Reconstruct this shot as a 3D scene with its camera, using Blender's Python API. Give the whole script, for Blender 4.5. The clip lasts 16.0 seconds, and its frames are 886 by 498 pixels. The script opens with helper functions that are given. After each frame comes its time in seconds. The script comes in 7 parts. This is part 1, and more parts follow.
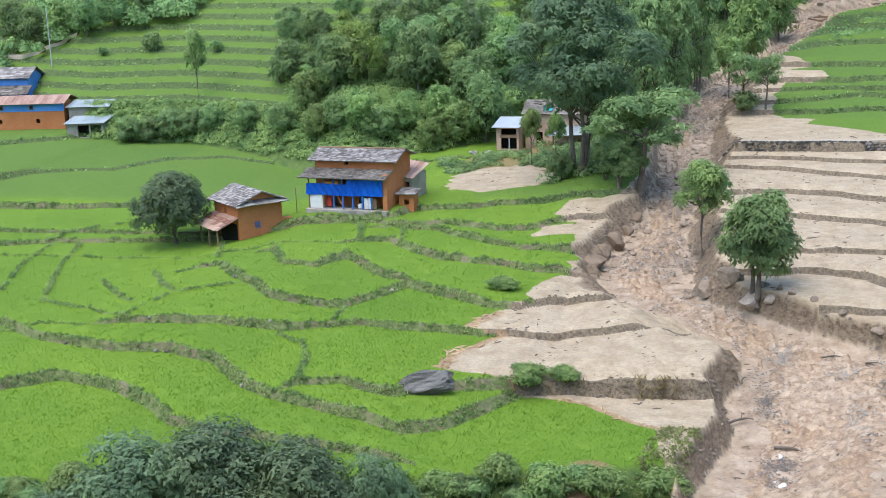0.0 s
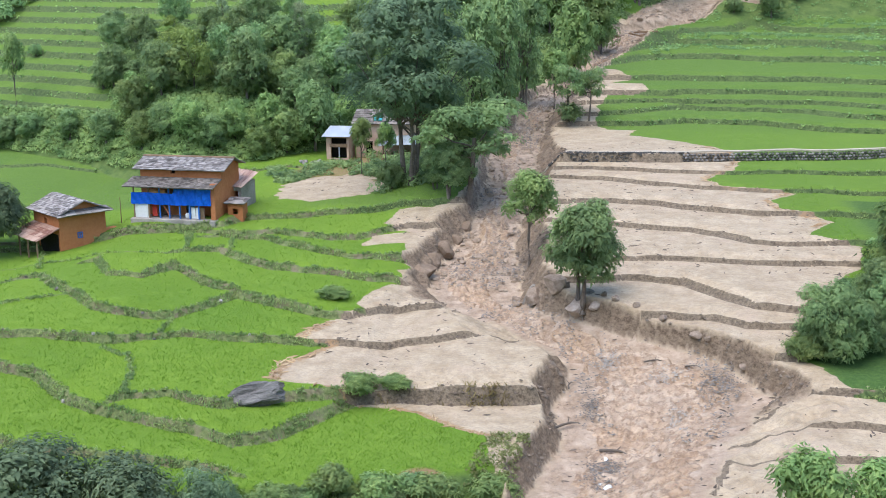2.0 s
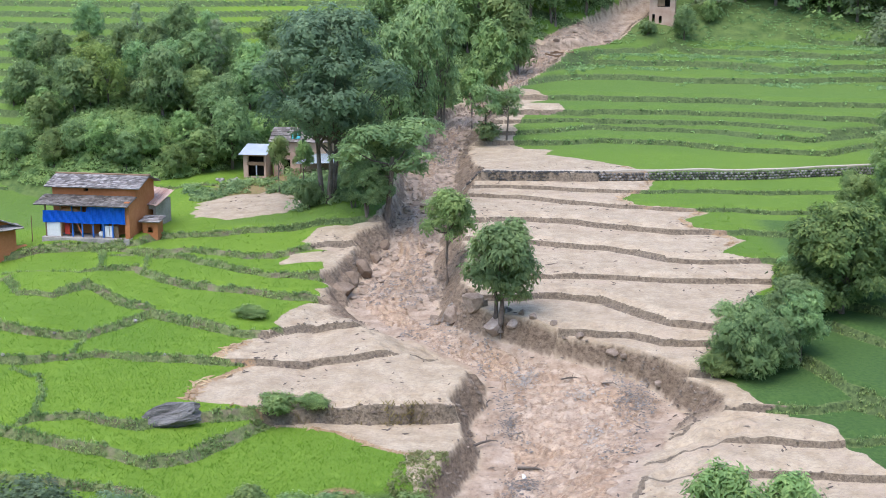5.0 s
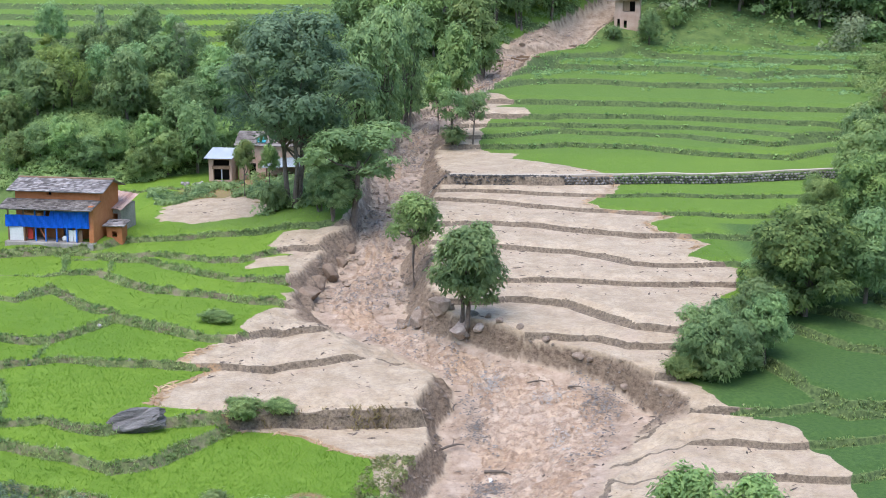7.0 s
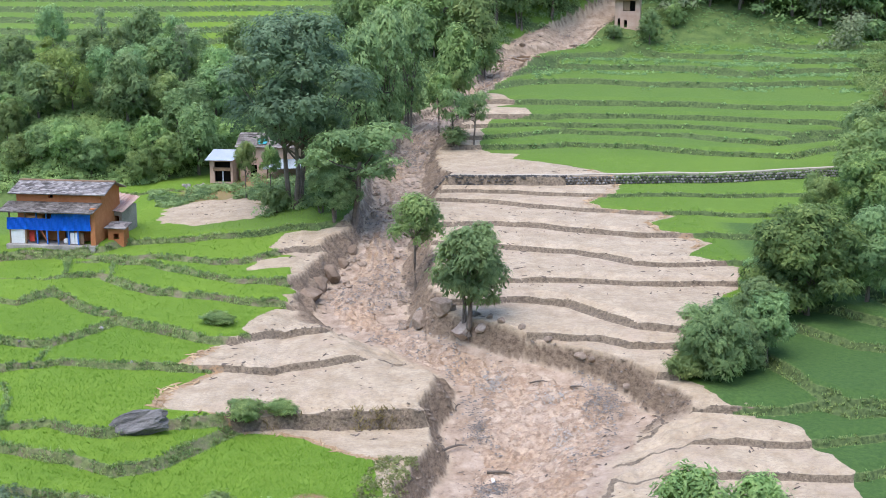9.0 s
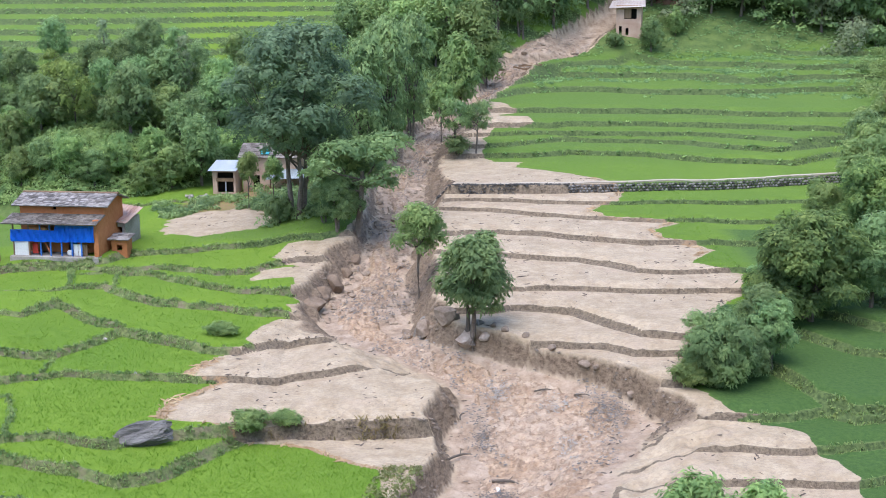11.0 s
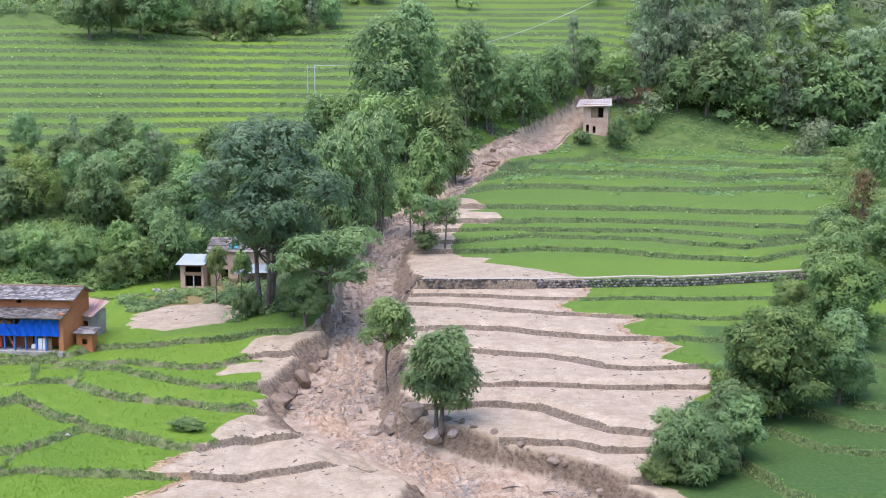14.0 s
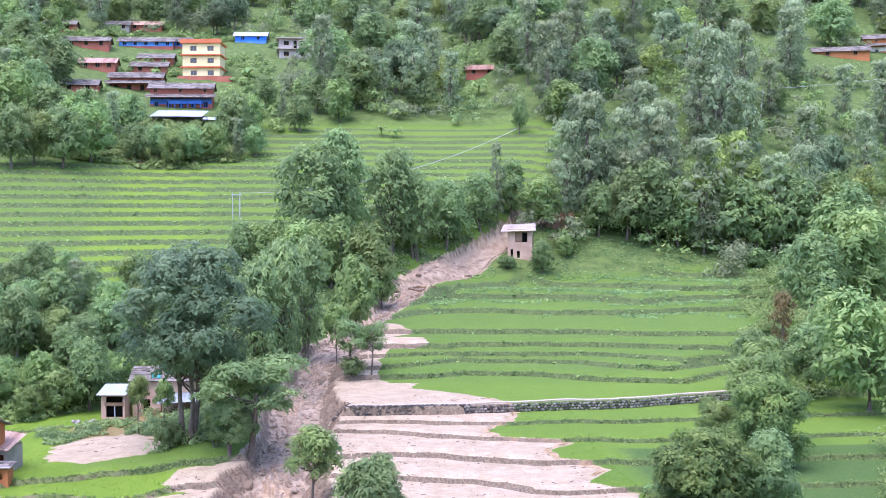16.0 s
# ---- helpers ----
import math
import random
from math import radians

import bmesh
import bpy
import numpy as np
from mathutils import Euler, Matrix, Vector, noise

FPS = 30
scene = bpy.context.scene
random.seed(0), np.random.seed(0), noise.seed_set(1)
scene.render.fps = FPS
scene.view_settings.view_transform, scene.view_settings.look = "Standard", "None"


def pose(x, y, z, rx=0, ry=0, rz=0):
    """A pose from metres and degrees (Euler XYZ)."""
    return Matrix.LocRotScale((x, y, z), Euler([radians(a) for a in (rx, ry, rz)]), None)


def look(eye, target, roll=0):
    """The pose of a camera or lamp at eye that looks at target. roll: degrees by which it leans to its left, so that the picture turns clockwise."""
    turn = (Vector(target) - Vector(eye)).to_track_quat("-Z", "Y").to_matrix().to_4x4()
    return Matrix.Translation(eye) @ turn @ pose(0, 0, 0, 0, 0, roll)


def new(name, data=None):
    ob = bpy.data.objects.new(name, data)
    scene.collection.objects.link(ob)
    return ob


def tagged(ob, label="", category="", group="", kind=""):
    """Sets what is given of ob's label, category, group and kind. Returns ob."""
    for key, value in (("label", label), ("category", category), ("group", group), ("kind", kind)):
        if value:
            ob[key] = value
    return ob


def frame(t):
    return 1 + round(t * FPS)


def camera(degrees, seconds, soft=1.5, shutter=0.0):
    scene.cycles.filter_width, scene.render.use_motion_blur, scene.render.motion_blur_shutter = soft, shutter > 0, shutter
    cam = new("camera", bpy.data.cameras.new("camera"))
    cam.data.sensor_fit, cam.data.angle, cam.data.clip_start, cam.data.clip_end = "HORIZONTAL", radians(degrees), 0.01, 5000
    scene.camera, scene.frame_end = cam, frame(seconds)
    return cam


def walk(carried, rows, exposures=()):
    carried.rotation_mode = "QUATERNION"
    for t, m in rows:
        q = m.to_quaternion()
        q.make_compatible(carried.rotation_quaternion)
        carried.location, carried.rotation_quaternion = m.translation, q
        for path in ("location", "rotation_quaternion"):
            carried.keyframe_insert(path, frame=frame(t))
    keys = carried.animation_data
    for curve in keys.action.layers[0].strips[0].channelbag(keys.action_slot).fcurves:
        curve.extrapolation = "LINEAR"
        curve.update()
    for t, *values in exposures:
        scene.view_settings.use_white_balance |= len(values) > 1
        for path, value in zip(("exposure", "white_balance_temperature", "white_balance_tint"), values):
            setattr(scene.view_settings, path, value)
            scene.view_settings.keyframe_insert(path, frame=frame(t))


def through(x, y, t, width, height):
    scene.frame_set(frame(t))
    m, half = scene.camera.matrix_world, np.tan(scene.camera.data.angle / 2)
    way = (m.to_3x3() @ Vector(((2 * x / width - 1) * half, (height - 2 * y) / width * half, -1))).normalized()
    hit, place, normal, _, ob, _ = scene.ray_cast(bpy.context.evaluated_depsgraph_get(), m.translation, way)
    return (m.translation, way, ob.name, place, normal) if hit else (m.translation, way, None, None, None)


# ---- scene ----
from mathutils.bvhtree import BVHTree

cam = camera(39.4, 16.0, soft=0.55)
EYE = Vector((0.0, 0.0, 21.0))
# seconds, yaw, pitch, roll: the camera turns where it stands
ROWS = [
    (0.0, 13.52, -13.27, -2.14),
    (0.5, 11.03, -13.09, -1.60),
    (1.0, 8.62, -13.23, -1.04),
    (1.5, 7.14, -13.28, -0.74),
    (2.0, 5.47, -13.03, -0.63),
    (2.5, 3.64, -13.04, -0.38),
    (3.0, 3.12, -13.04, -0.11),
    (3.5, 2.84, -12.64, 0.09),
    (4.0, 2.34, -12.42, 0.13),
    (6.5, 0.46, -12.00, 0.34),
    (7.0, -0.00, -12.00, 0.40),
    (7.5, -0.04, -11.96, 0.39),
    (8.0, 0.01, -11.93, 0.34),
    (8.5, 0.04, -11.98, 0.23),
    (11.0, 0.22, -11.56, -0.36),
    (11.5, 0.32, -11.33, -0.22),
    (12.0, 0.24, -11.19, -0.05),
    (12.5, 0.16, -11.11, 0.29),
    (13.0, 0.23, -10.85, 0.23),
    (13.5, 0.01, -9.02, -0.12),
    (14.0, -1.26, -7.16, 0.14),
    (14.5, -2.47, -3.89, 0.18),
    (15.0, -3.67, -1.66, -0.17),
    (15.5, -4.44, -1.30, -0.24),
    (16.0, -4.69, -1.37, -0.27),
]
walk(cam, [(t, pose(*EYE, 90 + pitch, 0, yaw) @ pose(0, 0, 0, 0, 0, roll)) for t, yaw, pitch, roll in ROWS],
     ((0.0, 1.62, 6500, 8), (4.0, 1.64, 6350, 14), (13.0, 1.66, 6300, 15), (14.2, 1.75, 6250, 23), (15.0, 2.02, 6150, 28), (16.0, 2.1, 6000, 31)))

# ---- light: bright overcast monsoon sky ----
world = bpy.data.worlds.new("sky")
scene.world = world
world.use_nodes = True
wn = world.node_tree.nodes
sky = wn.new("ShaderNodeTexSky")
sky.sky_type, sky.sun_disc = "NISHITA", False
SUN_EL, SUN_AZ = 68.0, 215.0
sky.sun_elevation, sky.sun_rotation = radians(SUN_EL), radians(SUN_AZ)
sky.air_density, sky.dust_density, sky.ozone_density = 1.0, 1.0, 1.5
world.node_tree.links.new(sky.outputs[0], wn["Background"].inputs[0])
wn["Background"].inputs[1].default_value = 0.15
sun = new("sun", bpy.data.lights.new("sun", "SUN"))
sun.data.energy, sun.data.angle, sun.data.color = 1.1, radians(60), (1.0, 0.97, 0.93)
sun_way = Vector((math.sin(radians(SUN_AZ)) * math.cos(radians(SUN_EL)), math.cos(radians(SUN_AZ)) * math.cos(radians(SUN_EL)), math.sin(radians(SUN_EL))))
sun.matrix_world = look(sun_way * 300, (0, 0, 0))


# ---- materials ----
class Net:
    """A short way to write a node material."""

    def __init__(self, name, rough=0.8, spec=0.3):
        self.m = bpy.data.materials.new(name)
        self.m.use_nodes = True
        self.t = self.m.node_tree
        self.p = self.t.nodes["Principled BSDF"]
        self.p.inputs["Roughness"].default_value = rough
        self.p.inputs["Specular IOR Level"].default_value = spec
        self.made = {}

    def node(self, kind, **inputs):
        n = self.t.nodes.new("ShaderNode" + kind)
        for k, v in inputs.items():
            self.put(n.inputs[k.replace("_", " ")], v)
        return n

    def put(self, socket, v):
        if isinstance(v, bpy.types.NodeSocket):
            self.t.links.new(v, socket)
        else:
            socket.default_value = (*v, 1) if isinstance(v, tuple) and len(v) == 3 and socket.type == "RGBA" else v

    def place(self):
        if "place" not in self.made:
            self.made["place"] = self.node("NewGeometry").outputs["Position"]
        return self.made["place"]

    def local(self):
        if "local" not in self.made:
            self.made["local"] = self.node("TexCoord").outputs["Object"]
        return self.made["local"]

    def noise(self, scale, detail=4.0, rough=0.55, where=None, stretch=None):
        where = where or self.place()
        if stretch:
            n = self.node("Mapping", Vector=where)
            n.inputs["Scale"].default_value = stretch
            where = n.outputs[0]
        return self.node("TexNoise", Vector=where, Scale=scale, Detail=detail, Roughness=rough).outputs["Fac"]

    def span(self, v, a, b, lo=0.0, hi=1.0):
        n = self.node("MapRange", Value=v)
        n.inputs[1].default_value, n.inputs[2].default_value, n.inputs[3].default_value, n.inputs[4].default_value = a, b, lo, hi
        return n.outputs[0]

    def sum(self, kind, a, b):
        n = self.node("Math")
        n.operation = kind
        self.put(n.inputs[0], a)
        self.put(n.inputs[1], b)
        return n.outputs[0]

    def mix(self, f, a, b):
        n = self.node("Mix")
        n.data_type = "RGBA"
        self.put(n.inputs[0], f)
        self.put(n.inputs[6], a)
        self.put(n.inputs[7], b)
        return n.outputs[2]

    def attr(self, name):
        n = self.node("Attribute")
        n.attribute_name = name
        return n.outputs["Fac"]

    def island(self):
        return self.node("NewGeometry").outputs["Random Per Island"]

    def each(self):
        return self.node("ObjectInfo").outputs["Random"]

    def bump(self, height, strength=0.5, distance=0.05):
        n = self.node("Bump", Height=height, Strength=strength, Distance=distance)
        self.put(self.p.inputs["Normal"], n.outputs[0])

    def done(self, colour, rough=None):
        self.put(self.p.inputs["Base Color"], colour)
        if rough is not None:
            self.put(self.p.inputs["Roughness"], rough)
        return self.m


def plain(name, a, b, scale=3.0, rough=0.8, spec=0.3, bump=0.3, depth=0.02, metal=0.0, stretch=None, own=0.0, pieces=0.0):
    """A surface that varies between two colours at two scales, with fine relief."""
    n = Net(name, rough, spec)
    n.p.inputs["Metallic"].default_value = metal
    big, fine = n.noise(scale * 0.25, 3, where=n.local(), stretch=stretch), n.noise(scale * 3, 4, 0.65, where=n.local(), stretch=stretch)
    f = n.sum("ADD", n.sum("MULTIPLY", big, 0.6), n.sum("MULTIPLY", fine, 0.4))
    if own:
        f = n.sum("ADD", f, n.span(n.each(), 0, 1, -own, own))
    if pieces:
        f = n.sum("ADD", f, n.span(n.island(), 0, 1, -pieces, pieces))
    n.bump(fine, bump, depth)
    return n.done(n.mix(n.span(f, 0.33, 0.67), a, b), n.span(fine, 0.2, 0.8, min(1, rough + 0.1), max(0.05, rough - 0.12)))


def foliage(name, dark, light, tip, shine=0.12, through=0.46):
    """Leaves: each leaf and each plant has a tone of its own."""
    n = Net(name, 0.55, shine)
    leaf = n.island()
    lobe = n.span(n.noise(0.42, 2, where=n.local()), 0.33, 0.67)
    f = n.sum("ADD", n.sum("MULTIPLY", leaf, 0.32), n.sum("MULTIPLY", lobe, 0.75))
    c = n.mix(n.span(f, 0.1, 0.95), dark, light)
    c = n.mix(n.sum("MULTIPLY", n.span(leaf, 0.6, 1.0, 0, 0.8), lobe), c, tip)
    hue = n.node("HueSaturation", Color=c, Hue=n.span(n.each(), 0, 1, 0.485, 0.515), Value=n.span(n.each(), 0, 1, 0.8, 1.2))
    c = hue.outputs[0]
    n.done(c)
    thin = n.node("BsdfTranslucent", Color=c)
    both = n.node("MixShader")
    both.inputs[0].default_value = through
    n.t.links.new(n.p.outputs[0], both.inputs[1])
    n.t.links.new(thin.outputs[0], both.inputs[2])
    n.t.links.new(both.outputs[0], n.t.nodes["Material Output"].inputs[0])
    return n.m


def ground_material():
    n = Net("ground", 0.9, 0.2)
    tone, mud, edge, stream = n.attr("tone"), n.attr("mud"), n.attr("edge"), n.attr("stream")
    cliff, wild, straw, bare = n.attr("cliff"), n.attr("wild"), n.attr("straw"), n.attr("bare")
    big, mid, fine, tiny = n.noise(0.09, 3), n.noise(0.7, 4), n.noise(3.5, 4, 0.65), n.noise(14, 3, 0.7)
    tuft = n.noise(5.5, 4, 0.75, stretch=(1.0, 0.45, 1.0))
    rice = n.mix(n.span(n.sum("ADD", tone, n.span(big, 0.3, 0.7, -0.2, 0.2)), 0.0, 1.0), (0.09, 0.168, 0.016), (0.162, 0.25, 0.023))
    rice = n.mix(n.span(tuft, 0.35, 0.62, 0.3, 0.0), rice, (0.06, 0.13, 0.014))
    rice = n.mix(n.span(mid, 0.55, 0.75, 0, 0.3), rice, (0.23, 0.34, 0.055))
    rice = n.mix(n.sum("MULTIPLY", n.attr("deep_or_shaded"), 0.85), rice, n.mix(n.span(fine, 0.3, 0.7), (0.055, 0.105, 0.024), (0.106, 0.168, 0.038)))
    # darkest green: shade on the valley-side paddies put into the rice colour
    rice = n.mix(n.span(n.attr("deep_or_shaded"), 0.95, 1.5), rice, n.mix(n.span(fine, 0.3, 0.7), (0.036, 0.08, 0.018), (0.07, 0.125, 0.028)))
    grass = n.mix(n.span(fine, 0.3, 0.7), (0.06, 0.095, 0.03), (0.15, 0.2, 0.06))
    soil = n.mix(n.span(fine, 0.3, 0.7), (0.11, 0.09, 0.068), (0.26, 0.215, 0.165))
    deep_or_shaded = n.attr("deep_or_shaded")
    verge = n.mix(n.sum("MULTIPLY", n.span(n.sum("ADD", mid, n.span(tiny, 0, 1, -0.2, 0.2)), 0.52, 0.68, 0, 0.55), n.span(deep_or_shaded, 0.0, 0.16, 1.0, 0.1)), grass, soil)
    # bank faces: weeds and soil, with shade put into the dark colour below pale lips
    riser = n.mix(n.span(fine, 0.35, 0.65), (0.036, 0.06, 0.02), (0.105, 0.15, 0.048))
    riser = n.mix(n.span(deep_or_shaded, 0.0, 0.15, 0.75, 0.1), riser, n.mix(n.span(fine, 0.35, 0.65), (0.09, 0.115, 0.042), (0.21, 0.235, 0.088)))
    riser = n.mix(n.sum("MULTIPLY", n.span(mid, 0.5, 0.62, 0, 0.6), n.span(deep_or_shaded, 0.0, 0.15, 1.0, 0.0)), riser, (0.2, 0.15, 0.105))
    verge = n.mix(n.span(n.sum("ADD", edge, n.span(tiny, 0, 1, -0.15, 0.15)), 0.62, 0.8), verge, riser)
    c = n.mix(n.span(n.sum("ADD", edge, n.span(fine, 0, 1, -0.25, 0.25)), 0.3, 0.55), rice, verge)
    weeds = n.mix(n.span(mid, 0.35, 0.7), n.mix(n.span(fine, 0.3, 0.7), (0.035, 0.068, 0.018), (0.085, 0.135, 0.035)), (0.12, 0.165, 0.045))
    c = n.mix(wild, c, weeds)
    silt = n.mix(n.span(n.sum("ADD", n.sum("MULTIPLY", mid, 0.6), n.sum("MULTIPLY", fine, 0.4)), 0.38, 0.62), (0.33, 0.246, 0.154), (0.476, 0.376, 0.254))
    crack = n.noise(1.6, 6, 0.7, stretch=(0.6, 1.0, 1.0))
    silt = n.mix(n.span(n.sum("ABSOLUTE", n.sum("SUBTRACT", crack, 0.5), 0.0), 0.0, 0.03, 0.45, 0.0), silt, (0.17, 0.14, 0.115))
    silt = n.mix(n.span(n.noise(0.35, 4), 0.55, 0.72, 0, 0.5), silt, (0.36, 0.26, 0.18))
    # torn earth, with the shade of the undercut faces put into its colour
    torn = n.mix(n.span(n.noise(4.5, 5, 0.75), 0.36, 0.64), (0.06, 0.043, 0.028), (0.225, 0.172, 0.115))
    silt = n.mix(n.span(n.sum("ADD", edge, n.span(fine, 0, 1, -0.22, 0.22)), 0.66, 0.86, 0, 0.9), silt, torn)
    silt = n.mix(n.span(n.sum("MULTIPLY", straw, n.span(fine, 0.35, 0.6)), 0.15, 0.5), silt, (0.3, 0.19, 0.1))
    c = n.mix(n.span(n.sum("ADD", mud, n.span(tiny, 0, 1, -0.2, 0.2)), 0.4, 0.6), c, silt)
    c = n.mix(bare, c, n.mix(fine, (0.2, 0.1, 0.06), (0.36, 0.2, 0.13)))
    face = n.mix(n.span(n.noise(2.6, 6, 0.75, stretch=(1, 1, 1.5)), 0.35, 0.66), (0.085, 0.057, 0.035), (0.275, 0.2, 0.132))
    c = n.mix(cliff, c, face)
    wash = n.mix(n.span(n.noise(0.9, 6, 0.75, stretch=(0.8, 0.8, 1.0)), 0.36, 0.64), (0.25, 0.17, 0.108), (0.45, 0.345, 0.25))
    wash = n.mix(n.span(n.noise(2.6, 5, 0.75, stretch=(0.8, 0.9, 1.0)), 0.56, 0.66, 0, 0.6), wash, (0.15, 0.11, 0.08))
    c = n.mix(stream, c, wash)
    rough = n.span(n.sum("ADD", mud, stream), 0, 1, 0.92, 0.6)
    relief = n.sum("ADD", fine, n.sum("MULTIPLY", tiny, 0.5))
    n.bump(relief, 0.7, 0.12)
    return n.done(c, rough)


def water_material():
    """Thick brown flood water, churned, with paler froth on the crests."""
    n = Net("muddy_water", 0.35, 0.5)
    flow = (0.75, 0.9, 1.0)
    a, b = n.noise(1.0, 6, 0.75, stretch=flow), n.noise(3.0, 5, 0.75, stretch=flow)
    zone = n.noise(0.22, 4, 0.6)
    c = n.mix(n.span(a, 0.36, 0.62), n.mix(n.span(zone, 0.4, 0.6), (0.26, 0.16, 0.085), (0.28, 0.195, 0.125)), n.mix(n.span(zone, 0.4, 0.6), (0.43, 0.3, 0.185), (0.45, 0.34, 0.235)))
    c = n.mix(n.span(b, 0.54, 0.68, 0, 0.5), c, (0.52, 0.41, 0.3))
    c = n.mix(n.span(n.noise(2.7, 5, 0.75, stretch=flow), 0.5, 0.57, 0, 0.8), c, (0.19, 0.118, 0.066))
    c = n.mix(n.span(n.noise(1.7, 5, 0.7, stretch=flow), 0.51, 0.61, 0, 0.62), c, (0.24, 0.148, 0.083))
    n.bump(b, 0.8, 0.12)
    return n.done(c, n.span(b, 0.3, 0.7, 0.25, 0.6))


GROUND, WATER = ground_material(), water_material()
LEAF_DARK = foliage("leaf_dark", (0.1, 0.15, 0.086), (0.21, 0.292, 0.15), (0.3, 0.378, 0.197))
# grey-green leaves, paled so the far woods carry haze in their colour
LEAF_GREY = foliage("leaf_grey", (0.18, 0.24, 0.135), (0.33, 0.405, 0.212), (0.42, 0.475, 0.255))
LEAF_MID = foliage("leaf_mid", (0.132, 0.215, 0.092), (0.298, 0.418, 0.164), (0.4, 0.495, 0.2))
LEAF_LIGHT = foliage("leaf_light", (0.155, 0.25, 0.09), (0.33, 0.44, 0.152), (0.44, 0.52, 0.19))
LEAF_YELLOW = foliage("leaf_yellow", (0.168, 0.242, 0.066), (0.364, 0.458, 0.126), (0.487, 0.569, 0.194))
LEAF_COPSE = foliage("leaf_copse", (0.085, 0.16, 0.058), (0.25, 0.36, 0.11), (0.42, 0.51, 0.16))
SHOULDER_GRASS = foliage("shoulder_grass", (0.15, 0.16, 0.06), (0.27, 0.29, 0.11), (0.36, 0.36, 0.16))
RICE = foliage("rice", (0.12, 0.218, 0.022), (0.158, 0.264, 0.028), (0.205, 0.3, 0.041), 0.05, 0.5)
LEAF_DRY = foliage("leaf_dry", (0.13, 0.095, 0.045), (0.26, 0.2, 0.09), (0.34, 0.26, 0.13))
STRAW = foliage("straw", (0.22, 0.13, 0.07), (0.42, 0.28, 0.16), (0.52, 0.38, 0.24), 0.2, 0.1)
BARK = plain("bark", (0.07, 0.055, 0.042), (0.2, 0.165, 0.13), 4, 0.9, 0.2, 0.7, 0.04)
BARK_PALE = plain("bark_pale", (0.16, 0.14, 0.115), (0.34, 0.3, 0.25), 4, 0.9, 0.2, 0.6, 0.03)


# ---- building helpers ----
def mesh_of(name, verts, faces, material, smooth=False):
    me = bpy.data.meshes.new(name)
    me.from_pydata([tuple(v) for v in verts], [], [tuple(f) for f in faces])
    me.materials.append(material)
    if smooth:
        me.polygons.foreach_set("use_smooth", [True] * len(me.polygons))
    return me


def quads(name, corners, material, normals=None):
    """A mesh of loose faces from an array of shape (n, corners, 3); normals: one a face, for soft shading."""
    n, k = corners.shape[:2]
    me = bpy.data.meshes.new(name)
    me.vertices.add(k * n)
    me.loops.add(k * n)
    me.polygons.add(n)
    me.vertices.foreach_set("co", np.asarray(corners, np.float32).ravel())
    me.loops.foreach_set("vertex_index", np.arange(k * n, dtype=np.int32))
    me.polygons.foreach_set("loop_start", np.arange(0, k * n, k, dtype=np.int32))
    me.update(calc_edges=True)
    if normals is not None:
        me.polygons.foreach_set("use_smooth", np.ones(n, bool))
        me.normals_split_custom_set_from_vertices(np.repeat(normals, k, axis=0).astype(np.float32))
    me.materials.append(material)
    return me


def part(name, bm, material, parent, label=""):
    """Links a bmesh (or a ready mesh) as one object under a thing or a part."""
    me = bm
    if isinstance(bm, bmesh.types.BMesh):
        me = bpy.data.meshes.new(name)
        bmesh.ops.recalc_face_normals(bm, faces=bm.faces)
        bm.to_mesh(me)
        bm.free()
        me.materials.append(material)
    ob = new(name, me)
    ob.parent = parent
    return tagged(ob, label)


def thing(name, m, label, category, group="", kind=""):
    ob = new(name)
    ob.empty_display_size = 0.2
    ob.matrix_basis = m
    return tagged(ob, label, category, group, kind)


def box(bm, x0, x1, y0, y1, z0, z1, bevel=0.0, m=None):
    made = bmesh.ops.create_cube(bm, size=1.0)["verts"]
    for v in made:
        v.co = Vector((x0 + (v.co.x + 0.5) * (x1 - x0), y0 + (v.co.y + 0.5) * (y1 - y0), z0 + (v.co.z + 0.5) * (z1 - z0)))
    if bevel:
        edges = list({e for v in made for e in v.link_edges})
        made = [v for v in bmesh.ops.bevel(bm, geom=edges, offset=bevel, segments=1, affect="EDGES")["verts"]]
    if m is not None:
        bmesh.ops.transform(bm, matrix=m, verts=list({v for v in made}))
    return bm


def boxed(*args, **kw):
    return box(bmesh.new(), *args, **kw)


def tube(bm, points, radii, sides=6):
    """A tapered, bent round bar through the points."""
    points = [Vector(p) for p in points]
    rings = []
    for i, p in enumerate(points):
        along = (points[min(i + 1, len(points) - 1)] - points[max(i - 1, 0)]).normalized()
        q = along.to_track_quat("Z", "Y")
        rings.append([bm.verts.new(p + q @ Vector((math.cos(a) * radii[i], math.sin(a) * radii[i], 0))) for a in (2 * math.pi * k / sides for k in range(sides))])
    for a, b in zip(rings, rings[1:]):
        for k in range(sides):
            bm.faces.new((a[k], a[(k + 1) % sides], b[(k + 1) % sides], b[k]))
    bm.faces.new(rings[0][::-1])
    bm.faces.new(rings[-1])
    return bm


def ball(rng, n):
    v = rng.normal(size=(n, 3))
    return v / np.linalg.norm(v, axis=1)[:, None]

# ---- the land: a terraced hillside cut by a debris flow ----
def ramp(t):
    t = np.clip(t, 0.0, 1.0)
    return t * t * (3 - 2 * t)


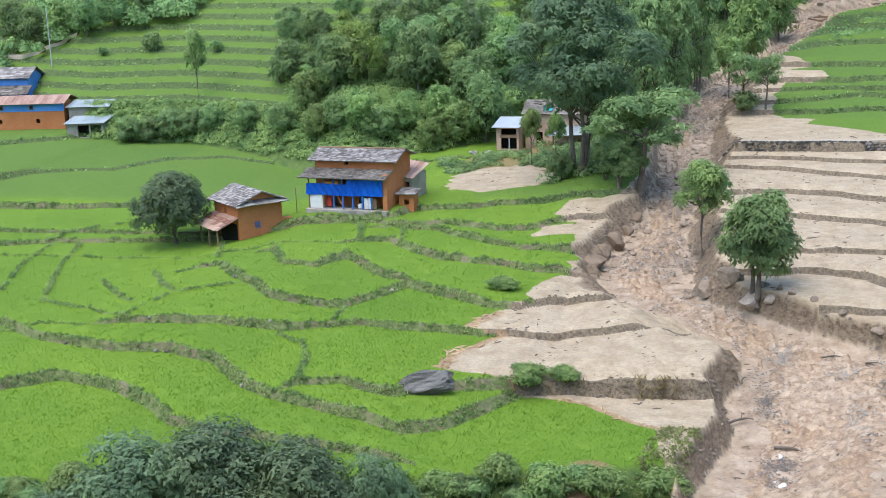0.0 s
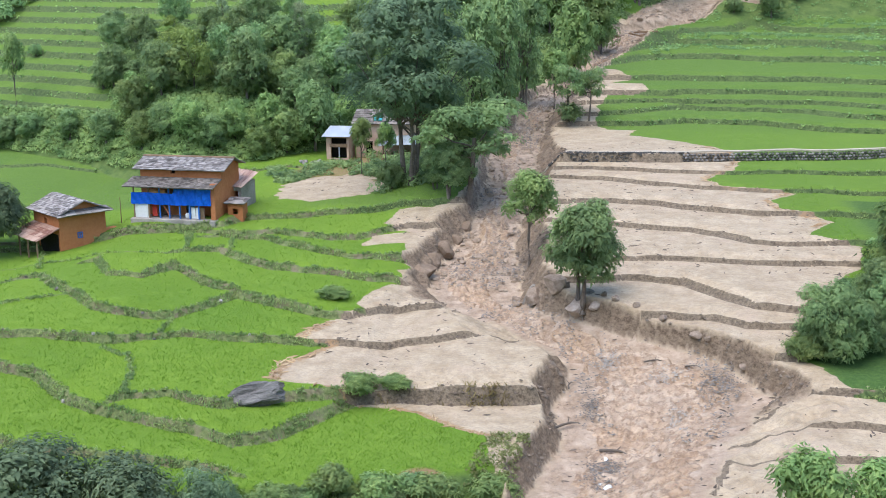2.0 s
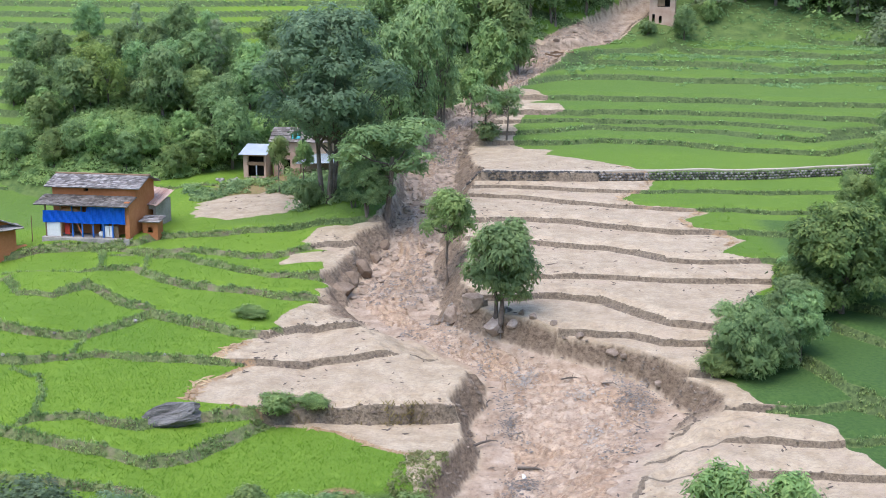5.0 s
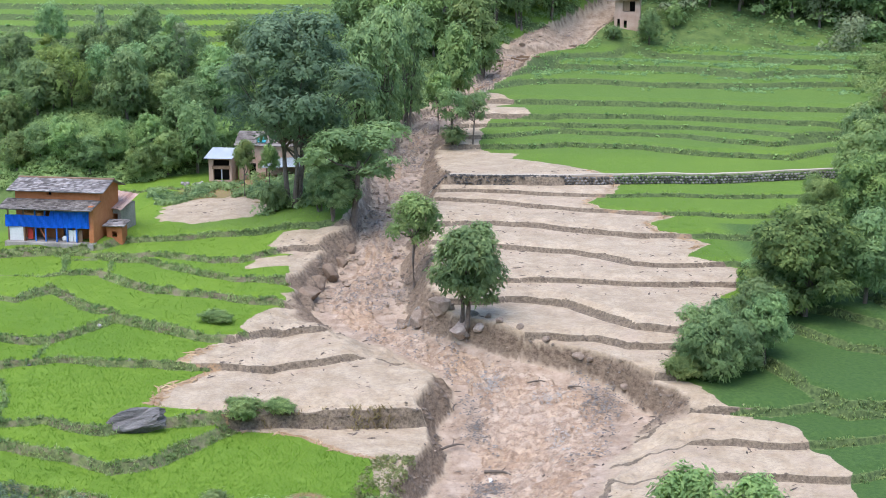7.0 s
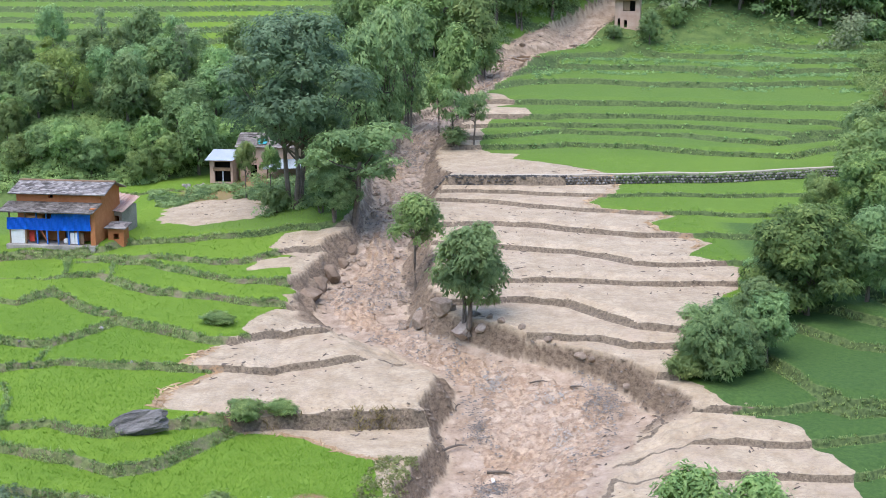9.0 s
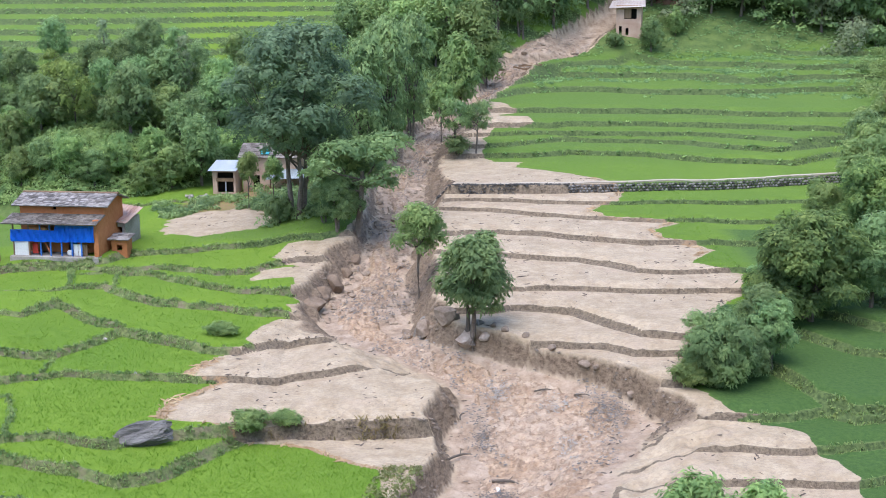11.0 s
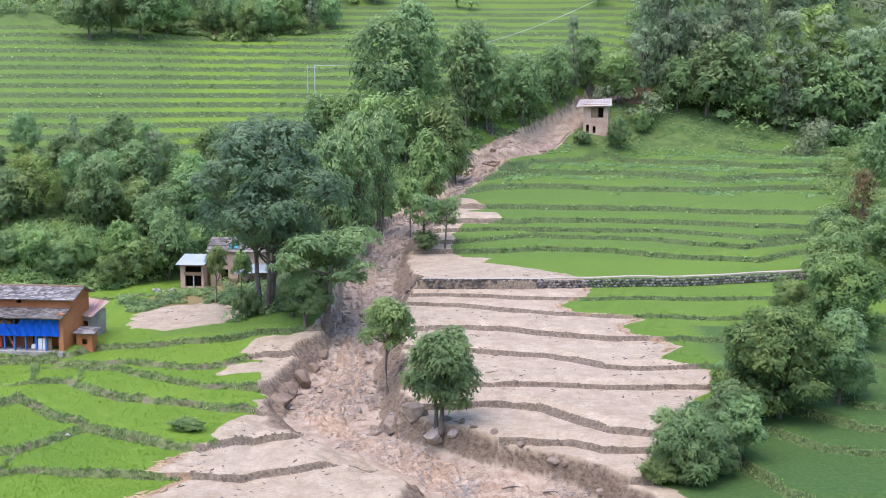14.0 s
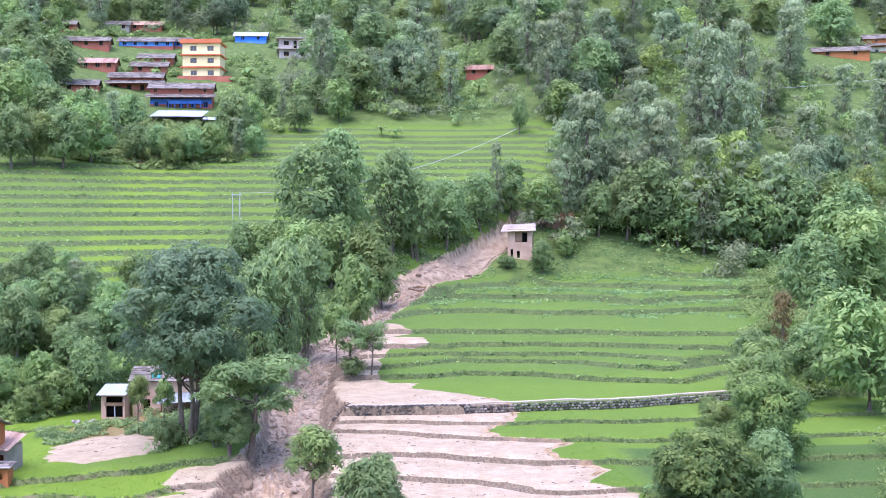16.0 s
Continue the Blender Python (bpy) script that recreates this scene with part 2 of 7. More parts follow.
def grain(x, y, seed=0):
    """Smooth noise from 0 to 1 over a lattice of unit cells."""
    xi, yi = np.floor(x).astype(np.int64), np.floor(y).astype(np.int64)
    fx, fy = ramp(x - xi), ramp(y - yi)

    def h(i, j):
        n = (i * 374761393 + j * 668265263 + seed * 1442695041) & 0x7FFFFFFF
        n = ((n ^ (n >> 13)) * 1274126177) & 0x7FFFFFFF
        return ((n ^ (n >> 16)) & 0xFFFF) / 65535.0

    top = h(xi, yi) * (1 - fx) + h(xi + 1, yi) * fx
    low = h(xi, yi + 1) * (1 - fx) + h(xi + 1, yi + 1) * fx
    return top * (1 - fy) + low * fy


def cloud(x, y, seed=0, octaves=3):
    total, size, weight = 0.0, 1.0, 0.0
    for k in range(octaves):
        total = total + grain(x / size, y / size, seed + 17 * k) * size
        weight += size
        size *= 0.5
    return total / weight


BANKS = []


def bank(side, xs, ys, rise):
    """A terrace edge along xs, ys; the ground steps up by rise behind it."""
    rise = rise if isinstance(rise, tuple) else (rise,) * len(xs)
    BANKS.append((side, xs, ys, rise))


bank("L", (-57.7, -49.5, -46.3, -41.3, -37.5, -34.7, -31.0, -26.3, -21.0, -16.5), (71.3, 72.3, 74.4, 73.3, 70.6, 68.0, 66.6, 65.9, 65.0, 63.5), (0.88, 0.88, 0.88, 0.88, 0.88, 0.79, 0.62, 0.53, 0.44, 0.0))
bank("L", (-67.7, -56.3, -51.7, -47.1, -43.6, -39.6, -36.0, -33.0, -31.5, -29.1, -25.6, -22.2, -19.3, -16.9, -15.3, -13.3, -12.1), (85.0, 83.4, 80.7, 79.2, 78.7, 78.7, 77.5, 74.4, 72.8, 71.7, 70.3, 69.0, 67.7, 69.5, 72.0, 75.2, 76.9), (0.7, 0.7, 0.7, 0.79, 0.79, 0.88, 0.88, 0.88, 0.79, 0.79, 0.7, 0.7, 0.7, 0.7, 0.7, 0.53, 0.09))
bank("L", (-29.1, -27.3, -24.9, -21.0, -17.5, -13.0, -10.5, -6.8, -1.1), (71.7, 72.6, 73.2, 71.5, 73.9, 75.7, 76.3, 75.9, 76.6), (0.0, 0.35, 0.53, 0.62, 0.79, 1.14, 1.5, 1.76, 1.76))
bank("L", (-47.7, -45.7, -41.7, -37.0, -32.4, -30.2, -27.6, -23.9, -19.5, -16.6, -13.3, -9.0, -5.6, -1.3), (82.3, 82.8, 83.4, 83.1, 82.9, 84.2, 84.3, 83.5, 82.8, 83.0, 82.4, 83.6, 85.1, 87.7), (0.09, 0.44, 0.7, 0.7, 0.7, 0.44, 0.44, 0.53, 0.62, 0.62, 0.62, 0.62, 0.62, 0.53))
bank("L", (-49.1, -44.0, -40.9, -38.4, -35.8, -33.1, -29.2, -27.3, -25.4, -21.5, -18.5, -15.3, -12.2, -8.1, -4.0), (95.8, 98.2, 93.9, 91.4, 88.5, 87.4, 88.0, 89.6, 92.6, 89.9, 88.3, 87.1, 89.8, 90.7, 92.8), (0.0, 0.26, 0.53, 0.62, 0.7, 0.7, 0.62, 0.44, 0.62, 0.79, 0.79, 0.62, 0.62, 0.62, 0.53))
bank("L", (-41.7, -39.8, -37.1, -33.9, -32.2, -30.5, -27.1, -24.2), (99.8, 100.3, 95.9, 95.5, 98.9, 97.3, 93.9, 91.8), (0.0, 0.35, 0.44, 0.44, 0.53, 0.7, 0.53, 0.0))
bank("L", (-34.0, -29.9, -26.3, -21.2, -17.8, -14.9, -10.2), (102.0, 104.1, 100.4, 97.1, 97.0, 95.8, 95.0), (0.09, 0.44, 0.62, 0.62, 0.53, 0.7, 0.79))
bank("L", (-34.5, -30.3, -25.7, -21.2, -18.6, -15.5, -12.1), (107.0, 107.7, 106.1, 102.2, 101.1, 100.2, 99.3), (0.0, 0.26, 0.35, 0.44, 0.44, 0.62, 0.79))
bank("L", (-34.1, -29.2, -24.9, -20.2, -17.4, -14.2, -11.2), (109.3, 107.5, 107.4, 104.8, 106.0, 108.5, 109.2), (0.26, 0.44, 0.44, 0.44, 0.53, 0.7, 0.88))
bank("L", (-75.3, -64.8, -56.9, -47.7, -40.7, -30.8, -29.2, -25.9, -20.7, -15.6, -9.2), (103.9, 106.9, 107.5, 108.9, 108.8, 109.4, 111.8, 112.0, 113.3, 115.2, 115.3), (0.44, 0.44, 0.44, 0.44, 0.53, 0.7, 0.53, 0.53, 0.62, 0.7, 0.88))
bank("L", (-91.7, -78.4, -70.4, -63.1, -58.0, -53.4, -46.7), (117.5, 118.8, 119.1, 120.1, 122.6, 125.8, 125.7), (0.88, 0.88, 0.79, 0.62, 0.35, 0.09, 0.0))
bank("L", (-87.4, -85.5, -83.6, -78.1, -74.4, -70.4, -63.7, -52.5, -42.3), (121.8, 130.3, 134.7, 137.1, 137.3, 144.8, 147.3, 143.7, 136.8), (0.88, 0.79, 0.53, 0.35, 0.35, 0.35, 0.35, 0.35, 0.18))
bank("L", (-107.4, -98.5, -92.1, -86.7, -82.2), (146.1, 151.1, 154.8, 159.5, 162.7), (0.79, 0.79, 0.7, 0.53, 0.0))
bank("L", (-115.0, -104.0, -94.1, -89.5, -85.3), (157.0, 159.9, 163.2, 164.9, 167.2), (0.53, 0.53, 0.53, 0.44, 0.0))
bank("R", (8.6, 10.0, 13.1, 16.6, 20.1, 23.3, 25.8, 30.3), (63.6, 67.2, 67.3, 67.1, 66.7, 66.4, 67.4, 67.7), 0.6)
bank("R", (10.8, 12.0, 14.4, 17.7, 21.1, 24.6, 27.3, 32.1), (69.8, 70.7, 70.8, 70.6, 70.3, 70.9, 71.8, 72.3), 0.65)
bank("R", (13.1, 13.8, 15.1, 18.6, 21.4, 23.8, 25.5, 28.1, 32.7), (73.7, 74.7, 74.8, 74.4, 74.2, 75.2, 73.7, 74.1, 74.0), 0.75)
bank("R", (13.9, 15.4, 17.5, 20.2, 22.0, 22.9, 23.7, 25.3, 28.1, 32.7), (79.1, 78.8, 79.7, 81.7, 82.0, 79.3, 76.2, 74.3, 74.3, 74.2), (0.75, 0.75, 0.7, 0.7, 0.7, 0.7, 0.7, 0.6, 0.5, 0.5))
bank("R", (4.3, 8.1, 10.6, 13.0, 15.7, 20.2, 23.3, 26.1, 27.3, 28.7, 31.2, 36.3), (85.6, 85.4, 85.0, 83.5, 83.1, 82.3, 84.8, 87.8, 86.0, 84.2, 83.3, 83.0), 0.7)
bank("R", (3.3, 5.1, 9.3, 11.1, 12.2, 13.8, 16.8, 21.3, 26.9, 29.1, 30.3, 32.3, 37.5), (92.3, 93.2, 91.7, 89.2, 87.7, 86.0, 85.0, 87.2, 92.2, 90.8, 89.3, 86.7, 86.2), 0.79)
bank("R", (2.1, 5.2, 9.7, 13.3, 18.5, 20.9, 27.5, 31.8, 32.9, 33.4, 38.8), (95.3, 96.2, 96.5, 95.5, 95.1, 95.5, 94.9, 94.3, 92.2, 90.1, 89.5), 0.62)
bank("R", (0.8, 4.7, 7.6, 10.5, 13.2, 15.6, 19.3, 24.1, 33.7, 43.2), (107.3, 105.9, 104.8, 103.8, 102.2, 99.5, 99.1, 99.8, 100.5, 100.8), 0.62)
bank("R", (-0.2, 4.5, 8.1, 13.0, 17.4, 25.8, 46.3), (112.2, 112.9, 112.0, 109.1, 107.9, 107.6, 108.7), 0.7)
bank("R", (-2.5, 3.7, 9.0, 14.3, 19.5, 28.5, 49.1), (121.7, 120.7, 117.8, 115.8, 114.9, 114.7, 115.7), 0.53)
bank("R", (-2.5, 3.7, 9.9, 14.3, 30.8, 52.5), (123.2, 123.4, 121.7, 121.1, 122.2, 124.1), 0.53)
bank("R", (-2.6, 3.8, 12.4, 24.3, 30.4, 41.0, 56.2), (125.1, 124.7, 124.8, 126.8, 128.2, 131.7, 133.4), 0.88)
bank("R", (-3.1, 4.3, 9.6, 14.6, 22.5, 29.7, 34.6, 39.3, 45.9, 60.1), (143.5, 144.3, 144.6, 146.7, 145.5, 141.8, 140.2, 138.7, 145.2, 143.2), 0.88)
bank("R", (-3.1, 4.5, 7.9, 14.0, 20.5, 28.8, 32.4, 38.4, 49.4, 62.5), (145.8, 146.7, 147.9, 152.4, 151.0, 150.8, 147.0, 143.4, 149.8, 149.4), 0.79)
bank("R", (1.0, 5.6, 13.5, 23.4, 29.7, 34.3, 41.1, 49.6, 62.8), (150.4, 151.8, 153.3, 152.1, 152.9, 150.9, 145.6, 150.5, 150.1), 0.79)
bank("R", (1.0, 5.3, 21.0, 28.0, 34.9, 42.6, 50.6, 62.6), (150.6, 153.9, 155.3, 156.1, 154.1, 151.1, 150.2, 150.0), 0.97)
bank("R", (4.7, 11.8, 23.5, 30.7, 38.7, 52.6, 65.5), (162.7, 161.8, 160.9, 161.9, 158.4, 156.6, 157.4), 1.06)
bank("R", (4.8, 11.6, 17.8, 26.1, 33.5, 43.2, 62.2, 76.0), (167.9, 178.5, 181.4, 179.8, 177.6, 177.4, 182.4, 183.4), 1.14)
bank("R", (9.1, 17.5, 23.0, 29.0, 36.8, 44.0, 52.4, 64.6, 79.0), (178.2, 194.1, 192.4, 195.5, 191.7, 181.0, 187.7, 189.7, 190.9), 1.23)
bank("R", (9.3, 20.1, 30.7, 37.5, 46.9, 54.1, 66.3, 80.1), (182.1, 199.3, 207.2, 203.9, 199.6, 191.8, 192.9, 194.1), 1.2)
bank("R", (10.8, 24.1, 32.2, 41.0, 50.6, 67.9, 85.4), (213.4, 216.2, 218.5, 214.6, 209.4, 205.4, 207.2), 1.2)

WALL_BANK = 25  # the bank that carries the stone wall and the path
BASE = {"L": -7.2, "R": -6.7}


def bank_foot(k, x):
    """Where the foot of bank k runs, and how wide and high its face is, at x."""
    side, xs, ys, rise = BANKS[k]
    r = np.interp(x, xs, rise)
    foot = np.interp(x, xs, ys) + 0.4 * (grain(x * 0.45, x * 0.0 + k, 5) - 0.5) + 0.2 * (grain(x * 1.7, x * 0.0 + k, 8) - 0.5)
    lean = np.abs(np.interp(x + 0.15, xs, ys) - np.interp(x - 0.15, xs, ys)) / 0.3
    return foot, 0.05 + 0.12 * r + 0.62 * np.clip(lean - 0.3, 0, 3.2), r


def steps(side, x, y):
    """Height, bank mask and number of terraces passed on one side of the stream."""
    z = BASE[side] + 0.012 * (y - 70)
    edge, count = x * 0.0, x * 0.0
    share = 0.62 if side == "L" else 0.56
    for k in range(len(BANKS)):
        if BANKS[k][0] != side:
            continue
        yk, width, r = bank_foot(k, x)
        steep = 0.96 if k == WALL_BANK else share * (0.85 + 0.3 * grain(x * 0.8, x * 0.0 + k, 9))
        lip = np.exp(-(((y - yk - width - 0.1) / 0.16) ** 2)) * ramp(r / 0.25)
        z = z + r * (steep * np.clip((y - yk) / width, 0, 1) + (1 - steep) * ramp((y - yk - width * 0.5) / (0.5 + 1.3 * r)))
        z = z + (0.1 if side == "L" else 0.03) * lip
        gap = np.maximum(np.maximum(yk - y, y - yk - width), 0)
        edge = np.maximum(edge, np.maximum(ramp(1 - gap / 0.14) * ramp(r / 0.2), (0.55 if side == "L" else 0.4) * lip))
        count = count + (y > yk) * ramp(r / 0.1)
    return z, edge, count


# the stream's two edges, by distance
RIVER_Y = (55, 62, 66, 70, 74, 77.5, 80, 83, 87, 91, 94, 97, 100, 105, 110, 115, 125, 138, 148, 158, 170, 182, 192, 200, 209, 216, 224, 260)
RIVER_L = (-2.2, -2.2, -1.9, -1.2, 0.1, -0.2, 0.7, 0.6, -1.8, -5.6, -8.8, -10.5, -11.1, -10.3, -9.2, -7.8, -7.5, -7.2, -5.0, -2.5, 0.5, 6.0, 7.4, 8.2, 13.5, 22.5, 32.0, 44)
RIVER_R = (8.0, 8.3, 9.0, 10.3, 12.3, 13.9, 12.9, 9.6, 3.3, -1.6, -2.8, -2.9, -2.9, -3.2, -3.6, -3.2, -2.1, -2.5, -1.5, 2.0, 4.2, 8.6, 12.0, 15.5, 23.0, 28.0, 36.0, 50)
TILT_Y, TILT = (55, 73, 79, 91, 96), (2.0, 1.9, 1.0, 1.0, 0.0)
DEPTH_Y = (55, 70, 78, 84, 90, 97, 106, 120, 140, 170, 220)
DEPTH = (2.0, 1.9, 2.0, 1.5, 1.4, 2.0, 2.2, 1.4, 1.0, 0.9, 0.8)


def right_side(x, y):
    z, edge, count = steps("R", x, y)
    far = np.maximum(y - 205 - 0.1 * np.abs(x - 30), 0)
    return z + 0.48 * far, edge, count, ramp(far / 3)


table_y = np.arange(40.0, 330.0, 0.5)
side_r = right_side(np.interp(table_y, RIVER_Y, RIVER_R) + 2.5, table_y)[0]
side_l = steps("L", np.interp(table_y, RIVER_Y, RIVER_L) - 2.5, table_y)[0]
side_l = side_l + (side_r - 0.4 - side_l) * ramp((table_y - 112) / 22)
bed_y = np.minimum(side_l, side_r) - np.interp(table_y, DEPTH_Y, DEPTH)
bed_y = np.convolve(np.pad(bed_y, 8, "edge"), np.ones(17) / 17, "valid")

# where the wooded slope behind the lower fields begins: bearing in degrees, distance
FOOT_A = (-60, -36, -33, -31, -29, -25, -20, -17.5, -15, -12, -9, -5, 0, 30)
FOOT_D = (212, 208, 204, 190, 178, 173, 153, 144, 145, 147, 152, 152, 152, 160)
FRONT_X = (-80, -41, -34, -28, -18, -9, -5, -3.4, 0, 60)
FRONT_Y = (56, 58.9, 59.9, 61, 62.7, 64.8, 66.0, 66.5, 52, 52)
MUD_LY = (55, 71, 72.2, 74.4, 75.2, 75.6, 79.2, 82.1, 82.9, 83.2, 87.2, 88.2, 89.3, 94.4, 95.6, 97, 99, 101.5, 103, 103.2, 106.8, 107.2, 108.9, 112, 114.3, 115.3, 118, 126, 140, 150, 158, 170, 182, 200, 209, 216, 224)
MUD_L = (-2, -4.3, -6.5, -9, -11, -19.2, -18.7, -16.9, -16, -19, -17, -14.5, -15.2, -14, -12.8, -10, -12.2, -12.6, -13, -17, -16.5, -13.2, -15.6, -15.4, -15, -10, -9, -8.5, -8, -5.6, -3, 0, 5.5, 8, 13, 22, 32)
MUD_RY = (55, 65.8, 67.2, 69.3, 69.9, 72.4, 73.2, 74.1, 75.7, 77.6, 79, 82.1, 84.8, 93.1, 94.9, 99.5, 100.8, 105.5, 107.9, 108.6, 111.3, 114.5, 115.3, 116.2, 117.9, 120.8, 121.4, 125.5)
MUD_R = (24.5, 23.3, 23.5, 23.0, 22.2, 21.8, 20.6, 18.4, 17.4, 16.9, 15.6, 16.1, 17.5, 22, 23, 24.2, 20.2, 23.2, 22, 19.3, 19, 21.7, 18, 14.9, 14, 15.2, 16.7, 18.4)
MUD_RY += (126, 128.7, 132.4, 136.1, 137.1, 140.9, 141.5, 144.5, 149, 153.9, 154.4, 158.2, 159, 162.2, 165.7, 167, 183, 190, 197, 201, 205.5, 210.5, 214, 220)
MUD_R += (17.5, 16.1, 13.2, 9.2, 7.6, 8.8, 5, 4.5, 4.2, 6, 11, 10.2, 6.5, 8.9, 7.2, 5.5, 9.2, 13.5, 15.5, 14, 17.4, 21.7, 24.5, 31)
BUNDS = []


def bund(*points):
    """A low earth ridge between two paddies of one level."""
    BUNDS.append(points)


bund((-34.0, 109.2), (-32.2, 102.3))
bund((-53.1, 94.1), (-48.4, 88.7), (-46.9, 87.6))
bund((-49.7, 97.3), (-46.0, 91.6), (-43.9, 89.2), (-39.0, 91.7))
bund((-54.9, 87.5), (-49.4, 85.5), (-45.5, 83.2), (-44.2, 88.8))
bund((-46.8, 106.1), (-44.7, 99.8))
bund((-32.3, 81.6), (-29.9, 80.1), (-28.5, 77.0), (-27.6, 72.8))
bund((-60.4, 90.0), (-63.8, 99.3), (-64.8, 108.3), (-59.6, 112.4))
bund((-54.9, 87.5), (-59.5, 98.3), (-61.8, 106.1))
bund((-29.0, 84.7), (-29.0, 87.5))
bund((-29.5, 107.6), (-28.6, 103.6))


def land(x, y):
    """Height and surface masks of the ground at x, y."""
    x, y = np.asarray(x, float), np.asarray(y, float)
    d, bearing = np.hypot(x, y), np.degrees(np.arctan2(x, y))
    n1, n2 = cloud(x / 9, y / 9, 3), cloud(x / 2.2, y / 2.2, 4)
    zl, el, cl = steps("L", x, y)
    for points in BUNDS:
        for (ax, ay), (bx, by) in zip(points, points[1:]):
            t = np.clip(((x - ax) * (bx - ax) + (y - ay) * (by - ay)) / ((bx - ax) ** 2 + (by - ay) ** 2), 0, 1)
            gap = np.hypot(x - ax - t * (bx - ax), y - ay - t * (by - ay)) + 0.3 * (n2 - 0.5)
            ridge = np.exp(-((gap / 0.24) ** 2))
            zl, el = zl + 0.2 * ridge, np.maximum(el, 0.56 * ridge)
    # far slope with its own narrow terraces
    u = d - np.interp(bearing, FOOT_A, FOOT_D)
    smooth = -2.2 + 0.55 * np.clip(u, -30, 9) + 0.36 * np.clip(u - 9, 0, 400) + 0.1 * np.maximum(u - 409, 0)
    smooth = smooth + 2.2 * (cloud(x / 34, y / 34, 11, 2) - 0.5) * ramp(u / 20)
    tall = 1.5
    level = smooth / tall + 0.4 * (cloud(x / 13, y / 13, 12, 2) - 0.5) + 0.9 * (cloud(x / 40, y / 40, 14, 2) - 0.5)
    q = np.floor(level)
    part = level - q
    far = tall * (q + 0.5 * np.minimum(part / 0.72, 1) + 0.5 * ramp((part - 0.72) / 0.22))
    far_edge = ramp((part - 0.6) / 0.08)
    ploughed = ramp((smooth - 2.4) / 0.4) * (1 - ramp((smooth - np.where(bearing < -4.2, 31 + 2 * n1, 41)) / 2.5)) * (1 - ramp((bearing + 3.5) / 1.5) * ramp((14 - smooth) / 4))
    ploughed = ploughed * (1 - ramp((bearing + 21.0) / 1.5) * ramp((-4 - bearing) / 2) * ramp((33 + 7 * ramp((bearing + 12) / 5) + 10 * (n1 - 0.5) - u) / 3))
    slope = smooth + 0.8 * (n1 - 0.5) + 0.5 * (n2 - 0.5)
    far_z = slope + (far - slope) * ploughed
    back = ramp((u + 1.0) / 2.0) * (far_z > zl - 0.5)
    zl2 = np.where(u > -12, np.maximum(zl, far_z), zl)
    is_far = (far_z > zl) & (u > -12)
    # the land beside the stream comes up to meet the other side
    near_stream = ramp((x - np.interp(y, RIVER_Y, RIVER_L) + 12) / 10) * ramp((y - 112) / 22)
    zl2 = zl2 + np.maximum(np.interp(y, table_y, side_r) - 0.4 - zl2, 0) * near_stream
    gully = np.interp(y, table_y, bed_y) + 1.0 + 0.42 * np.maximum(np.interp(y, RIVER_Y, RIVER_L) - x, 0) + 0.8 * (n2 - 0.5)
    zl2 = np.where((y > 128) & (gully < zl2), gully + (zl2 - gully) * np.maximum(ramp((138 - y) / 10), ramp((y - 222) / 25)), zl2)
    zr, er, cr, wild_r = right_side(x, y)
    zr = zr + wild_r * (0.9 * (n1 - 0.5) + 0.5 * (n2 - 0.5))
    wig = 1.3 * (cloud(x / 3.2, y / 3.2, 21) - 0.5) + 0.5 * (grain(x * 1.3, y * 1.3, 22) - 0.5)
    xl, xr = np.interp(y, RIVER_Y, RIVER_L) + wig, np.interp(y, RIVER_Y, RIVER_R) + wig
    left = x < 0.5 * (xl + xr)
    over = np.where(y > 200, ramp((x - 0.5 * (xl + xr)) / (4 + 24 * ramp((y - 200) / 30)) + 0.5), 1.0 - left)
    z = zl2 + (zr - zl2) * over
    edge = np.where(left, np.where(is_far, far_edge * ploughed, el), er)
    count = np.where(left, np.where(is_far, q + 40, cl), cr + 80)
    wild = np.where(left, is_far * (1 - ploughed), wild_r)
    # mud laid over the fields on both banks
    ml = np.interp(y, MUD_LY, MUD_L) + 0.9 * (cloud(x / 1.6, y / 1.6, 31) - 0.5)
    mr = np.interp(y, MUD_RY, MUD_R) + 1.1 * (cloud(x / 1.6, y / 1.6, 32) - 0.5)
    mud = ramp((x - ml) / 0.35 + 0.5) * ramp((mr - x) / 0.35 + 0.5) * ((y > 66) | (x > -3)) * (y < 215)
    patch = np.hypot((x + 23.6) / 6.4, (y - 124.5) / 7.5) + 0.5 * (n2 - 0.5)
    mud = np.maximum(mud, ramp((1 - patch) * 7))
    straw = np.exp(-(((x - ml - 0.3) / 0.6) ** 2)) * (np.abs(y - 79) < 8) + 0.42 * np.exp(-(((x - mr + 0.5) / 0.9) ** 2)) * (np.abs(y - 116) < 13)
    # the stream bed and its cut banks
    bed = np.interp(y, table_y, bed_y)
    bed = bed + np.interp(y, TILT_Y, TILT) * ramp((x - xl) / np.maximum(xr - xl, 1) * 1.4 - 0.4)
    scarp = np.clip((y - 203 - 0.35 * (x - 12) - 1.5 * (n2 - 0.5)) / 0.9, 0, 1)
    bed = bed + 1.8 * scarp * ramp((20 - x) / 4)
    live = 1 - ramp((y - 224) / 10)
    out = np.maximum(xl - x, x - xr) + 60 * ramp((y - 226) / 16)
    steep = np.where(left, np.interp(y, (60, 81, 84, 93, 96.5, 99, 112, 114), (1.6, 1.6, 0.3, 0.3, 0.8, 1.25, 1.25, 1.6)), np.interp(y, (60, 74, 76, 78, 80, 95, 130, 200), (0.2, 0.24, 0.8, 2.2, 2.4, 1.8, 0.9, 0.8)))
    steep = steep * (0.8 + 0.4 * grain(x / 2.6, y / 2.6, 41))
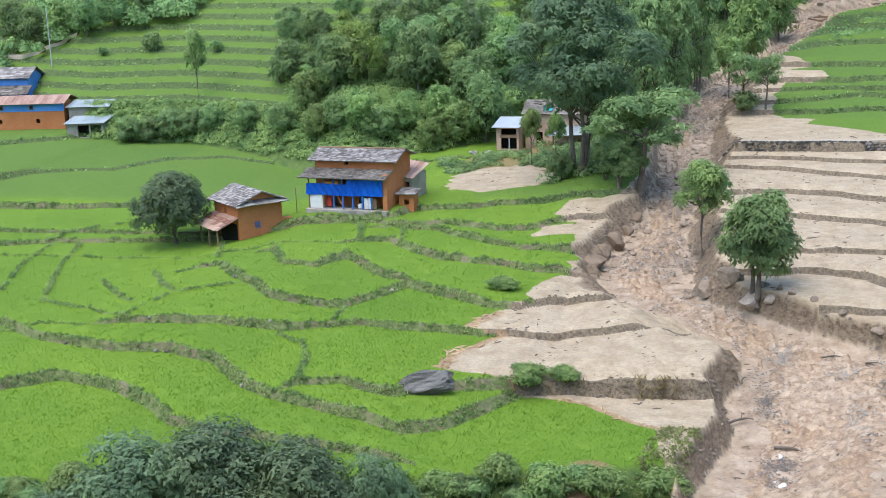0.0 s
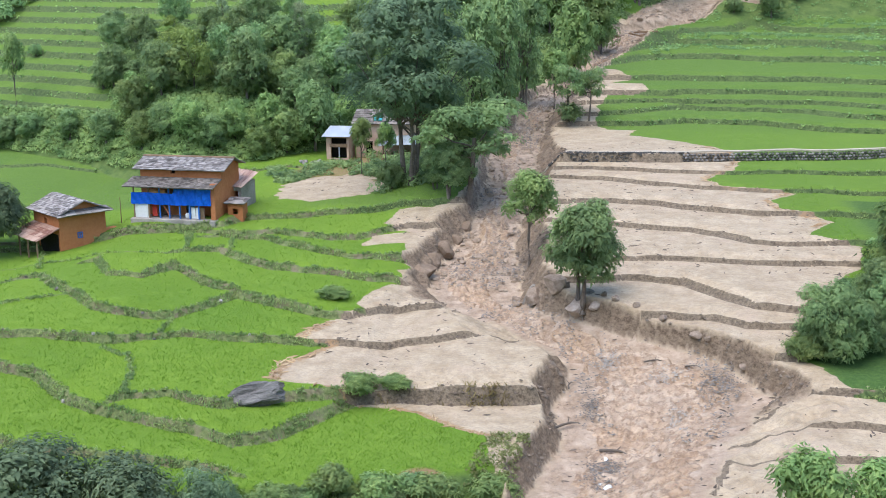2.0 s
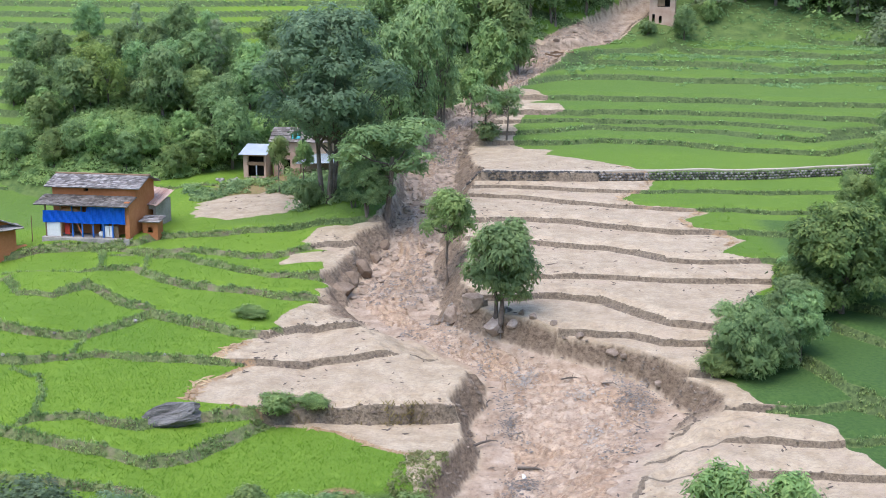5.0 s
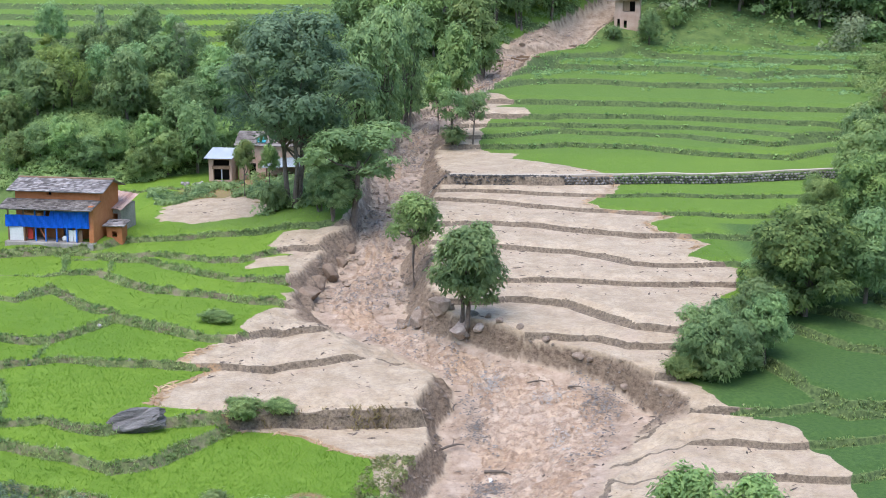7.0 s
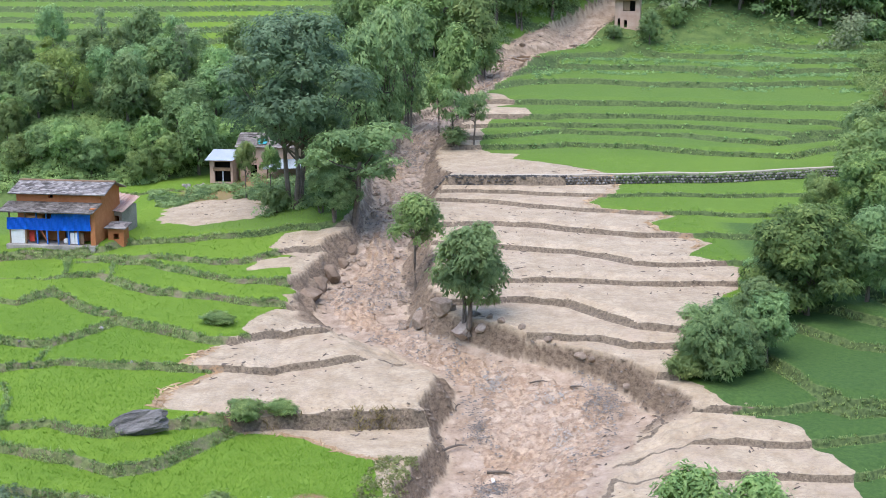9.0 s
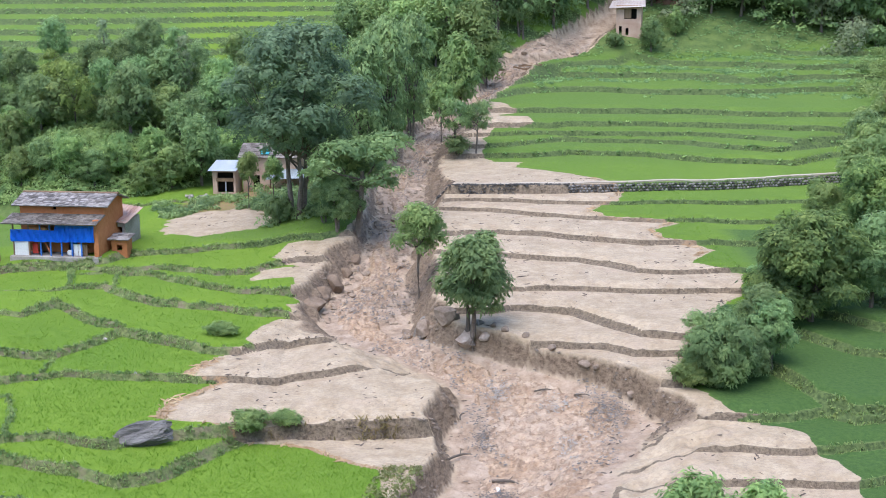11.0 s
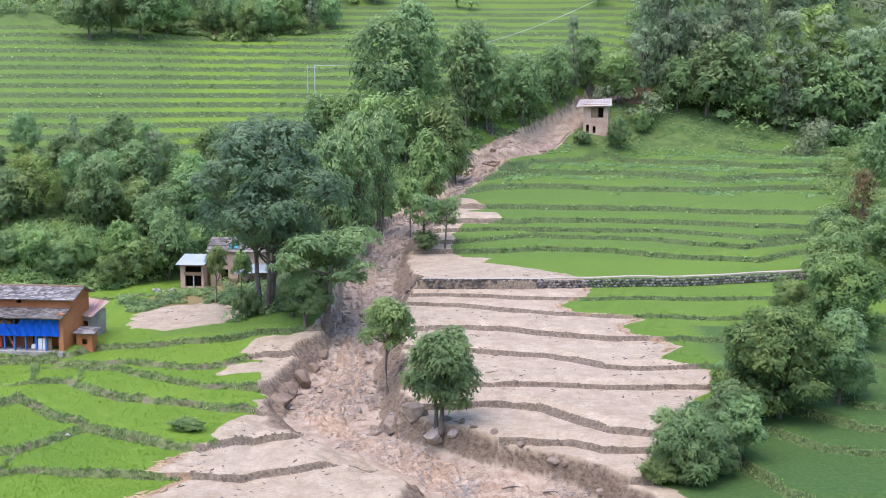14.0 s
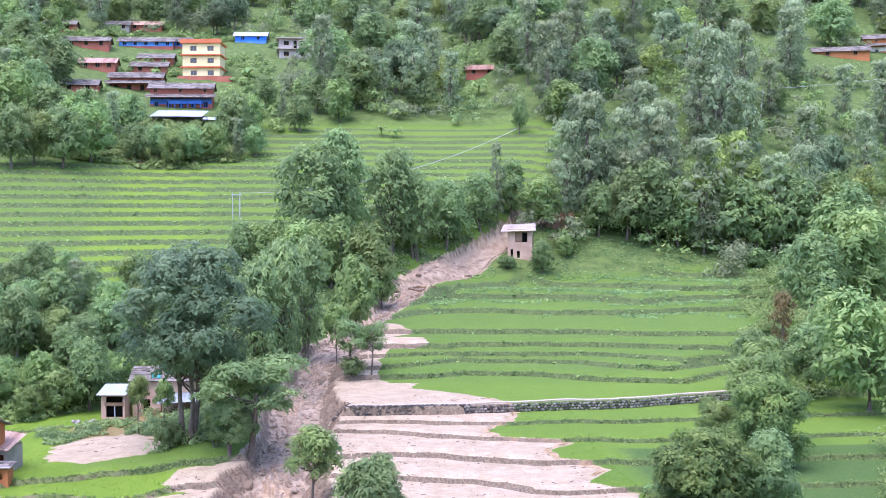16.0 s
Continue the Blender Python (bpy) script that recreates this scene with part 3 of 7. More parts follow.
    wall = bed + np.maximum(out, 0) * steep + (0.45 * (n2 - 0.5) + 0.4 * (grain(x * 1.2, y * 1.2, 44) - 0.5) + 0.12 * (grain(x * 2.7, y * 2.7, 45) - 0.5)) * ramp(out * 2)
    cliff = (wall < z) & (out > -0.2) & (out < 14)
    cut = np.where(out < 0, bed + 0.22 * (n2 - 0.5) + 0.12 * (grain(x * 2, y * 2, 43) - 0.5), np.minimum(z, wall))
    cliff_mask = np.where(out > 0, ramp((z - wall) / 0.25) * ramp((steep - 0.35) / 0.3), 0.0)
    stream = ramp(-out / 0.7 + 0.3) * live
    torn = ramp(5 * scarp * (1 - scarp)) * ramp((20 - x) / 4) * (out < 0)
    cliff_mask, stream = np.maximum(cliff_mask, torn), stream * (1 - torn)
    z, edge = cut, edge * (1 - stream) * (1 - cliff_mask)
    mud = np.maximum(mud, np.maximum(ramp((z - wall + 0.3) / 0.3) * (out > 0), ramp(1.4 - out)) * live)
    # the slope below the lowest fields, the valley floor and the hillside under the camera
    drop = np.maximum(np.interp(x, FRONT_X, FRONT_Y) + 0.8 * (n2 - 0.5) - y, 0)
    low = z - 0.8 * drop + 0.6 * (n1 - 0.5) * ramp(drop)
    low = np.maximum(low, -19 + 2 * n1)
    hill = 19.3 - 0.75 * np.maximum(y, -40) + 1.2 * (n1 - 0.5) - 0.05 * np.abs(x)
    hill = np.where(y < 0, np.minimum(hill, 19.3 + 0.35 * np.abs(y)), hill)
    wild = np.maximum(wild, np.maximum(ramp(drop / 0.5), (hill > low) * 1.0))
    own = 1.0 - (hill > low)
    z, mud, stream, edge, cliff_mask = np.maximum(low, hill), mud * own, stream * own, edge * own, cliff_mask * own
    # a patch of red soil laid bare under the village
    bare = ramp((1 - np.hypot((bearing + 9.35) / 0.55, (d - 247) / 5.0)) * 5)
    bare = np.maximum(bare, ramp((1 - np.hypot((x - 39) / 4.5, (y - 224.5) / 4.5)) * 5))
    bare = np.maximum(bare, 0.8 * ramp((1 - np.hypot((x + 7.6) / 1.6, (y - 64.2) / 2.0)) * 4))
    bare = np.maximum(bare, 0.65 * ramp((1 - np.hypot((x + 20) / 10.5, (y - 135) / 9.5)) * 3 + 1.2 * (n2 - 0.5)) * (1 - mud))
    # highest rice mask values paint shade on the low paddies beside the copse
    return {"z": z, "mud": mud, "edge": edge, "stream": stream, "cliff": cliff_mask, "wild": wild, "count": count, "straw": straw * (1 - stream), "bare": bare, "deep_or_shaded": np.where(left, np.maximum(np.maximum(is_far * 0.17, 0.7 * ramp((y - 119) / 4) * ramp((-37 - x) / 5)), 0.6 * ramp((y - 113) / 3) * ramp((x + 26) / 3)), np.maximum(np.maximum(0.75 * ramp((y - 128) / 20), 0.4 * ramp((y - 98) / 3)), 1.5 * ramp((x - 15.5) / 2.5) * (y < 92) + 1.3 * ramp((x - 23) / 4) * (y >= 92) * (y < 112))), "far": is_far * left * 1.0}


def polar_sheet():
    """The one ground sheet: a fan of rows round the viewpoint, fine where it is seen, out to the horizon."""
    az = np.concatenate([np.arange(-180, -36, 6.0), np.arange(-36, -34.5, 0.5), np.arange(-34.5, 26.0, 0.135), np.arange(26, 30, 0.5), np.arange(30, 180, 6.0)])
    d = np.concatenate([[0.0, 0.5, 1.5], np.arange(4, 44, 4.0), np.arange(44, 57, 1.0), np.arange(57, 100, 0.16), np.arange(100, 128, 0.2), np.arange(128, 160, 0.26), np.arange(160, 175, 0.4), np.arange(175, 215, 0.55), np.arange(215, 262, 0.75), np.arange(262, 330, 1.4), np.arange(330, 470, 5.0), [500, 560, 650, 800, 1100, 1600, 2400, 3600]])
    rows, cols = len(d), len(az)
    D, A = np.meshgrid(d, np.radians(az), indexing="ij")
    D = D / np.cos(np.minimum(np.abs(A), math.radians(36)))  # rows run straight across the view, like the terraces
    # vertices slide along their rays to the foot and the brow of each bank, so that its edges are clean
    X, Y = D * np.sin(A), D * np.cos(A)
    free = D.copy()
    middle = 0.5 * (np.interp(Y, RIVER_Y, RIVER_L) + np.interp(Y, RIVER_Y, RIVER_R))
    for k in range(len(BANKS)):
        foot, width, r = bank_foot(k, X)
        on = ((X < middle) == (BANKS[k][0] == "L")) & (np.abs(A) < 0.62) & (Y > 50) & (r > 0.03)
        for shift, brow in ((0.0, 0), (width, 1)):
            f = Y - foot - shift
            i, j = np.nonzero((f[:-1] < 0) & (f[1:] >= 0) & on[:-1])
            t = f[i, j] / (f[i, j] - f[i + 1, j])
            D[i + brow, j] = free[i, j] + (free[i + 1, j] - free[i, j]) * t + (0.002 if brow else -0.002)
    X, Y = D * np.sin(A), D * np.cos(A)
    got = land(X, Y)
    far_off = ramp((D - 470) / 700)
    Z = got["z"] * (1 - far_off) + 150 * far_off * (1 + 0.4 * np.sin(A * 5)) * ramp((D - 300) / 500)
    me = bpy.data.meshes.new("ground")
    me.vertices.add(rows * cols)
    me.vertices.foreach_set("co", np.stack([X, Y, Z], -1).astype(np.float32).ravel())
    i, j = np.meshgrid(np.arange(rows - 1), np.arange(cols), indexing="ij")
    jn = (j + 1) % cols
    q = np.stack([i * cols + j, i * cols + jn, (i + 1) * cols + jn, (i + 1) * cols + j], -1).reshape(-1, 4)[:, ::-1]
    me.loops.add(q.size)
    me.polygons.add(len(q))
    me.loops.foreach_set("vertex_index", q.astype(np.int32).ravel())
    me.polygons.foreach_set("loop_start", np.arange(0, q.size, 4, dtype=np.int32))
    me.polygons.foreach_set("use_smooth", np.ones(len(q), bool))
    me.update(calc_edges=True)
    # every paddy has a tone of its own
    strip = np.floor((X + 3 * np.sin(got["count"] * 2.4)) / (13 + 5 * np.sin(got["count"] * 1.7)))
    tone = grain(got["count"] * 3.7 + 0.5, strip * 5.3 + 0.5, 77)
    tone = 0.25 + 0.5 * tone + 0.3 * got["far"]
    for name, v in (("tone", tone), *((k, got[k]) for k in ("mud", "edge", "stream", "cliff", "wild", "straw", "bare", "deep_or_shaded"))):
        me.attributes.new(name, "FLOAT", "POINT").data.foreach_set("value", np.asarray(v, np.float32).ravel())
    me.materials.append(GROUND)
    return me


ground_mesh = polar_sheet()
tagged(new("ground", ground_mesh), "terraced hillside with green rice paddies and grey mud", "ground", kind="structure")
corners = np.empty(len(ground_mesh.vertices) * 3, np.float32)
ground_mesh.vertices.foreach_get("co", corners)
sides = np.empty(len(ground_mesh.loops), np.int32)
ground_mesh.loops.foreach_get("vertex_index", sides)
SURFACE = BVHTree.FromPolygons(corners.reshape(-1, 3).tolist(), sides.reshape(-1, 4).tolist())


def height(x, y):
    """The ground's height at x, y."""
    return SURFACE.ray_cast(Vector((x, y, 400.0)), Vector((0, 0, -1)))[0].z


def stream_sheet():
    """The flood water: a rippled sheet in the middle of the bed."""
    ys = np.concatenate([np.arange(50, 100, 0.16), np.arange(100, 205, 0.4)])
    ts = np.linspace(0, 1, 70)
    YY, TT = np.meshgrid(ys, ts, indexing="ij")
    inset = np.interp(YY, (55, 70, 84, 92, 97, 110, 150, 205), (0.18, 0.15, 0.12, 0.2, 0.25, 0.22, 0.3, 0.35))
    l, r = np.interp(YY, RIVER_Y, RIVER_L), np.interp(YY, RIVER_Y, RIVER_R)
    t = inset * (0.6 + 0.8 * grain(YY / 5, YY * 0, 61)) + TT * (1 - inset - inset * (0.6 + 0.8 * grain(YY / 4, YY * 0, 62)))
    XX = l + (r - l) * t
    bed = np.interp(YY, table_y, bed_y) + np.interp(YY, TILT_Y, TILT) * ramp((XX - l) / (r - l) * 1.4 - 0.4)
    rip = 1 - np.abs(2 * cloud(XX / 0.8, YY / 0.75, 63, 3) - 1) * 1.6
    ZZ = bed + 0.16 + 0.44 * (rip - 0.6) + 0.14 * (grain(XX * 3, YY * 3, 64) - 0.5) - 0.4 * (np.abs(TT - 0.5) * 2) ** 6
    n, m = YY.shape
    i, j = np.meshgrid(np.arange(n - 1), np.arange(m - 1), indexing="ij")
    f = np.stack([i * m + j, i * m + j + 1, (i + 1) * m + j + 1, (i + 1) * m + j], -1).reshape(-1, 4)
    return mesh_of("water", np.stack([XX, YY, ZZ], -1).reshape(-1, 3), f, WATER, True)


tagged(new("water", stream_sheet()), "brown churning flood water in the gully", "water", kind="structure")


# ---- trees ----
def leaves(rng, lobes, count, size, droop=0.3, core=0.3, spray=7):
    """Sprays of leaves over the lobes (centre, radii): each spray fans out from a twig end and hangs a little."""
    n = count // spray
    weight = np.array([lo[1][0] * lo[1][1] + lo[1][2] * lo[1][0] for lo in lobes])
    pick = rng.choice(len(lobes), n, p=weight / weight.sum())
    c, r = np.array([lo[0] for lo in lobes])[pick], np.array([lo[1] for lo in lobes])[pick]
    out = ball(rng, n)
    out[:, 2] = np.where(out[:, 2] < -0.5, -out[:, 2], out[:, 2])
    depth = np.where(rng.random(n) < core, rng.uniform(0.4, 0.85, n), rng.uniform(0.88, 1.14, n))
    p = c + out * r * depth[:, None]
    idx = np.repeat(np.arange(n), spray)
    m = len(idx)
    axis = out[idx] + 0.35 * ball(rng, m) + np.array([0, 0, 0.45])
    axis /= np.linalg.norm(axis, axis=1)[:, None]
    along = np.cross(axis, ball(rng, m))
    along /= np.linalg.norm(along, axis=1)[:, None]
    along = along + 0.35 * axis
    along[:, 2] -= droop
    along /= np.linalg.norm(along, axis=1)[:, None]
    across = np.cross(axis, along)
    across /= np.linalg.norm(across, axis=1)[:, None]
    s = size * rng.uniform(0.7, 1.3, (m, 1))
    base = p[idx] + rng.normal(0, size * 0.55, (m, 3))
    tip = base + along * s * 1.1
    tip[:, 2] -= 0.25 * s[:, 0]
    low, high = p[:, 2].min(), p[:, 2].max()
    whole = p - np.array([0, 0, low + 0.42 * (high - low)])
    whole = whole / (np.linalg.norm(whole, axis=1)[:, None] + 1e-6)
    soft = out[idx] * 0.9 + whole[idx] * 0.6 + axis * 0.28 + np.array([0, 0, 0.12])
    soft /= np.linalg.norm(soft, axis=1)[:, None]
    return np.stack([base + across * s * 0.3, base - across * s * 0.3, tip], 1), soft


def lobed(rng, n, low, high, wide, ball_size, flat=0.75, narrow_top=0.5):
    """Crown lobes from height low to high, within a radius wide."""
    out = []
    for k in range(n):
        f = (k + rng.random()) / n
        z = low + (high - low) * f
        reach = wide * math.sqrt(max(0.05, 1 - (max(0, f - 0.35) / 0.65) ** 2 * narrow_top * 1.6)) * (0.55 + 0.45 * min(1, f / 0.25))
        a, q = k * 2.4 + rng.uniform(-0.5, 0.5), reach * math.sqrt(rng.uniform(0.05, 1)) * 0.78
        b = ball_size * rng.uniform(0.55, 1.25)
        out.append(((math.cos(a) * q, math.sin(a) * q, z), (b, b, b * flat)))
    return out


def tree_kind(name, seed, leaf, bark, lobes, count, size, trunk_h, trunk_r, stems=1, droop=0.3, core=0.35, lean=0.0):
    """The meshes of one kind of tree: a trunk with limbs that reach into the lobes, and the crown's leaves."""
    rng = np.random.default_rng(seed)
    lobes = lobes(rng) if callable(lobes) else lobes
    bm = bmesh.new()
    for s in range(stems):
        a = s * 2.1 + seed
        off = Vector((math.cos(a), math.sin(a), 0)) * (0.0 if stems == 1 else trunk_r * 2.2)
        top = Vector((lean + off.x * 1.8, off.y * 1.8, trunk_h))
        pts = [off + Vector((0, 0, -0.5)), off + Vector((0, 0, 0.0)), off.lerp(top, 0.5) + Vector((rng.uniform(-1, 1), rng.uniform(-1, 1), 0)) * trunk_r * 1.2, top]
        tube(bm, pts, [trunk_r * 1.5, trunk_r * 1.15, trunk_r * 0.85, trunk_r * 0.6], 7)
        for lo in lobes[s::stems][:9]:
            c = Vector(lo[0])
            start = pts[2].lerp(top, rng.uniform(0.2, 1.0))
            tube(bm, [start, start.lerp(c, 0.5) + Vector((0, 0, -0.08 * (c - start).length)), c], [trunk_r * 0.45, trunk_r * 0.3, trunk_r * 0.1], 5)
    me = bpy.data.meshes.new(name + "_trunk")
    bmesh.ops.recalc_face_normals(bm, faces=bm.faces)
    bm.to_mesh(me)
    bm.free()
    me.materials.append(bark)
    near, near_soft = leaves(rng, lobes, int(count * 1.75), size * 0.71, droop, core)
    far, far_soft = leaves(rng, lobes, int(count * 0.62), size * 1.02, droop, core)
    away, away_soft = leaves(rng, lobes, int(count * 0.36), size * 1.3, droop, core)
    return me, quads(name + "_crown", near, leaf, near_soft), quads(name + "_far_crown", far, leaf, far_soft), quads(name + "_distant_crown", away, leaf, away_soft), (away, away_soft, leaf, trunk_h, trunk_r)


KINDS = {
    "great": tree_kind("great", 1, LEAF_DARK, BARK, lambda g: lobed(g, 42, 6.7, 15.8, 6.4, 1.7, 0.65), 17000, 0.42, 7, 0.2, 3),
    "mango": tree_kind("mango", 2, LEAF_DARK, BARK, lambda g: lobed(g, 22, 1.8, 5.3, 3.2, 1.25, 0.8), 9000, 0.32, 2.2, 0.22),
    "round": tree_kind("round", 3, LEAF_MID, BARK, lambda g: lobed(g, 17, 2.0, 5.4, 2.1, 0.95, 0.8), 9000, 0.3, 2.6, 0.14, 2),
    "slim": tree_kind("slim", 4, LEAF_LIGHT, BARK, lambda g: lobed(g, 11, 3.0, 5.6, 1.5, 0.75, 0.75), 3600, 0.27, 3.4, 0.1),
    "flat": tree_kind("flat", 5, LEAF_MID, BARK, lambda g: lobed(g, 14, 3.6, 6.6, 3.3, 1.1, 0.4, 0.2), 5000, 0.3, 4.5, 0.16, 1, lean=0.3),
    "weeping": tree_kind("weeping", 6, LEAF_MID, BARK, lambda g: lobed(g, 30, 2.5, 12.4, 3.2, 1.3, 0.95), 9500, 0.36, 6, 0.16, 3, droop=0.9),
    "broad": tree_kind("broad", 7, LEAF_MID, BARK, lambda g: lobed(g, 20, 1.8, 7.0, 3.2, 1.35, 0.75), 7000, 0.36, 3.5, 0.18),
    "bright": tree_kind("bright", 8, LEAF_LIGHT, BARK, lambda g: lobed(g, 18, 1.5, 6.2, 2.8, 1.2, 0.7), 6000, 0.36, 3.0, 0.16),
    "yellow": tree_kind("yellow", 9, LEAF_YELLOW, BARK, lambda g: lobed(g, 14, 2.0, 6.5, 2.4, 1.0, 0.65), 4200, 0.33, 3.2, 0.14),
    "feather": tree_kind("feather", 10, LEAF_GREY, BARK, lambda g: lobed(g, 34, 2.2, 13.5, 2.8, 1.0, 0.6, 0.55), 7500, 0.32, 10, 0.17, droop=0.7),
    "grey": tree_kind("grey", 13, LEAF_DARK, BARK, lambda g: lobed(g, 22, 2.2, 6.2, 3.0, 1.2, 0.75), 9000, 0.3, 3.0, 0.18, 2),
    "dry": tree_kind("dry", 14, LEAF_DRY, BARK, lambda g: lobed(g, 14, 1.5, 6.4, 1.6, 0.8, 0.8), 2600, 0.33, 4.0, 0.14),
    "bush": tree_kind("bush", 11, LEAF_MID, BARK, lambda g: lobed(g, 9, 0.3, 1.5, 1.3, 0.65, 0.75), 1800, 0.26, 0.7, 0.06, 3),
    "thick": tree_kind("thick", 15, LEAF_MID, BARK, lambda g: lobed(g, 20, 0.7, 4.4, 2.5, 0.95, 0.8), 9000, 0.27, 1.4, 0.1, 4),
    "dome": tree_kind("dome", 16, LEAF_COPSE, BARK, lambda g: lobed(g, 44, 1.2, 7.6, 3.9, 1.25, 0.6, 0.45), 15000, 0.36, 3.2, 0.2, 2),
    "leafy": tree_kind("leafy", 12, LEAF_LIGHT, BARK, lambda g: lobed(g, 10, 0.4, 2.0, 1.5, 0.75, 0.75), 1900, 0.34, 0.8, 0.07, 3),
}
turn = random.Random(5)


def plant(kind, x, y, size, label, category="tree", group="", wide=1.0, sink=0.1):
    """One tree or shrub, standing on the ground."""
    m = pose(x, y, height(x, y) - sink, 0, 0, turn.uniform(0, 360)) @ Matrix.Diagonal((size * wide, size * wide, size, 1))
    ob = thing("shrub" if category == "shrub" else "tree", m, label, category, group)
    trunk, crown, far_crown, distant_crown, _ = KINDS[kind]
    d = math.hypot(x, y)
    part("trunk", trunk, None, ob)
    part("crown", crown if d < 135 else far_crown if d < 240 else distant_crown, None, ob)
    return ob



plant("great", -15.0, 122.5, 1.15, "tall dark-leaved tree towering over the stone hut", wide=1.15)
plant("mango", -52.2, 107.3, 1.13, "dense dark mango tree beside the small clay house", wide=1.05)
plant("slim", -2.4, 101.4, 1.35, "thin young tree with bared roots on the torn stream bank")
plant("round", 1.8, 88.6, 1.32, "leafy young tree clinging to boulders at the stream bank")
plant("slim", -74.0, 163.2, 1.76, "thin straggly tree on the grassy terraces", wide=0.55)
plant("bush", -88.3, 179.3, 1.57, "small round shrub on a terrace edge", "shrub", wide=0.8)
plant("bush", -76.0, 175.7, 1.00, "small round shrub on a terrace edge", "shrub", wide=0.8)
plant("bush", -95.6, 176.8, 0.79, "small round shrub on a terrace edge", "shrub", wide=0.8)
plant("thick", -60.5, 160.4, 0.86, "small round shrub on a terrace edge", "shrub", wide=0.8)
plant("broad", -119.2, 189.4, 1.01, "broad green tree above the rice terraces", "tree", "trees on the ridge")
plant("broad", -112.2, 185.2, 0.92, "broad green tree above the rice terraces", "tree", "trees on the ridge")
plant("bright", -106.5, 184.4, 0.95, "broad green tree above the rice terraces", "tree", "trees on the ridge")
plant("broad", -100.8, 182.0, 0.85, "broad green tree above the rice terraces", "tree", "trees on the ridge")
plant("broad", -97.6, 185.7, 0.83, "broad green tree above the rice terraces", "tree", "trees on the ridge")
plant("broad", -94.7, 190.1, 0.72, "broad green tree above the rice terraces", "tree", "trees on the ridge")
plant("broad", -38.7, 179.0, 0.62, "broad green tree above the rice terraces", "tree", "trees on the ridge", wide=0.9)
plant("broad", -43.8, 174.5, 0.71, "broad green tree above the rice terraces", "tree", "trees on the ridge", wide=0.9)
plant("thick", -81.3, 155.8, 0.73, "large-leaved green shrub in the hedge below the path", "shrub", "hedge below the path", wide=1.2)
plant("thick", -78.4, 156.5, 0.76, "large-leaved green shrub in the hedge below the path", "shrub", "hedge below the path", wide=1.2)
plant("thick", -75.7, 157.2, 0.85, "large-leaved green shrub in the hedge below the path", "shrub", "hedge below the path", wide=1.2)
plant("thick", -72.5, 157.1, 0.78, "large-leaved green shrub in the hedge below the path", "shrub", "hedge below the path", wide=1.2)
plant("thick", -69.2, 156.1, 0.71, "large-leaved green shrub in the hedge below the path", "shrub", "hedge below the path", wide=1.1)
plant("thick", -97.0, 164.5, 0.63, "large-leaved green shrub in the hedge below the path", "shrub", "hedge below the path")
plant("broad", -58.3, 158.6, 0.77, "green tree in the thicket on the slope", "tree", "thicket on the slope", wide=0.9)
plant("bright", -53.2, 150.1, 0.81, "green tree in the thicket on the slope", "tree", "thicket on the slope")
plant("broad", -50.1, 152.9, 0.91, "green tree in the thicket on the slope", "tree", "thicket on the slope", wide=0.9)
plant("broad", -43.6, 158.3, 0.93, "green tree in the thicket on the slope", "tree", "thicket on the slope", wide=0.9)
plant("broad", -40.0, 157.8, 1.01, "green tree in the thicket on the slope", "tree", "thicket on the slope", wide=0.9)
plant("bright", -37.9, 163.8, 0.91, "green tree in the thicket on the slope", "tree", "thicket on the slope", wide=0.9)
plant("feather", -34.4, 163.7, 0.68, "green tree in the thicket on the slope", "tree", "thicket on the slope", wide=0.8)
plant("broad", -31.0, 165.8, 0.86, "green tree in the thicket on the slope", "tree", "thicket on the slope", wide=0.9)
plant("bright", -43.7, 142.2, 0.81, "green tree in the thicket on the slope", "tree", "thicket on the slope")
plant("bright", -50.3, 144.6, 0.69, "green tree in the thicket on the slope", "tree", "thicket on the slope", wide=1.1)
plant("broad", -40.9, 142.0, 0.59, "green tree in the thicket on the slope", "tree", "thicket on the slope", wide=1.1)
plant("bright", -35.5, 142.8, 0.57, "green tree in the thicket on the slope", "tree", "thicket on the slope", wide=1.1)
plant("bright", -32.6, 145.1, 0.76, "green tree in the thicket on the slope", "tree", "thicket on the slope", wide=1.1)
plant("broad", -56.3, 148.8, 0.54, "green tree in the thicket on the slope", "tree", "thicket on the slope", wide=1.1)
plant("broad", -62.5, 152.7, 0.52, "green tree in the thicket on the slope", "tree", "thicket on the slope", wide=1.1)
plant("broad", -56.5, 164.4, 0.79, "green tree in the thicket on the slope", "tree", "thicket on the slope")
plant("broad", -47.2, 166.3, 0.83, "green tree in the thicket on the slope", "tree", "thicket on the slope")
plant("broad", -44.0, 169.5, 0.79, "green tree in the thicket on the slope", "tree", "thicket on the slope")
plant("broad", -31.6, 155.0, 0.81, "green tree in the thicket on the slope", "tree", "thicket on the slope")
plant("bright", -38.8, 144.7, 0.77, "green tree in the thicket on the slope", "tree", "thicket on the slope")
plant("broad", -47.1, 143.9, 0.60, "green tree in the thicket on the slope", "tree", "thicket on the slope")
plant("bright", -35.1, 147.3, 0.77, "green tree in the thicket on the slope", "tree", "thicket on the slope")
plant("feather", -47.2, 172.6, 0.50, "green tree in the thicket on the slope", "tree", "thicket on the slope", wide=0.8)
plant("broad", -53.6, 171.5, 0.81, "green tree in the thicket on the slope", "tree", "thicket on the slope", wide=0.9)
plant("broad", -42.1, 175.5, 0.92, "green tree in the thicket on the slope", "tree", "thicket on the slope", wide=0.9)
plant("broad", -39.2, 153.2, 1.17, "green tree in the thicket on the slope", "tree", "thicket on the slope", wide=0.9)
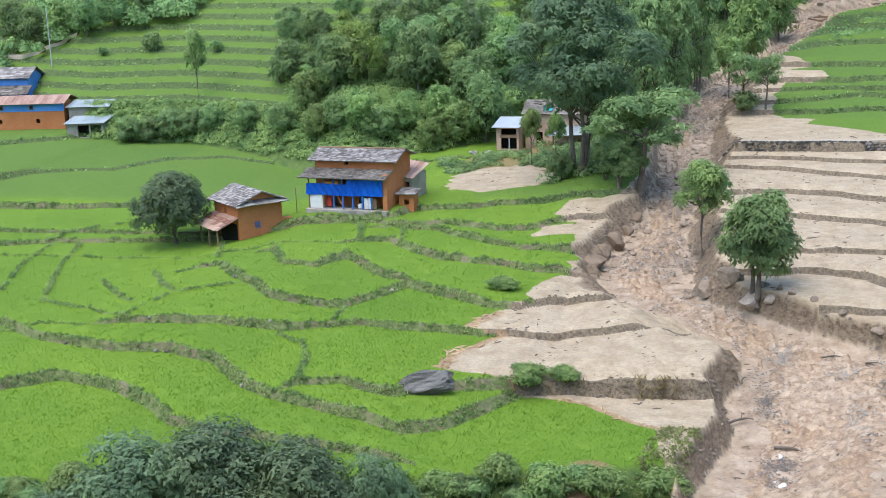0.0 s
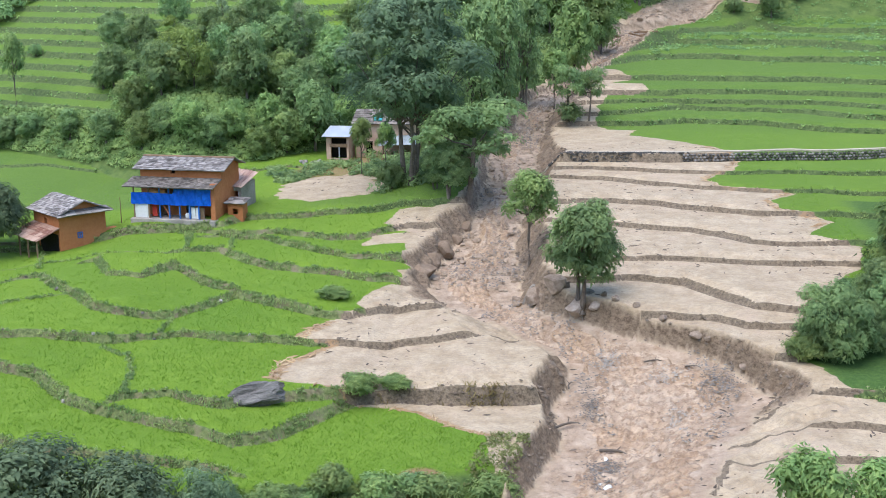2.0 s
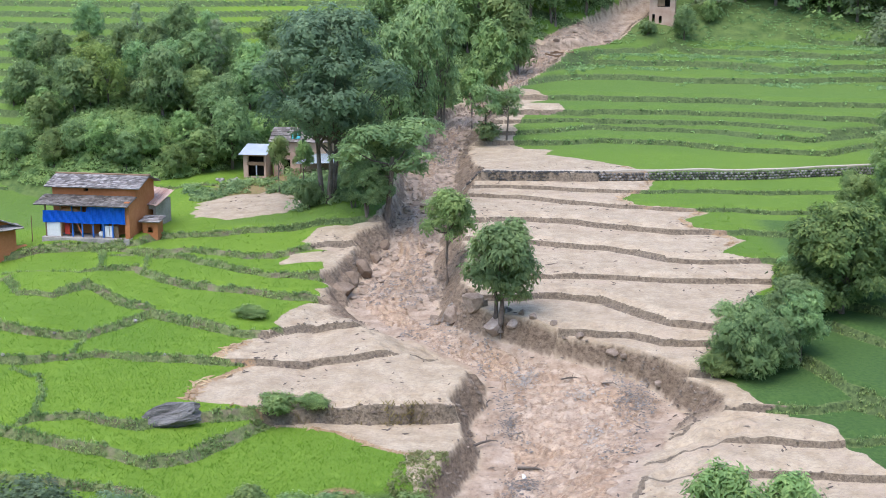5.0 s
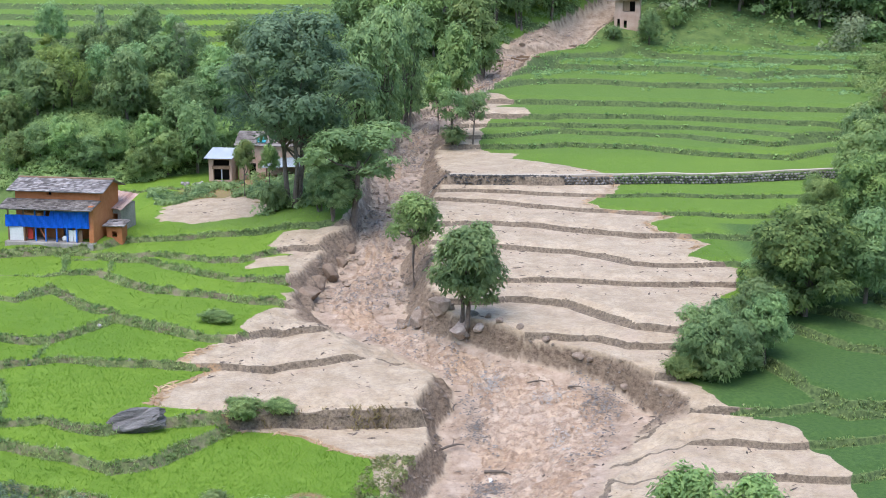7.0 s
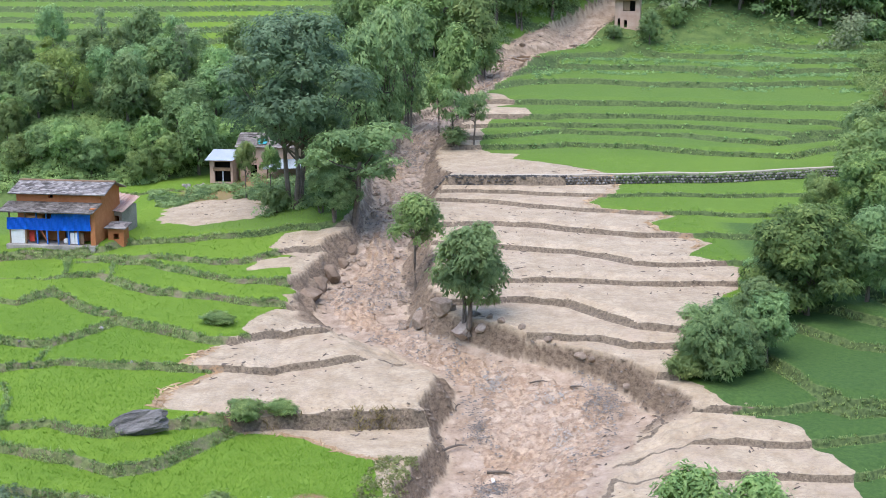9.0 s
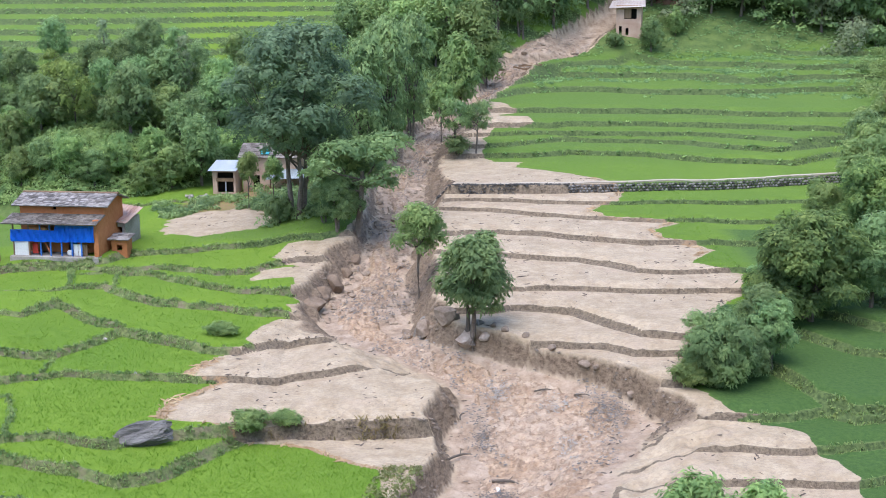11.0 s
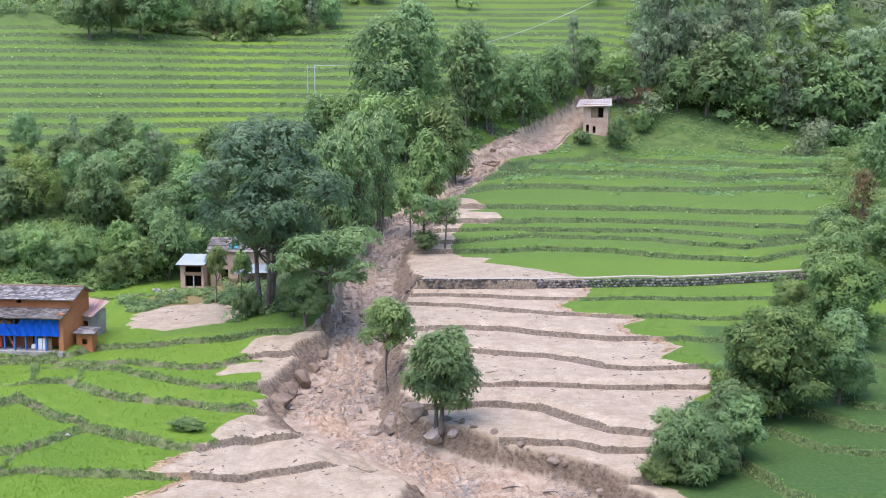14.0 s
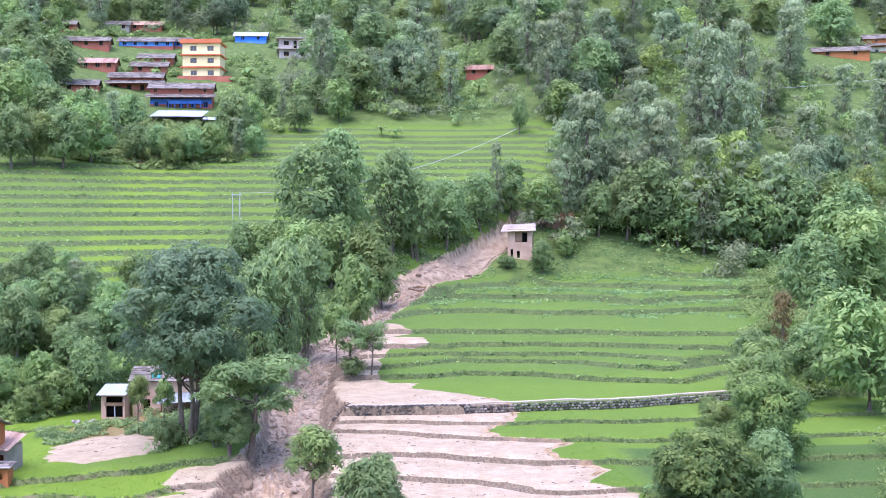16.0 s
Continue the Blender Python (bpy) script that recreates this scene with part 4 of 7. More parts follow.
plant("broad", -36.7, 162.9, 1.04, "green tree in the thicket on the slope", "tree", "thicket on the slope", wide=0.9)
plant("bright", -29.6, 163.3, 1.16, "green tree in the thicket on the slope", "tree", "thicket on the slope", wide=0.9)
plant("broad", -33.9, 170.4, 0.88, "green tree in the thicket on the slope", "tree", "thicket on the slope", wide=0.9)
plant("broad", -27.4, 171.9, 0.89, "green tree in the thicket on the slope", "tree", "thicket on the slope", wide=0.9)
plant("yellow", -46.3, 154.3, 1.20, "yellow-green tree in the thicket on the slope", wide=0.85)
plant("yellow", -50.5, 159.4, 0.98, "yellow-green tree in the thicket on the slope", wide=0.9)
plant("broad", -29.5, 147.1, 1.07, "dark green tree beside the stone hut", wide=0.95)
plant("weeping", -9.6, 140.2, 1.13, "tall drooping dark green bamboo-like tree by the gully", wide=0.9)
plant("weeping", -7.0, 144.2, 1.21, "tall drooping dark green bamboo-like tree by the gully", wide=0.9)
plant("weeping", -4.5, 151.4, 1.14, "tall drooping dark green bamboo-like tree by the gully", wide=0.8)
plant("flat", -8.6, 116.0, 1.39, "flat-topped leaning tree at the edge of the gully", wide=1.4)
plant("round", -12.0, 119.3, 0.63, "low leafy tree at the edge of the gully", wide=1.1)
plant("round", -10.3, 115.7, 0.91, "low leafy tree at the edge of the gully", wide=1.1)
plant("slim", -21.3, 131.1, 1.02, "thin tree with a bare trunk before the hut", wide=0.8)
plant("slim", -18.7, 131.8, 0.93, "thin tree with a bare trunk before the hut", wide=0.7)
plant("bush", -16.9, 122.1, 1.58, "green shrub beside the hut", "shrub", wide=0.8)
plant("flat", 1.1, 144.5, 0.93, "slender tree with a muddied trunk beside the upper gully", wide=0.9)
plant("flat", 3.4, 144.7, 0.89, "slender tree with a muddied trunk beside the upper gully", wide=0.8)
plant("slim", -0.7, 151.1, 1.21, "slender tree with a muddied trunk beside the upper gully", wide=0.9)
plant("bright", 1.7, 165.1, 1.58, "slender tree with a muddied trunk beside the upper gully", wide=0.8)
plant("bright", 5.9, 183.3, 1.28, "slender tree with a muddied trunk beside the upper gully", wide=0.8)
plant("bush", 1.2, 144.3, 1.26, "dark shrub at the foot of the gully trees", "shrub")
plant("leafy", -12.9, 76.0, 0.5, "small green shrub on the terrace bank", "shrub", wide=1.7)
plant("leafy", -10.6, 76.5, 0.4, "small green shrub on the terrace bank", "shrub", wide=1.7)
plant("leafy", -17.2, 90.6, 0.42, "small green shrub on the terrace bank", "shrub", wide=1.9)
plant("dome", 27.0, 90.8, 1.06, "large light green tree beside the muddy terraces", wide=1.08)
plant("bright", 38.2, 111.8, 1.29, "large light green tree beside the muddy terraces", wide=0.9)
plant("bright", 43.8, 125.7, 1.11, "large light green tree beside the muddy terraces")
plant("bright", 33.9, 110.4, 0.74, "large light green tree beside the muddy terraces", wide=0.9)
plant("broad", 44.9, 132.6, 0.88, "large light green tree beside the muddy terraces", wide=0.8)
plant("dome", 37.2, 106.0, 1.02, "large light green tree beside the muddy terraces")
plant("broad", 32.2, 91.5, 0.95, "dense dark green tree in the copse", wide=0.95)
plant("broad", 21.7, 83.5, 0.66, "dense dark green tree in the copse")
plant("thick", 24.6, 94.0, 0.60, "dense dark green tree in the copse", "shrub")
plant("thick", 18.0, 79.4, 1.10, "large dense shrub with broad leaves beside the mud", "shrub", wide=0.95)
plant("thick", 19.8, 80.6, 0.82, "large dense shrub with broad leaves beside the mud", "shrub")
plant("round", 22.1, 82.1, 0.88, "small tree with a bare stem among shrubs", wide=1.05)
plant("thick", 17.1, 79.4, 0.66, "low leafy shrub at the edge of the cut bank", "shrub", wide=0.9)
plant("leafy", 15.9, 78.9, 0.71, "low leafy shrub at the edge of the cut bank", "shrub", wide=1.1)
plant("bush", 18.1, 78.8, 0.66, "low leafy shrub at the edge of the cut bank", "shrub", wide=1.2)
plant("leafy", 12.8, 60.0, 1.5, "young feathery tree at the edge of the mud", wide=0.8)
plant("leafy", 16.4, 60.4, 1.25, "young feathery tree at the edge of the mud", wide=0.8)
plant("broad", 33.9, 207.5, 0.74, "spreading tree beside the far stone hut")
plant("bush", 28.0, 208.7, 1.28, "green shrub beside the far stone hut", "shrub")
plant("feather", 44.4, 221.2, 1.76, "grey-green tree in the wood above the terraces", "tree", "wood above the terraces", wide=0.95)
plant("feather", 51.0, 222.5, 1.53, "grey-green tree in the wood above the terraces", "tree", "wood above the terraces", wide=0.95)
plant("feather", 58.3, 224.6, 1.38, "grey-green tree in the wood above the terraces", "tree", "wood above the terraces", wide=0.95)
plant("feather", 40.7, 220.8, 1.40, "grey-green tree in the wood above the terraces", "tree", "wood above the terraces", wide=0.9)
plant("broad", 54.7, 216.6, 1.89, "grey-green tree in the wood above the terraces", "tree", "wood above the terraces", wide=1.05)
plant("broad", 59.7, 216.2, 1.52, "grey-green tree in the wood above the terraces", "tree", "wood above the terraces", wide=1.05)
plant("broad", 69.5, 214.6, 1.65, "grey-green tree in the wood above the terraces", "tree", "wood above the terraces", wide=1.05)
plant("bright", 73.4, 214.1, 1.72, "grey-green tree in the wood above the terraces", "tree", "wood above the terraces")
plant("broad", 78.1, 215.7, 1.94, "grey-green tree in the wood above the terraces", "tree", "wood above the terraces")
plant("bright", 87.3, 217.9, 1.93, "grey-green tree in the wood above the terraces", "tree", "wood above the terraces")
plant("broad", 90.6, 214.5, 1.71, "grey-green tree in the wood above the terraces", "tree", "wood above the terraces")
plant("bright", 38.8, 212.8, 0.62, "grey-green tree in the wood above the terraces", "tree", "wood above the terraces")
plant("feather", 77.2, 249.5, 2.04, "very tall feathery tree in the wood", wide=0.9)
plant("broad", 50.8, 217.4, 1.51, "dark green tree at the edge of the wood")
plant("broad", 45.9, 218.5, 1.26, "dark green tree at the edge of the wood")
plant("yellow", 65.0, 216.8, 2.37, "yellow-green tree at the edge of the wood", wide=0.9)
plant("yellow", 71.2, 223.0, 2.60, "yellow-green tree at the edge of the wood", wide=0.9)
plant("yellow", 82.8, 219.9, 2.03, "yellow-green tree at the edge of the wood", wide=0.9)
plant("bright", 80.5, 182.0, 2.15, "pale green tree at the edge of the valley fields", "tree", "trees at the field edge")
plant("bright", 73.8, 175.7, 2.42, "pale green tree at the edge of the valley fields", "tree", "trees at the field edge")
plant("broad", 66.4, 169.7, 1.54, "pale green tree at the edge of the valley fields", "tree", "trees at the field edge")
plant("bright", 58.5, 142.5, 1.57, "pale green tree at the edge of the valley fields", "tree", "trees at the field edge")
plant("bright", 54.8, 124.6, 1.83, "pale green tree at the edge of the valley fields", "tree", "trees at the field edge", wide=1.05)
plant("broad", 51.5, 133.2, 0.97, "pale green tree at the edge of the valley fields", "tree", "trees at the field edge")
plant("dry", 54.7, 149.9, 1.29, "half-dry brown tree at the field's edge", wide=0.7)
plant("bush", 71.9, 209.6, 1.93, "green shrub at the foot of the wood", "shrub")
plant("weeping", 0.5, 205.1, 1.50, "tall green tree between the terraces and the gully")
plant("broad", -4.0, 199.6, 2.25, "tall green tree between the terraces and the gully", wide=0.9)
plant("weeping", 8.1, 207.8, 1.42, "dark green tree above the gully", "tree", "trees along the gully")
plant("weeping", 12.5, 210.5, 1.15, "dark green tree above the gully", "tree", "trees along the gully")
plant("broad", 18.2, 213.9, 1.57, "dark green tree above the gully", "tree", "trees along the gully", wide=0.9)
plant("feather", 28.0, 221.6, 1.05, "dark green tree above the gully", "tree", "trees along the gully", wide=0.6)
plant("broad", 30.9, 224.1, 1.40, "dark green tree above the gully", "tree", "trees along the gully", wide=0.8)
plant("broad", 24.6, 219.1, 1.37, "dark green tree above the gully", "tree", "trees along the gully", wide=0.9)
plant("broad", -14.9, 188.7, 1.07, "light green tree above the big dark tree", "tree", "trees along the gully", wide=0.95)
plant("bright", -11.0, 187.6, 1.31, "light green tree above the big dark tree", "tree", "trees along the gully", wide=0.95)
plant("bright", -6.3, 185.8, 1.42, "light green tree above the big dark tree", "tree", "trees along the gully", wide=0.95)
plant("bright", -1.6, 183.7, 1.57, "light green tree above the big dark tree", "tree", "trees along the gully", wide=0.95)
plant("bright", 3.8, 183.1, 1.63, "light green tree above the big dark tree", "tree", "trees along the gully", wide=0.95)
plant("broad", 38.1, 262.8, 1.05, "green tree among the upper terraces", wide=0.6)
plant("broad", 17.0, 294.2, 1.17, "green tree among the upper terraces", wide=0.9)
plant("bush", -53.7, 240.4, 1.61, "green tree among the upper terraces", "shrub")
plant("broad", -57.7, 223.1, 1.43, "green tree in the belt below the village", "tree", "tree belt below the village", wide=0.95)
plant("bright", -55.0, 228.3, 1.49, "green tree in the belt below the village", "tree", "tree belt below the village", wide=0.95)
plant("broad", -50.0, 228.0, 1.45, "green tree in the belt below the village", "tree", "tree belt below the village", wide=0.95)
plant("bright", -46.4, 234.9, 1.67, "green tree in the belt below the village", "tree", "tree belt below the village", wide=0.95)
plant("feather", -45.0, 250.6, 0.72, "green tree in the belt below the village", "tree", "tree belt below the village", wide=0.95)
plant("broad", -39.1, 241.0, 0.99, "green tree in the belt below the village", "tree", "tree belt below the village", wide=0.95)
plant("broad", -35.4, 244.6, 0.84, "green tree in the belt below the village", "tree", "tree belt below the village", wide=0.95)
plant("bright", -32.0, 239.5, 1.07, "green tree in the belt below the village", "tree", "tree belt below the village", wide=0.95)
plant("broad", -28.5, 241.7, 0.96, "green tree in the belt below the village", "tree", "tree belt below the village", wide=0.95)
plant("bright", -24.5, 244.1, 1.09, "green tree in the belt below the village", "tree", "tree belt below the village", wide=0.95)
plant("feather", -20.1, 244.3, 0.61, "green tree in the belt below the village", "tree", "tree belt below the village", wide=0.95)
plant("broad", -16.8, 246.4, 0.84, "green tree in the belt below the village", "tree", "tree belt below the village", wide=0.95)
plant("broad", -42.7, 256.8, 1.03, "green tree in the belt below the village", "tree", "tree belt below the village", wide=0.95)
plant("bright", -51.9, 246.8, 1.28, "green tree in the belt below the village", "tree", "tree belt below the village", wide=0.95)
plant("broad", -56.6, 248.4, 1.29, "green tree in the belt below the village", "tree", "tree belt below the village", wide=0.95)
plant("bright", -63.1, 248.5, 1.63, "green tree in the belt below the village", "tree", "tree belt below the village", wide=0.95)
plant("feather", -69.4, 264.0, 0.86, "green tree in the belt below the village", "tree", "tree belt below the village", wide=0.95)
plant("broad", -63.1, 262.3, 1.37, "green tree in the belt below the village", "tree", "tree belt below the village", wide=0.95)
plant("broad", -22.8, 256.7, 1.02, "green tree in the belt below the village", "tree", "tree belt below the village", wide=0.95)
plant("bright", -18.6, 262.0, 1.17, "green tree in the belt below the village", "tree", "tree belt below the village", wide=0.95)
plant("broad", -52.1, 258.5, 0.89, "green tree in the belt below the village", "tree", "tree belt below the village", wide=0.95)
plant("feather", -12.4, 268.6, 0.51, "green tree in the belt below the village", "tree", "tree belt below the village", wide=0.95)
plant("broad", -8.6, 262.7, 1.04, "green tree in the belt below the village", "tree", "tree belt below the village", wide=0.95)
plant("broad", -5.3, 276.7, 1.10, "green tree in the belt below the village", "tree", "tree belt below the village", wide=0.95)
plant("bright", -0.3, 271.0, 1.38, "green tree in the belt below the village", "tree", "tree belt below the village", wide=0.95)
plant("broad", -16.6, 277.7, 0.94, "green tree in the belt below the village", "tree", "tree belt below the village", wide=0.95)
plant("bright", 4.7, 279.7, 1.60, "green tree in the belt below the village", "tree", "tree belt below the village", wide=0.95)
plant("feather", 9.9, 281.4, 0.80, "green tree in the belt below the village", "tree", "tree belt below the village", wide=0.95)
plant("broad", 17.4, 279.5, 1.27, "green tree in the belt below the village", "tree", "tree belt below the village", wide=0.95)
plant("broad", 14.8, 332.6, 1.32, "green tree in the belt below the village", "tree", "tree belt below the village", wide=0.95)
plant("bright", -0.3, 324.5, 1.24, "green tree in the belt below the village", "tree", "tree belt below the village", wide=0.95)
plant("broad", -74.4, 299.1, 1.40, "green tree in the belt below the village", "tree", "tree belt below the village", wide=0.95)
plant("bright", -83.0, 322.5, 1.49, "green tree in the belt below the village", "tree", "tree belt below the village", wide=0.95)
for x, y, size, wide in ((-30.5, 55.0, 1.2, 1.1), (-26.5, 56.2, 1.22, 1.15), (-22.0, 57.0, 1.1, 1.1), (-34.0, 53.5, 0.95, 1.0), (-18.4, 58.6, 0.85, 0.8)):
    plant("grey", x, y, size, "grey-green leafy tree below the lowest paddy", "tree", "trees below the paddies", wide=wide)
for k in range(46):
    x = -48 + 0.98 * k + turn.uniform(-0.4, 0.4)
    if -34 < x < -20 or -6.4 < x < -4.6:
        continue
    y = float(np.interp(x, FRONT_X, FRONT_Y)) - turn.uniform(0.7, 1.9)
    plant("bush" if k % 3 else "leafy", x, y, turn.uniform(0.5, 0.85), "dense green shrub on the slope below the paddy", "shrub", "shrubs below the paddies", wide=1.25)


# ---- undergrowth, far woods, weeds and rice: uncountable small plants ----
def strewn(name, x, y, seed, material, per, reach, size, label, tall=0.8, lift=0.0):
    """Clumps of loose leaves at the places x, y, joined into one object."""
    rng = np.random.default_rng(seed)
    n = len(x)
    z = land(x, y)["z"]
    big = rng.uniform(0.55, 1.25, n)
    idx = np.repeat(np.arange(n), per)
    m = len(idx)
    out = ball(rng, m)
    out[:, 2] = np.abs(out[:, 2])
    r = (reach * big)[idx][:, None] * rng.uniform(0.55, 1.05, (m, 1))
    p = np.stack([x, y, z + lift], 1)[idx] + out * r * np.array([1, 1, tall])
    axis = out + 0.7 * ball(rng, m) + np.array([0, 0, 0.3])
    axis /= np.linalg.norm(axis, axis=1)[:, None]
    along = np.cross(axis, ball(rng, m))
    along /= np.linalg.norm(along, axis=1)[:, None]
    across = np.cross(axis, along)
    s = size * rng.uniform(0.6, 1.4, (m, 1))
    q = np.stack([p - along * s * 0.5 + across * s * 0.35, p - along * s * 0.5 - across * s * 0.35, p + along * s * 0.6], 1)
    soft = out * 1.3 + axis * 0.22 + np.array([0, 0, 0.2])
    soft /= np.linalg.norm(soft, axis=1)[:, None]
    return tagged(new(name, quads(name, q, material, soft)), label, "plants", kind="stuff")


def polar(seed, n, a0, a1, d0, d1):
    rng = np.random.default_rng(seed)
    a = np.radians(rng.uniform(a0, a1, n))
    d = np.sqrt(rng.uniform(d0 * d0, d1 * d1, n))
    return d * np.sin(a), d * np.cos(a)


def blades(name, x, y, seed, material, tall, label, per=3, spread=0.12, lean=0.35):
    """Upright tufts of grass or rice at the places x, y."""
    rng = np.random.default_rng(seed)
    z = land(x, y)["z"]
    idx = np.repeat(np.arange(len(x)), per)
    m = len(idx)
    foot = np.stack([x, y, z], 1)[idx] + np.concatenate([rng.normal(0, spread, (m, 2)), np.full((m, 1), -0.03)], 1)
    a = rng.uniform(0, 2 * math.pi, m)
    side = np.stack([np.cos(a), np.sin(a), 0 * a], 1)
    h = tall * rng.uniform(0.6, 1.25, (m, 1))
    tip = foot + np.concatenate([rng.normal(0, lean, (m, 2)) * h, h], 1)
    w = 0.16 * h
    q = np.stack([foot - side * w, foot + side * w, tip + side * w * 0.35, tip - side * w * 0.35], 1)
    return tagged(new(name, quads(name, q, material)), label, "plants", kind="stuff")


# thicket on the steep slope behind the farm
x, y = polar(1, 13500, -30, -4, 140, 196)
u = np.hypot(x, y) - np.interp(np.degrees(np.arctan2(x, y)), FOOT_A, FOOT_D)
got = land(x, y)
keep = (got["wild"] > 0.5) & (u > -0.5) & (got["mud"] < 0.2) & (got["stream"] < 0.1) & ~((x > -30) & (x < -12) & (y < 149))
strewn("undergrowth", x[keep], y[keep], 2, LEAF_LIGHT, 42, 0.85, 0.28, "tangled green undergrowth on the steep slope")
# small trees that fill the thicket
x, y = polar(101, 900, -20.5, -6.5, 150, 190)
got = land(x, y)
bushes = []
for px, py in zip(x[got["wild"] > 0.6], y[got["wild"] > 0.6]):
    if len(bushes) < 34 and py > 150 and all((px - qx) ** 2 + (py - qy) ** 2 > 9 for qx, qy in bushes):
        bushes.append((float(px), float(py)))
for k, (px, py) in enumerate(bushes):
    plant(("thick", "bright", "broad", "thick")[k % 4], px, py, turn.uniform(0.55, 0.85), "leafy green tree crowded in the thicket", "tree", "thicket on the slope", wide=1.15)
# thicket along the gully and below the big trees
x, y = polar(3, 3800, -9, 6, 122, 232)
off = np.interp(y, RIVER_Y, RIVER_L) - x
got = land(x, y)
keep = (off > 1.0) & (off < 20) & (got["stream"] < 0.05) & (got["mud"] < 0.3)
strewn("gully_undergrowth", x[keep], y[keep], 4, LEAF_MID, 60, 1.1, 0.3, "dark undergrowth along the gully", 1.0)


def hides_house(x, y, reach=17):
    """True where a tree would stand close before one of the far houses."""
    out = np.zeros(len(x), bool)
    d, b = np.hypot(x, y), np.arctan2(x, y)
    for hx, hy, half in ((-11.7, 328.3, 6), (132.3, 319, 9), (147.8, 324.1, 9), (-33.4, 303, 6), (-24.6, 345.1, 5), (34.8, 305.3, 5), (-35, 276, 8), (-47, 290, 7), (-57.8, 302, 5), (-51, 334, 8), (-65, 325, 6), (-33.8, 265, 8)):
        hd = math.hypot(hx, hy)
        out |= (np.abs(b - math.atan2(hx, hy)) * d < half) & (d < hd + 4) & (d > hd - reach)
    return out


def wooded(seed, n, where, reach=17):
    """Places in the woods of the hillside, clear of fields, houses and the stream."""
    x, y = polar(seed, n, *where)
    got = land(x, y)
    d, b = np.hypot(x, y), np.degrees(np.arctan2(x, y))
    left = x < np.interp(y, RIVER_Y, 0.5 * (np.array(RIVER_L) + np.array(RIVER_R)))
    village = (np.abs(b + 8.0) < 4.6) & (d > 262) & (d < 352)
    open_field = (got["far"] > 0.5) & (got["wild"] < 0.6)
    glade = (np.abs(b + 1.5) < 5) & (d > 255) & (d < 345) & (cloud(x / 16, y / 16, 90) < 0.5)
    lower = ~left & (y < 214 + 0.06 * np.maximum(x - 30, 0)) & (x < 58)
    stream = got["stream"] > 0.01
    keep = ~village & ~open_field & ~lower & ~stream & ~glade & (cloud(x / 20, y / 20, seed + 50) > 0.16)
    keep &= ~hides_house(x, y, reach)
    return x[keep], y[keep]


def far_wood(name, seed, n, where, material, label, tall=2.2, per=180):
    x, y = wooded(seed, n, where)
    rng = np.random.default_rng(seed)
    # crowns of several lobes each, low and spreading or tall and narrow
    k = rng.integers(3, 8, len(x))
    i = np.repeat(np.arange(len(x)), k)
    spread = np.where(k > 5, 1.0, 1.6)[i]
    lx, ly = x[i] + rng.normal(0, 1, len(i)) * spread, y[i] + rng.normal(0, 1, len(i)) * spread
    lift = (tall * np.where(k > 5, 2.1, 0.9))[i] * rng.uniform(0.12, 1, len(i))
    return strewn(name, lx, ly, seed + 1, material, per // 4, 1.95, 0.54, label, 1.0, lift)


# mostly grey and light leaves: distance haze put into the crowns' colour
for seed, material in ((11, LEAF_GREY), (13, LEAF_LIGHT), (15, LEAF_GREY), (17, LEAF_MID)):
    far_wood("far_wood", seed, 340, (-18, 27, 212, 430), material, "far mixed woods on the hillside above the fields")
x, y = wooded(91, 2600, (-17, 26, 222, 430), 52)
stand = []
for px, py in zip(x, y):
    room = 4.2 + 0.009 * py
    if len(stand) < 235 and all((px - qx) ** 2 + (py - qy) ** 2 > room * room for qx, qy in stand):
        stand.append((px, py))
stand.sort(key=lambda q: math.hypot(*q))
massed, stems = {}, []
for number, (px, py) in enumerate(stand):
    px, py = float(px), float(py)
    right = math.degrees(math.atan2(px, py)) > 3
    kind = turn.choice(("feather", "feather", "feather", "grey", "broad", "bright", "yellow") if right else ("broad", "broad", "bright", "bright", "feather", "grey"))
    size, wide = turn.uniform(1.1, 1.6) * (0.95 if kind == "feather" else 1.15), turn.uniform(0.9, 1.2)
    if number < 125:
        plant(kind, px, py, size, {"feather": "tall feathery grey-green tree on the wooded hillside", "yellow": "yellow-green tree on the wooded hillside"}.get(kind, "broad-crowned green tree on the wooded hillside"), "tree", "woods on the hillside", wide=wide)
        continue
    away, soft, leaf, tall, thick = KINDS[kind][4]
    a, foot = turn.uniform(0, 6.28), np.array([px, py, height(px, py) - 0.1])
    spin = np.array([[math.cos(a), -math.sin(a), 0], [math.sin(a), math.cos(a), 0], [0, 0, 1]])
    massed.setdefault(leaf.name, (leaf, [], []))[1].append(away @ spin.T * (size * wide, size * wide, size) + foot)
    massed[leaf.name][2].append(soft @ spin.T)
    for k in range(4):
        c0, c1 = math.cos(k * 1.57), math.cos(k * 1.57 + 1.57)
        s0, s1 = math.sin(k * 1.57), math.sin(k * 1.57 + 1.57)
        r0, r1, top = thick * size * 1.2, thick * size * 0.5, np.array([0, 0, tall * size])
        stems.append([foot + (c0 * r0, s0 * r0, 0), foot + (c1 * r0, s1 * r0, 0), foot + top + (c1 * r1, s1 * r1, 0), foot + top + (c0 * r1, s0 * r1, 0)])
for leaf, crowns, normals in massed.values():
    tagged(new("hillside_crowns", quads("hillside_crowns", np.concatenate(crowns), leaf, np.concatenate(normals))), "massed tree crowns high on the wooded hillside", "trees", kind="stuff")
tagged(new("hillside_trunks", quads("hillside_trunks", np.array(stems), BARK)), "trunks of the massed trees on the hillside", "trees", kind="stuff")
x, y = polar(21, 420, -34, -20, 186, 230)
keep = (x < -84) & (y > 178 + 0.35 * (x + 115))
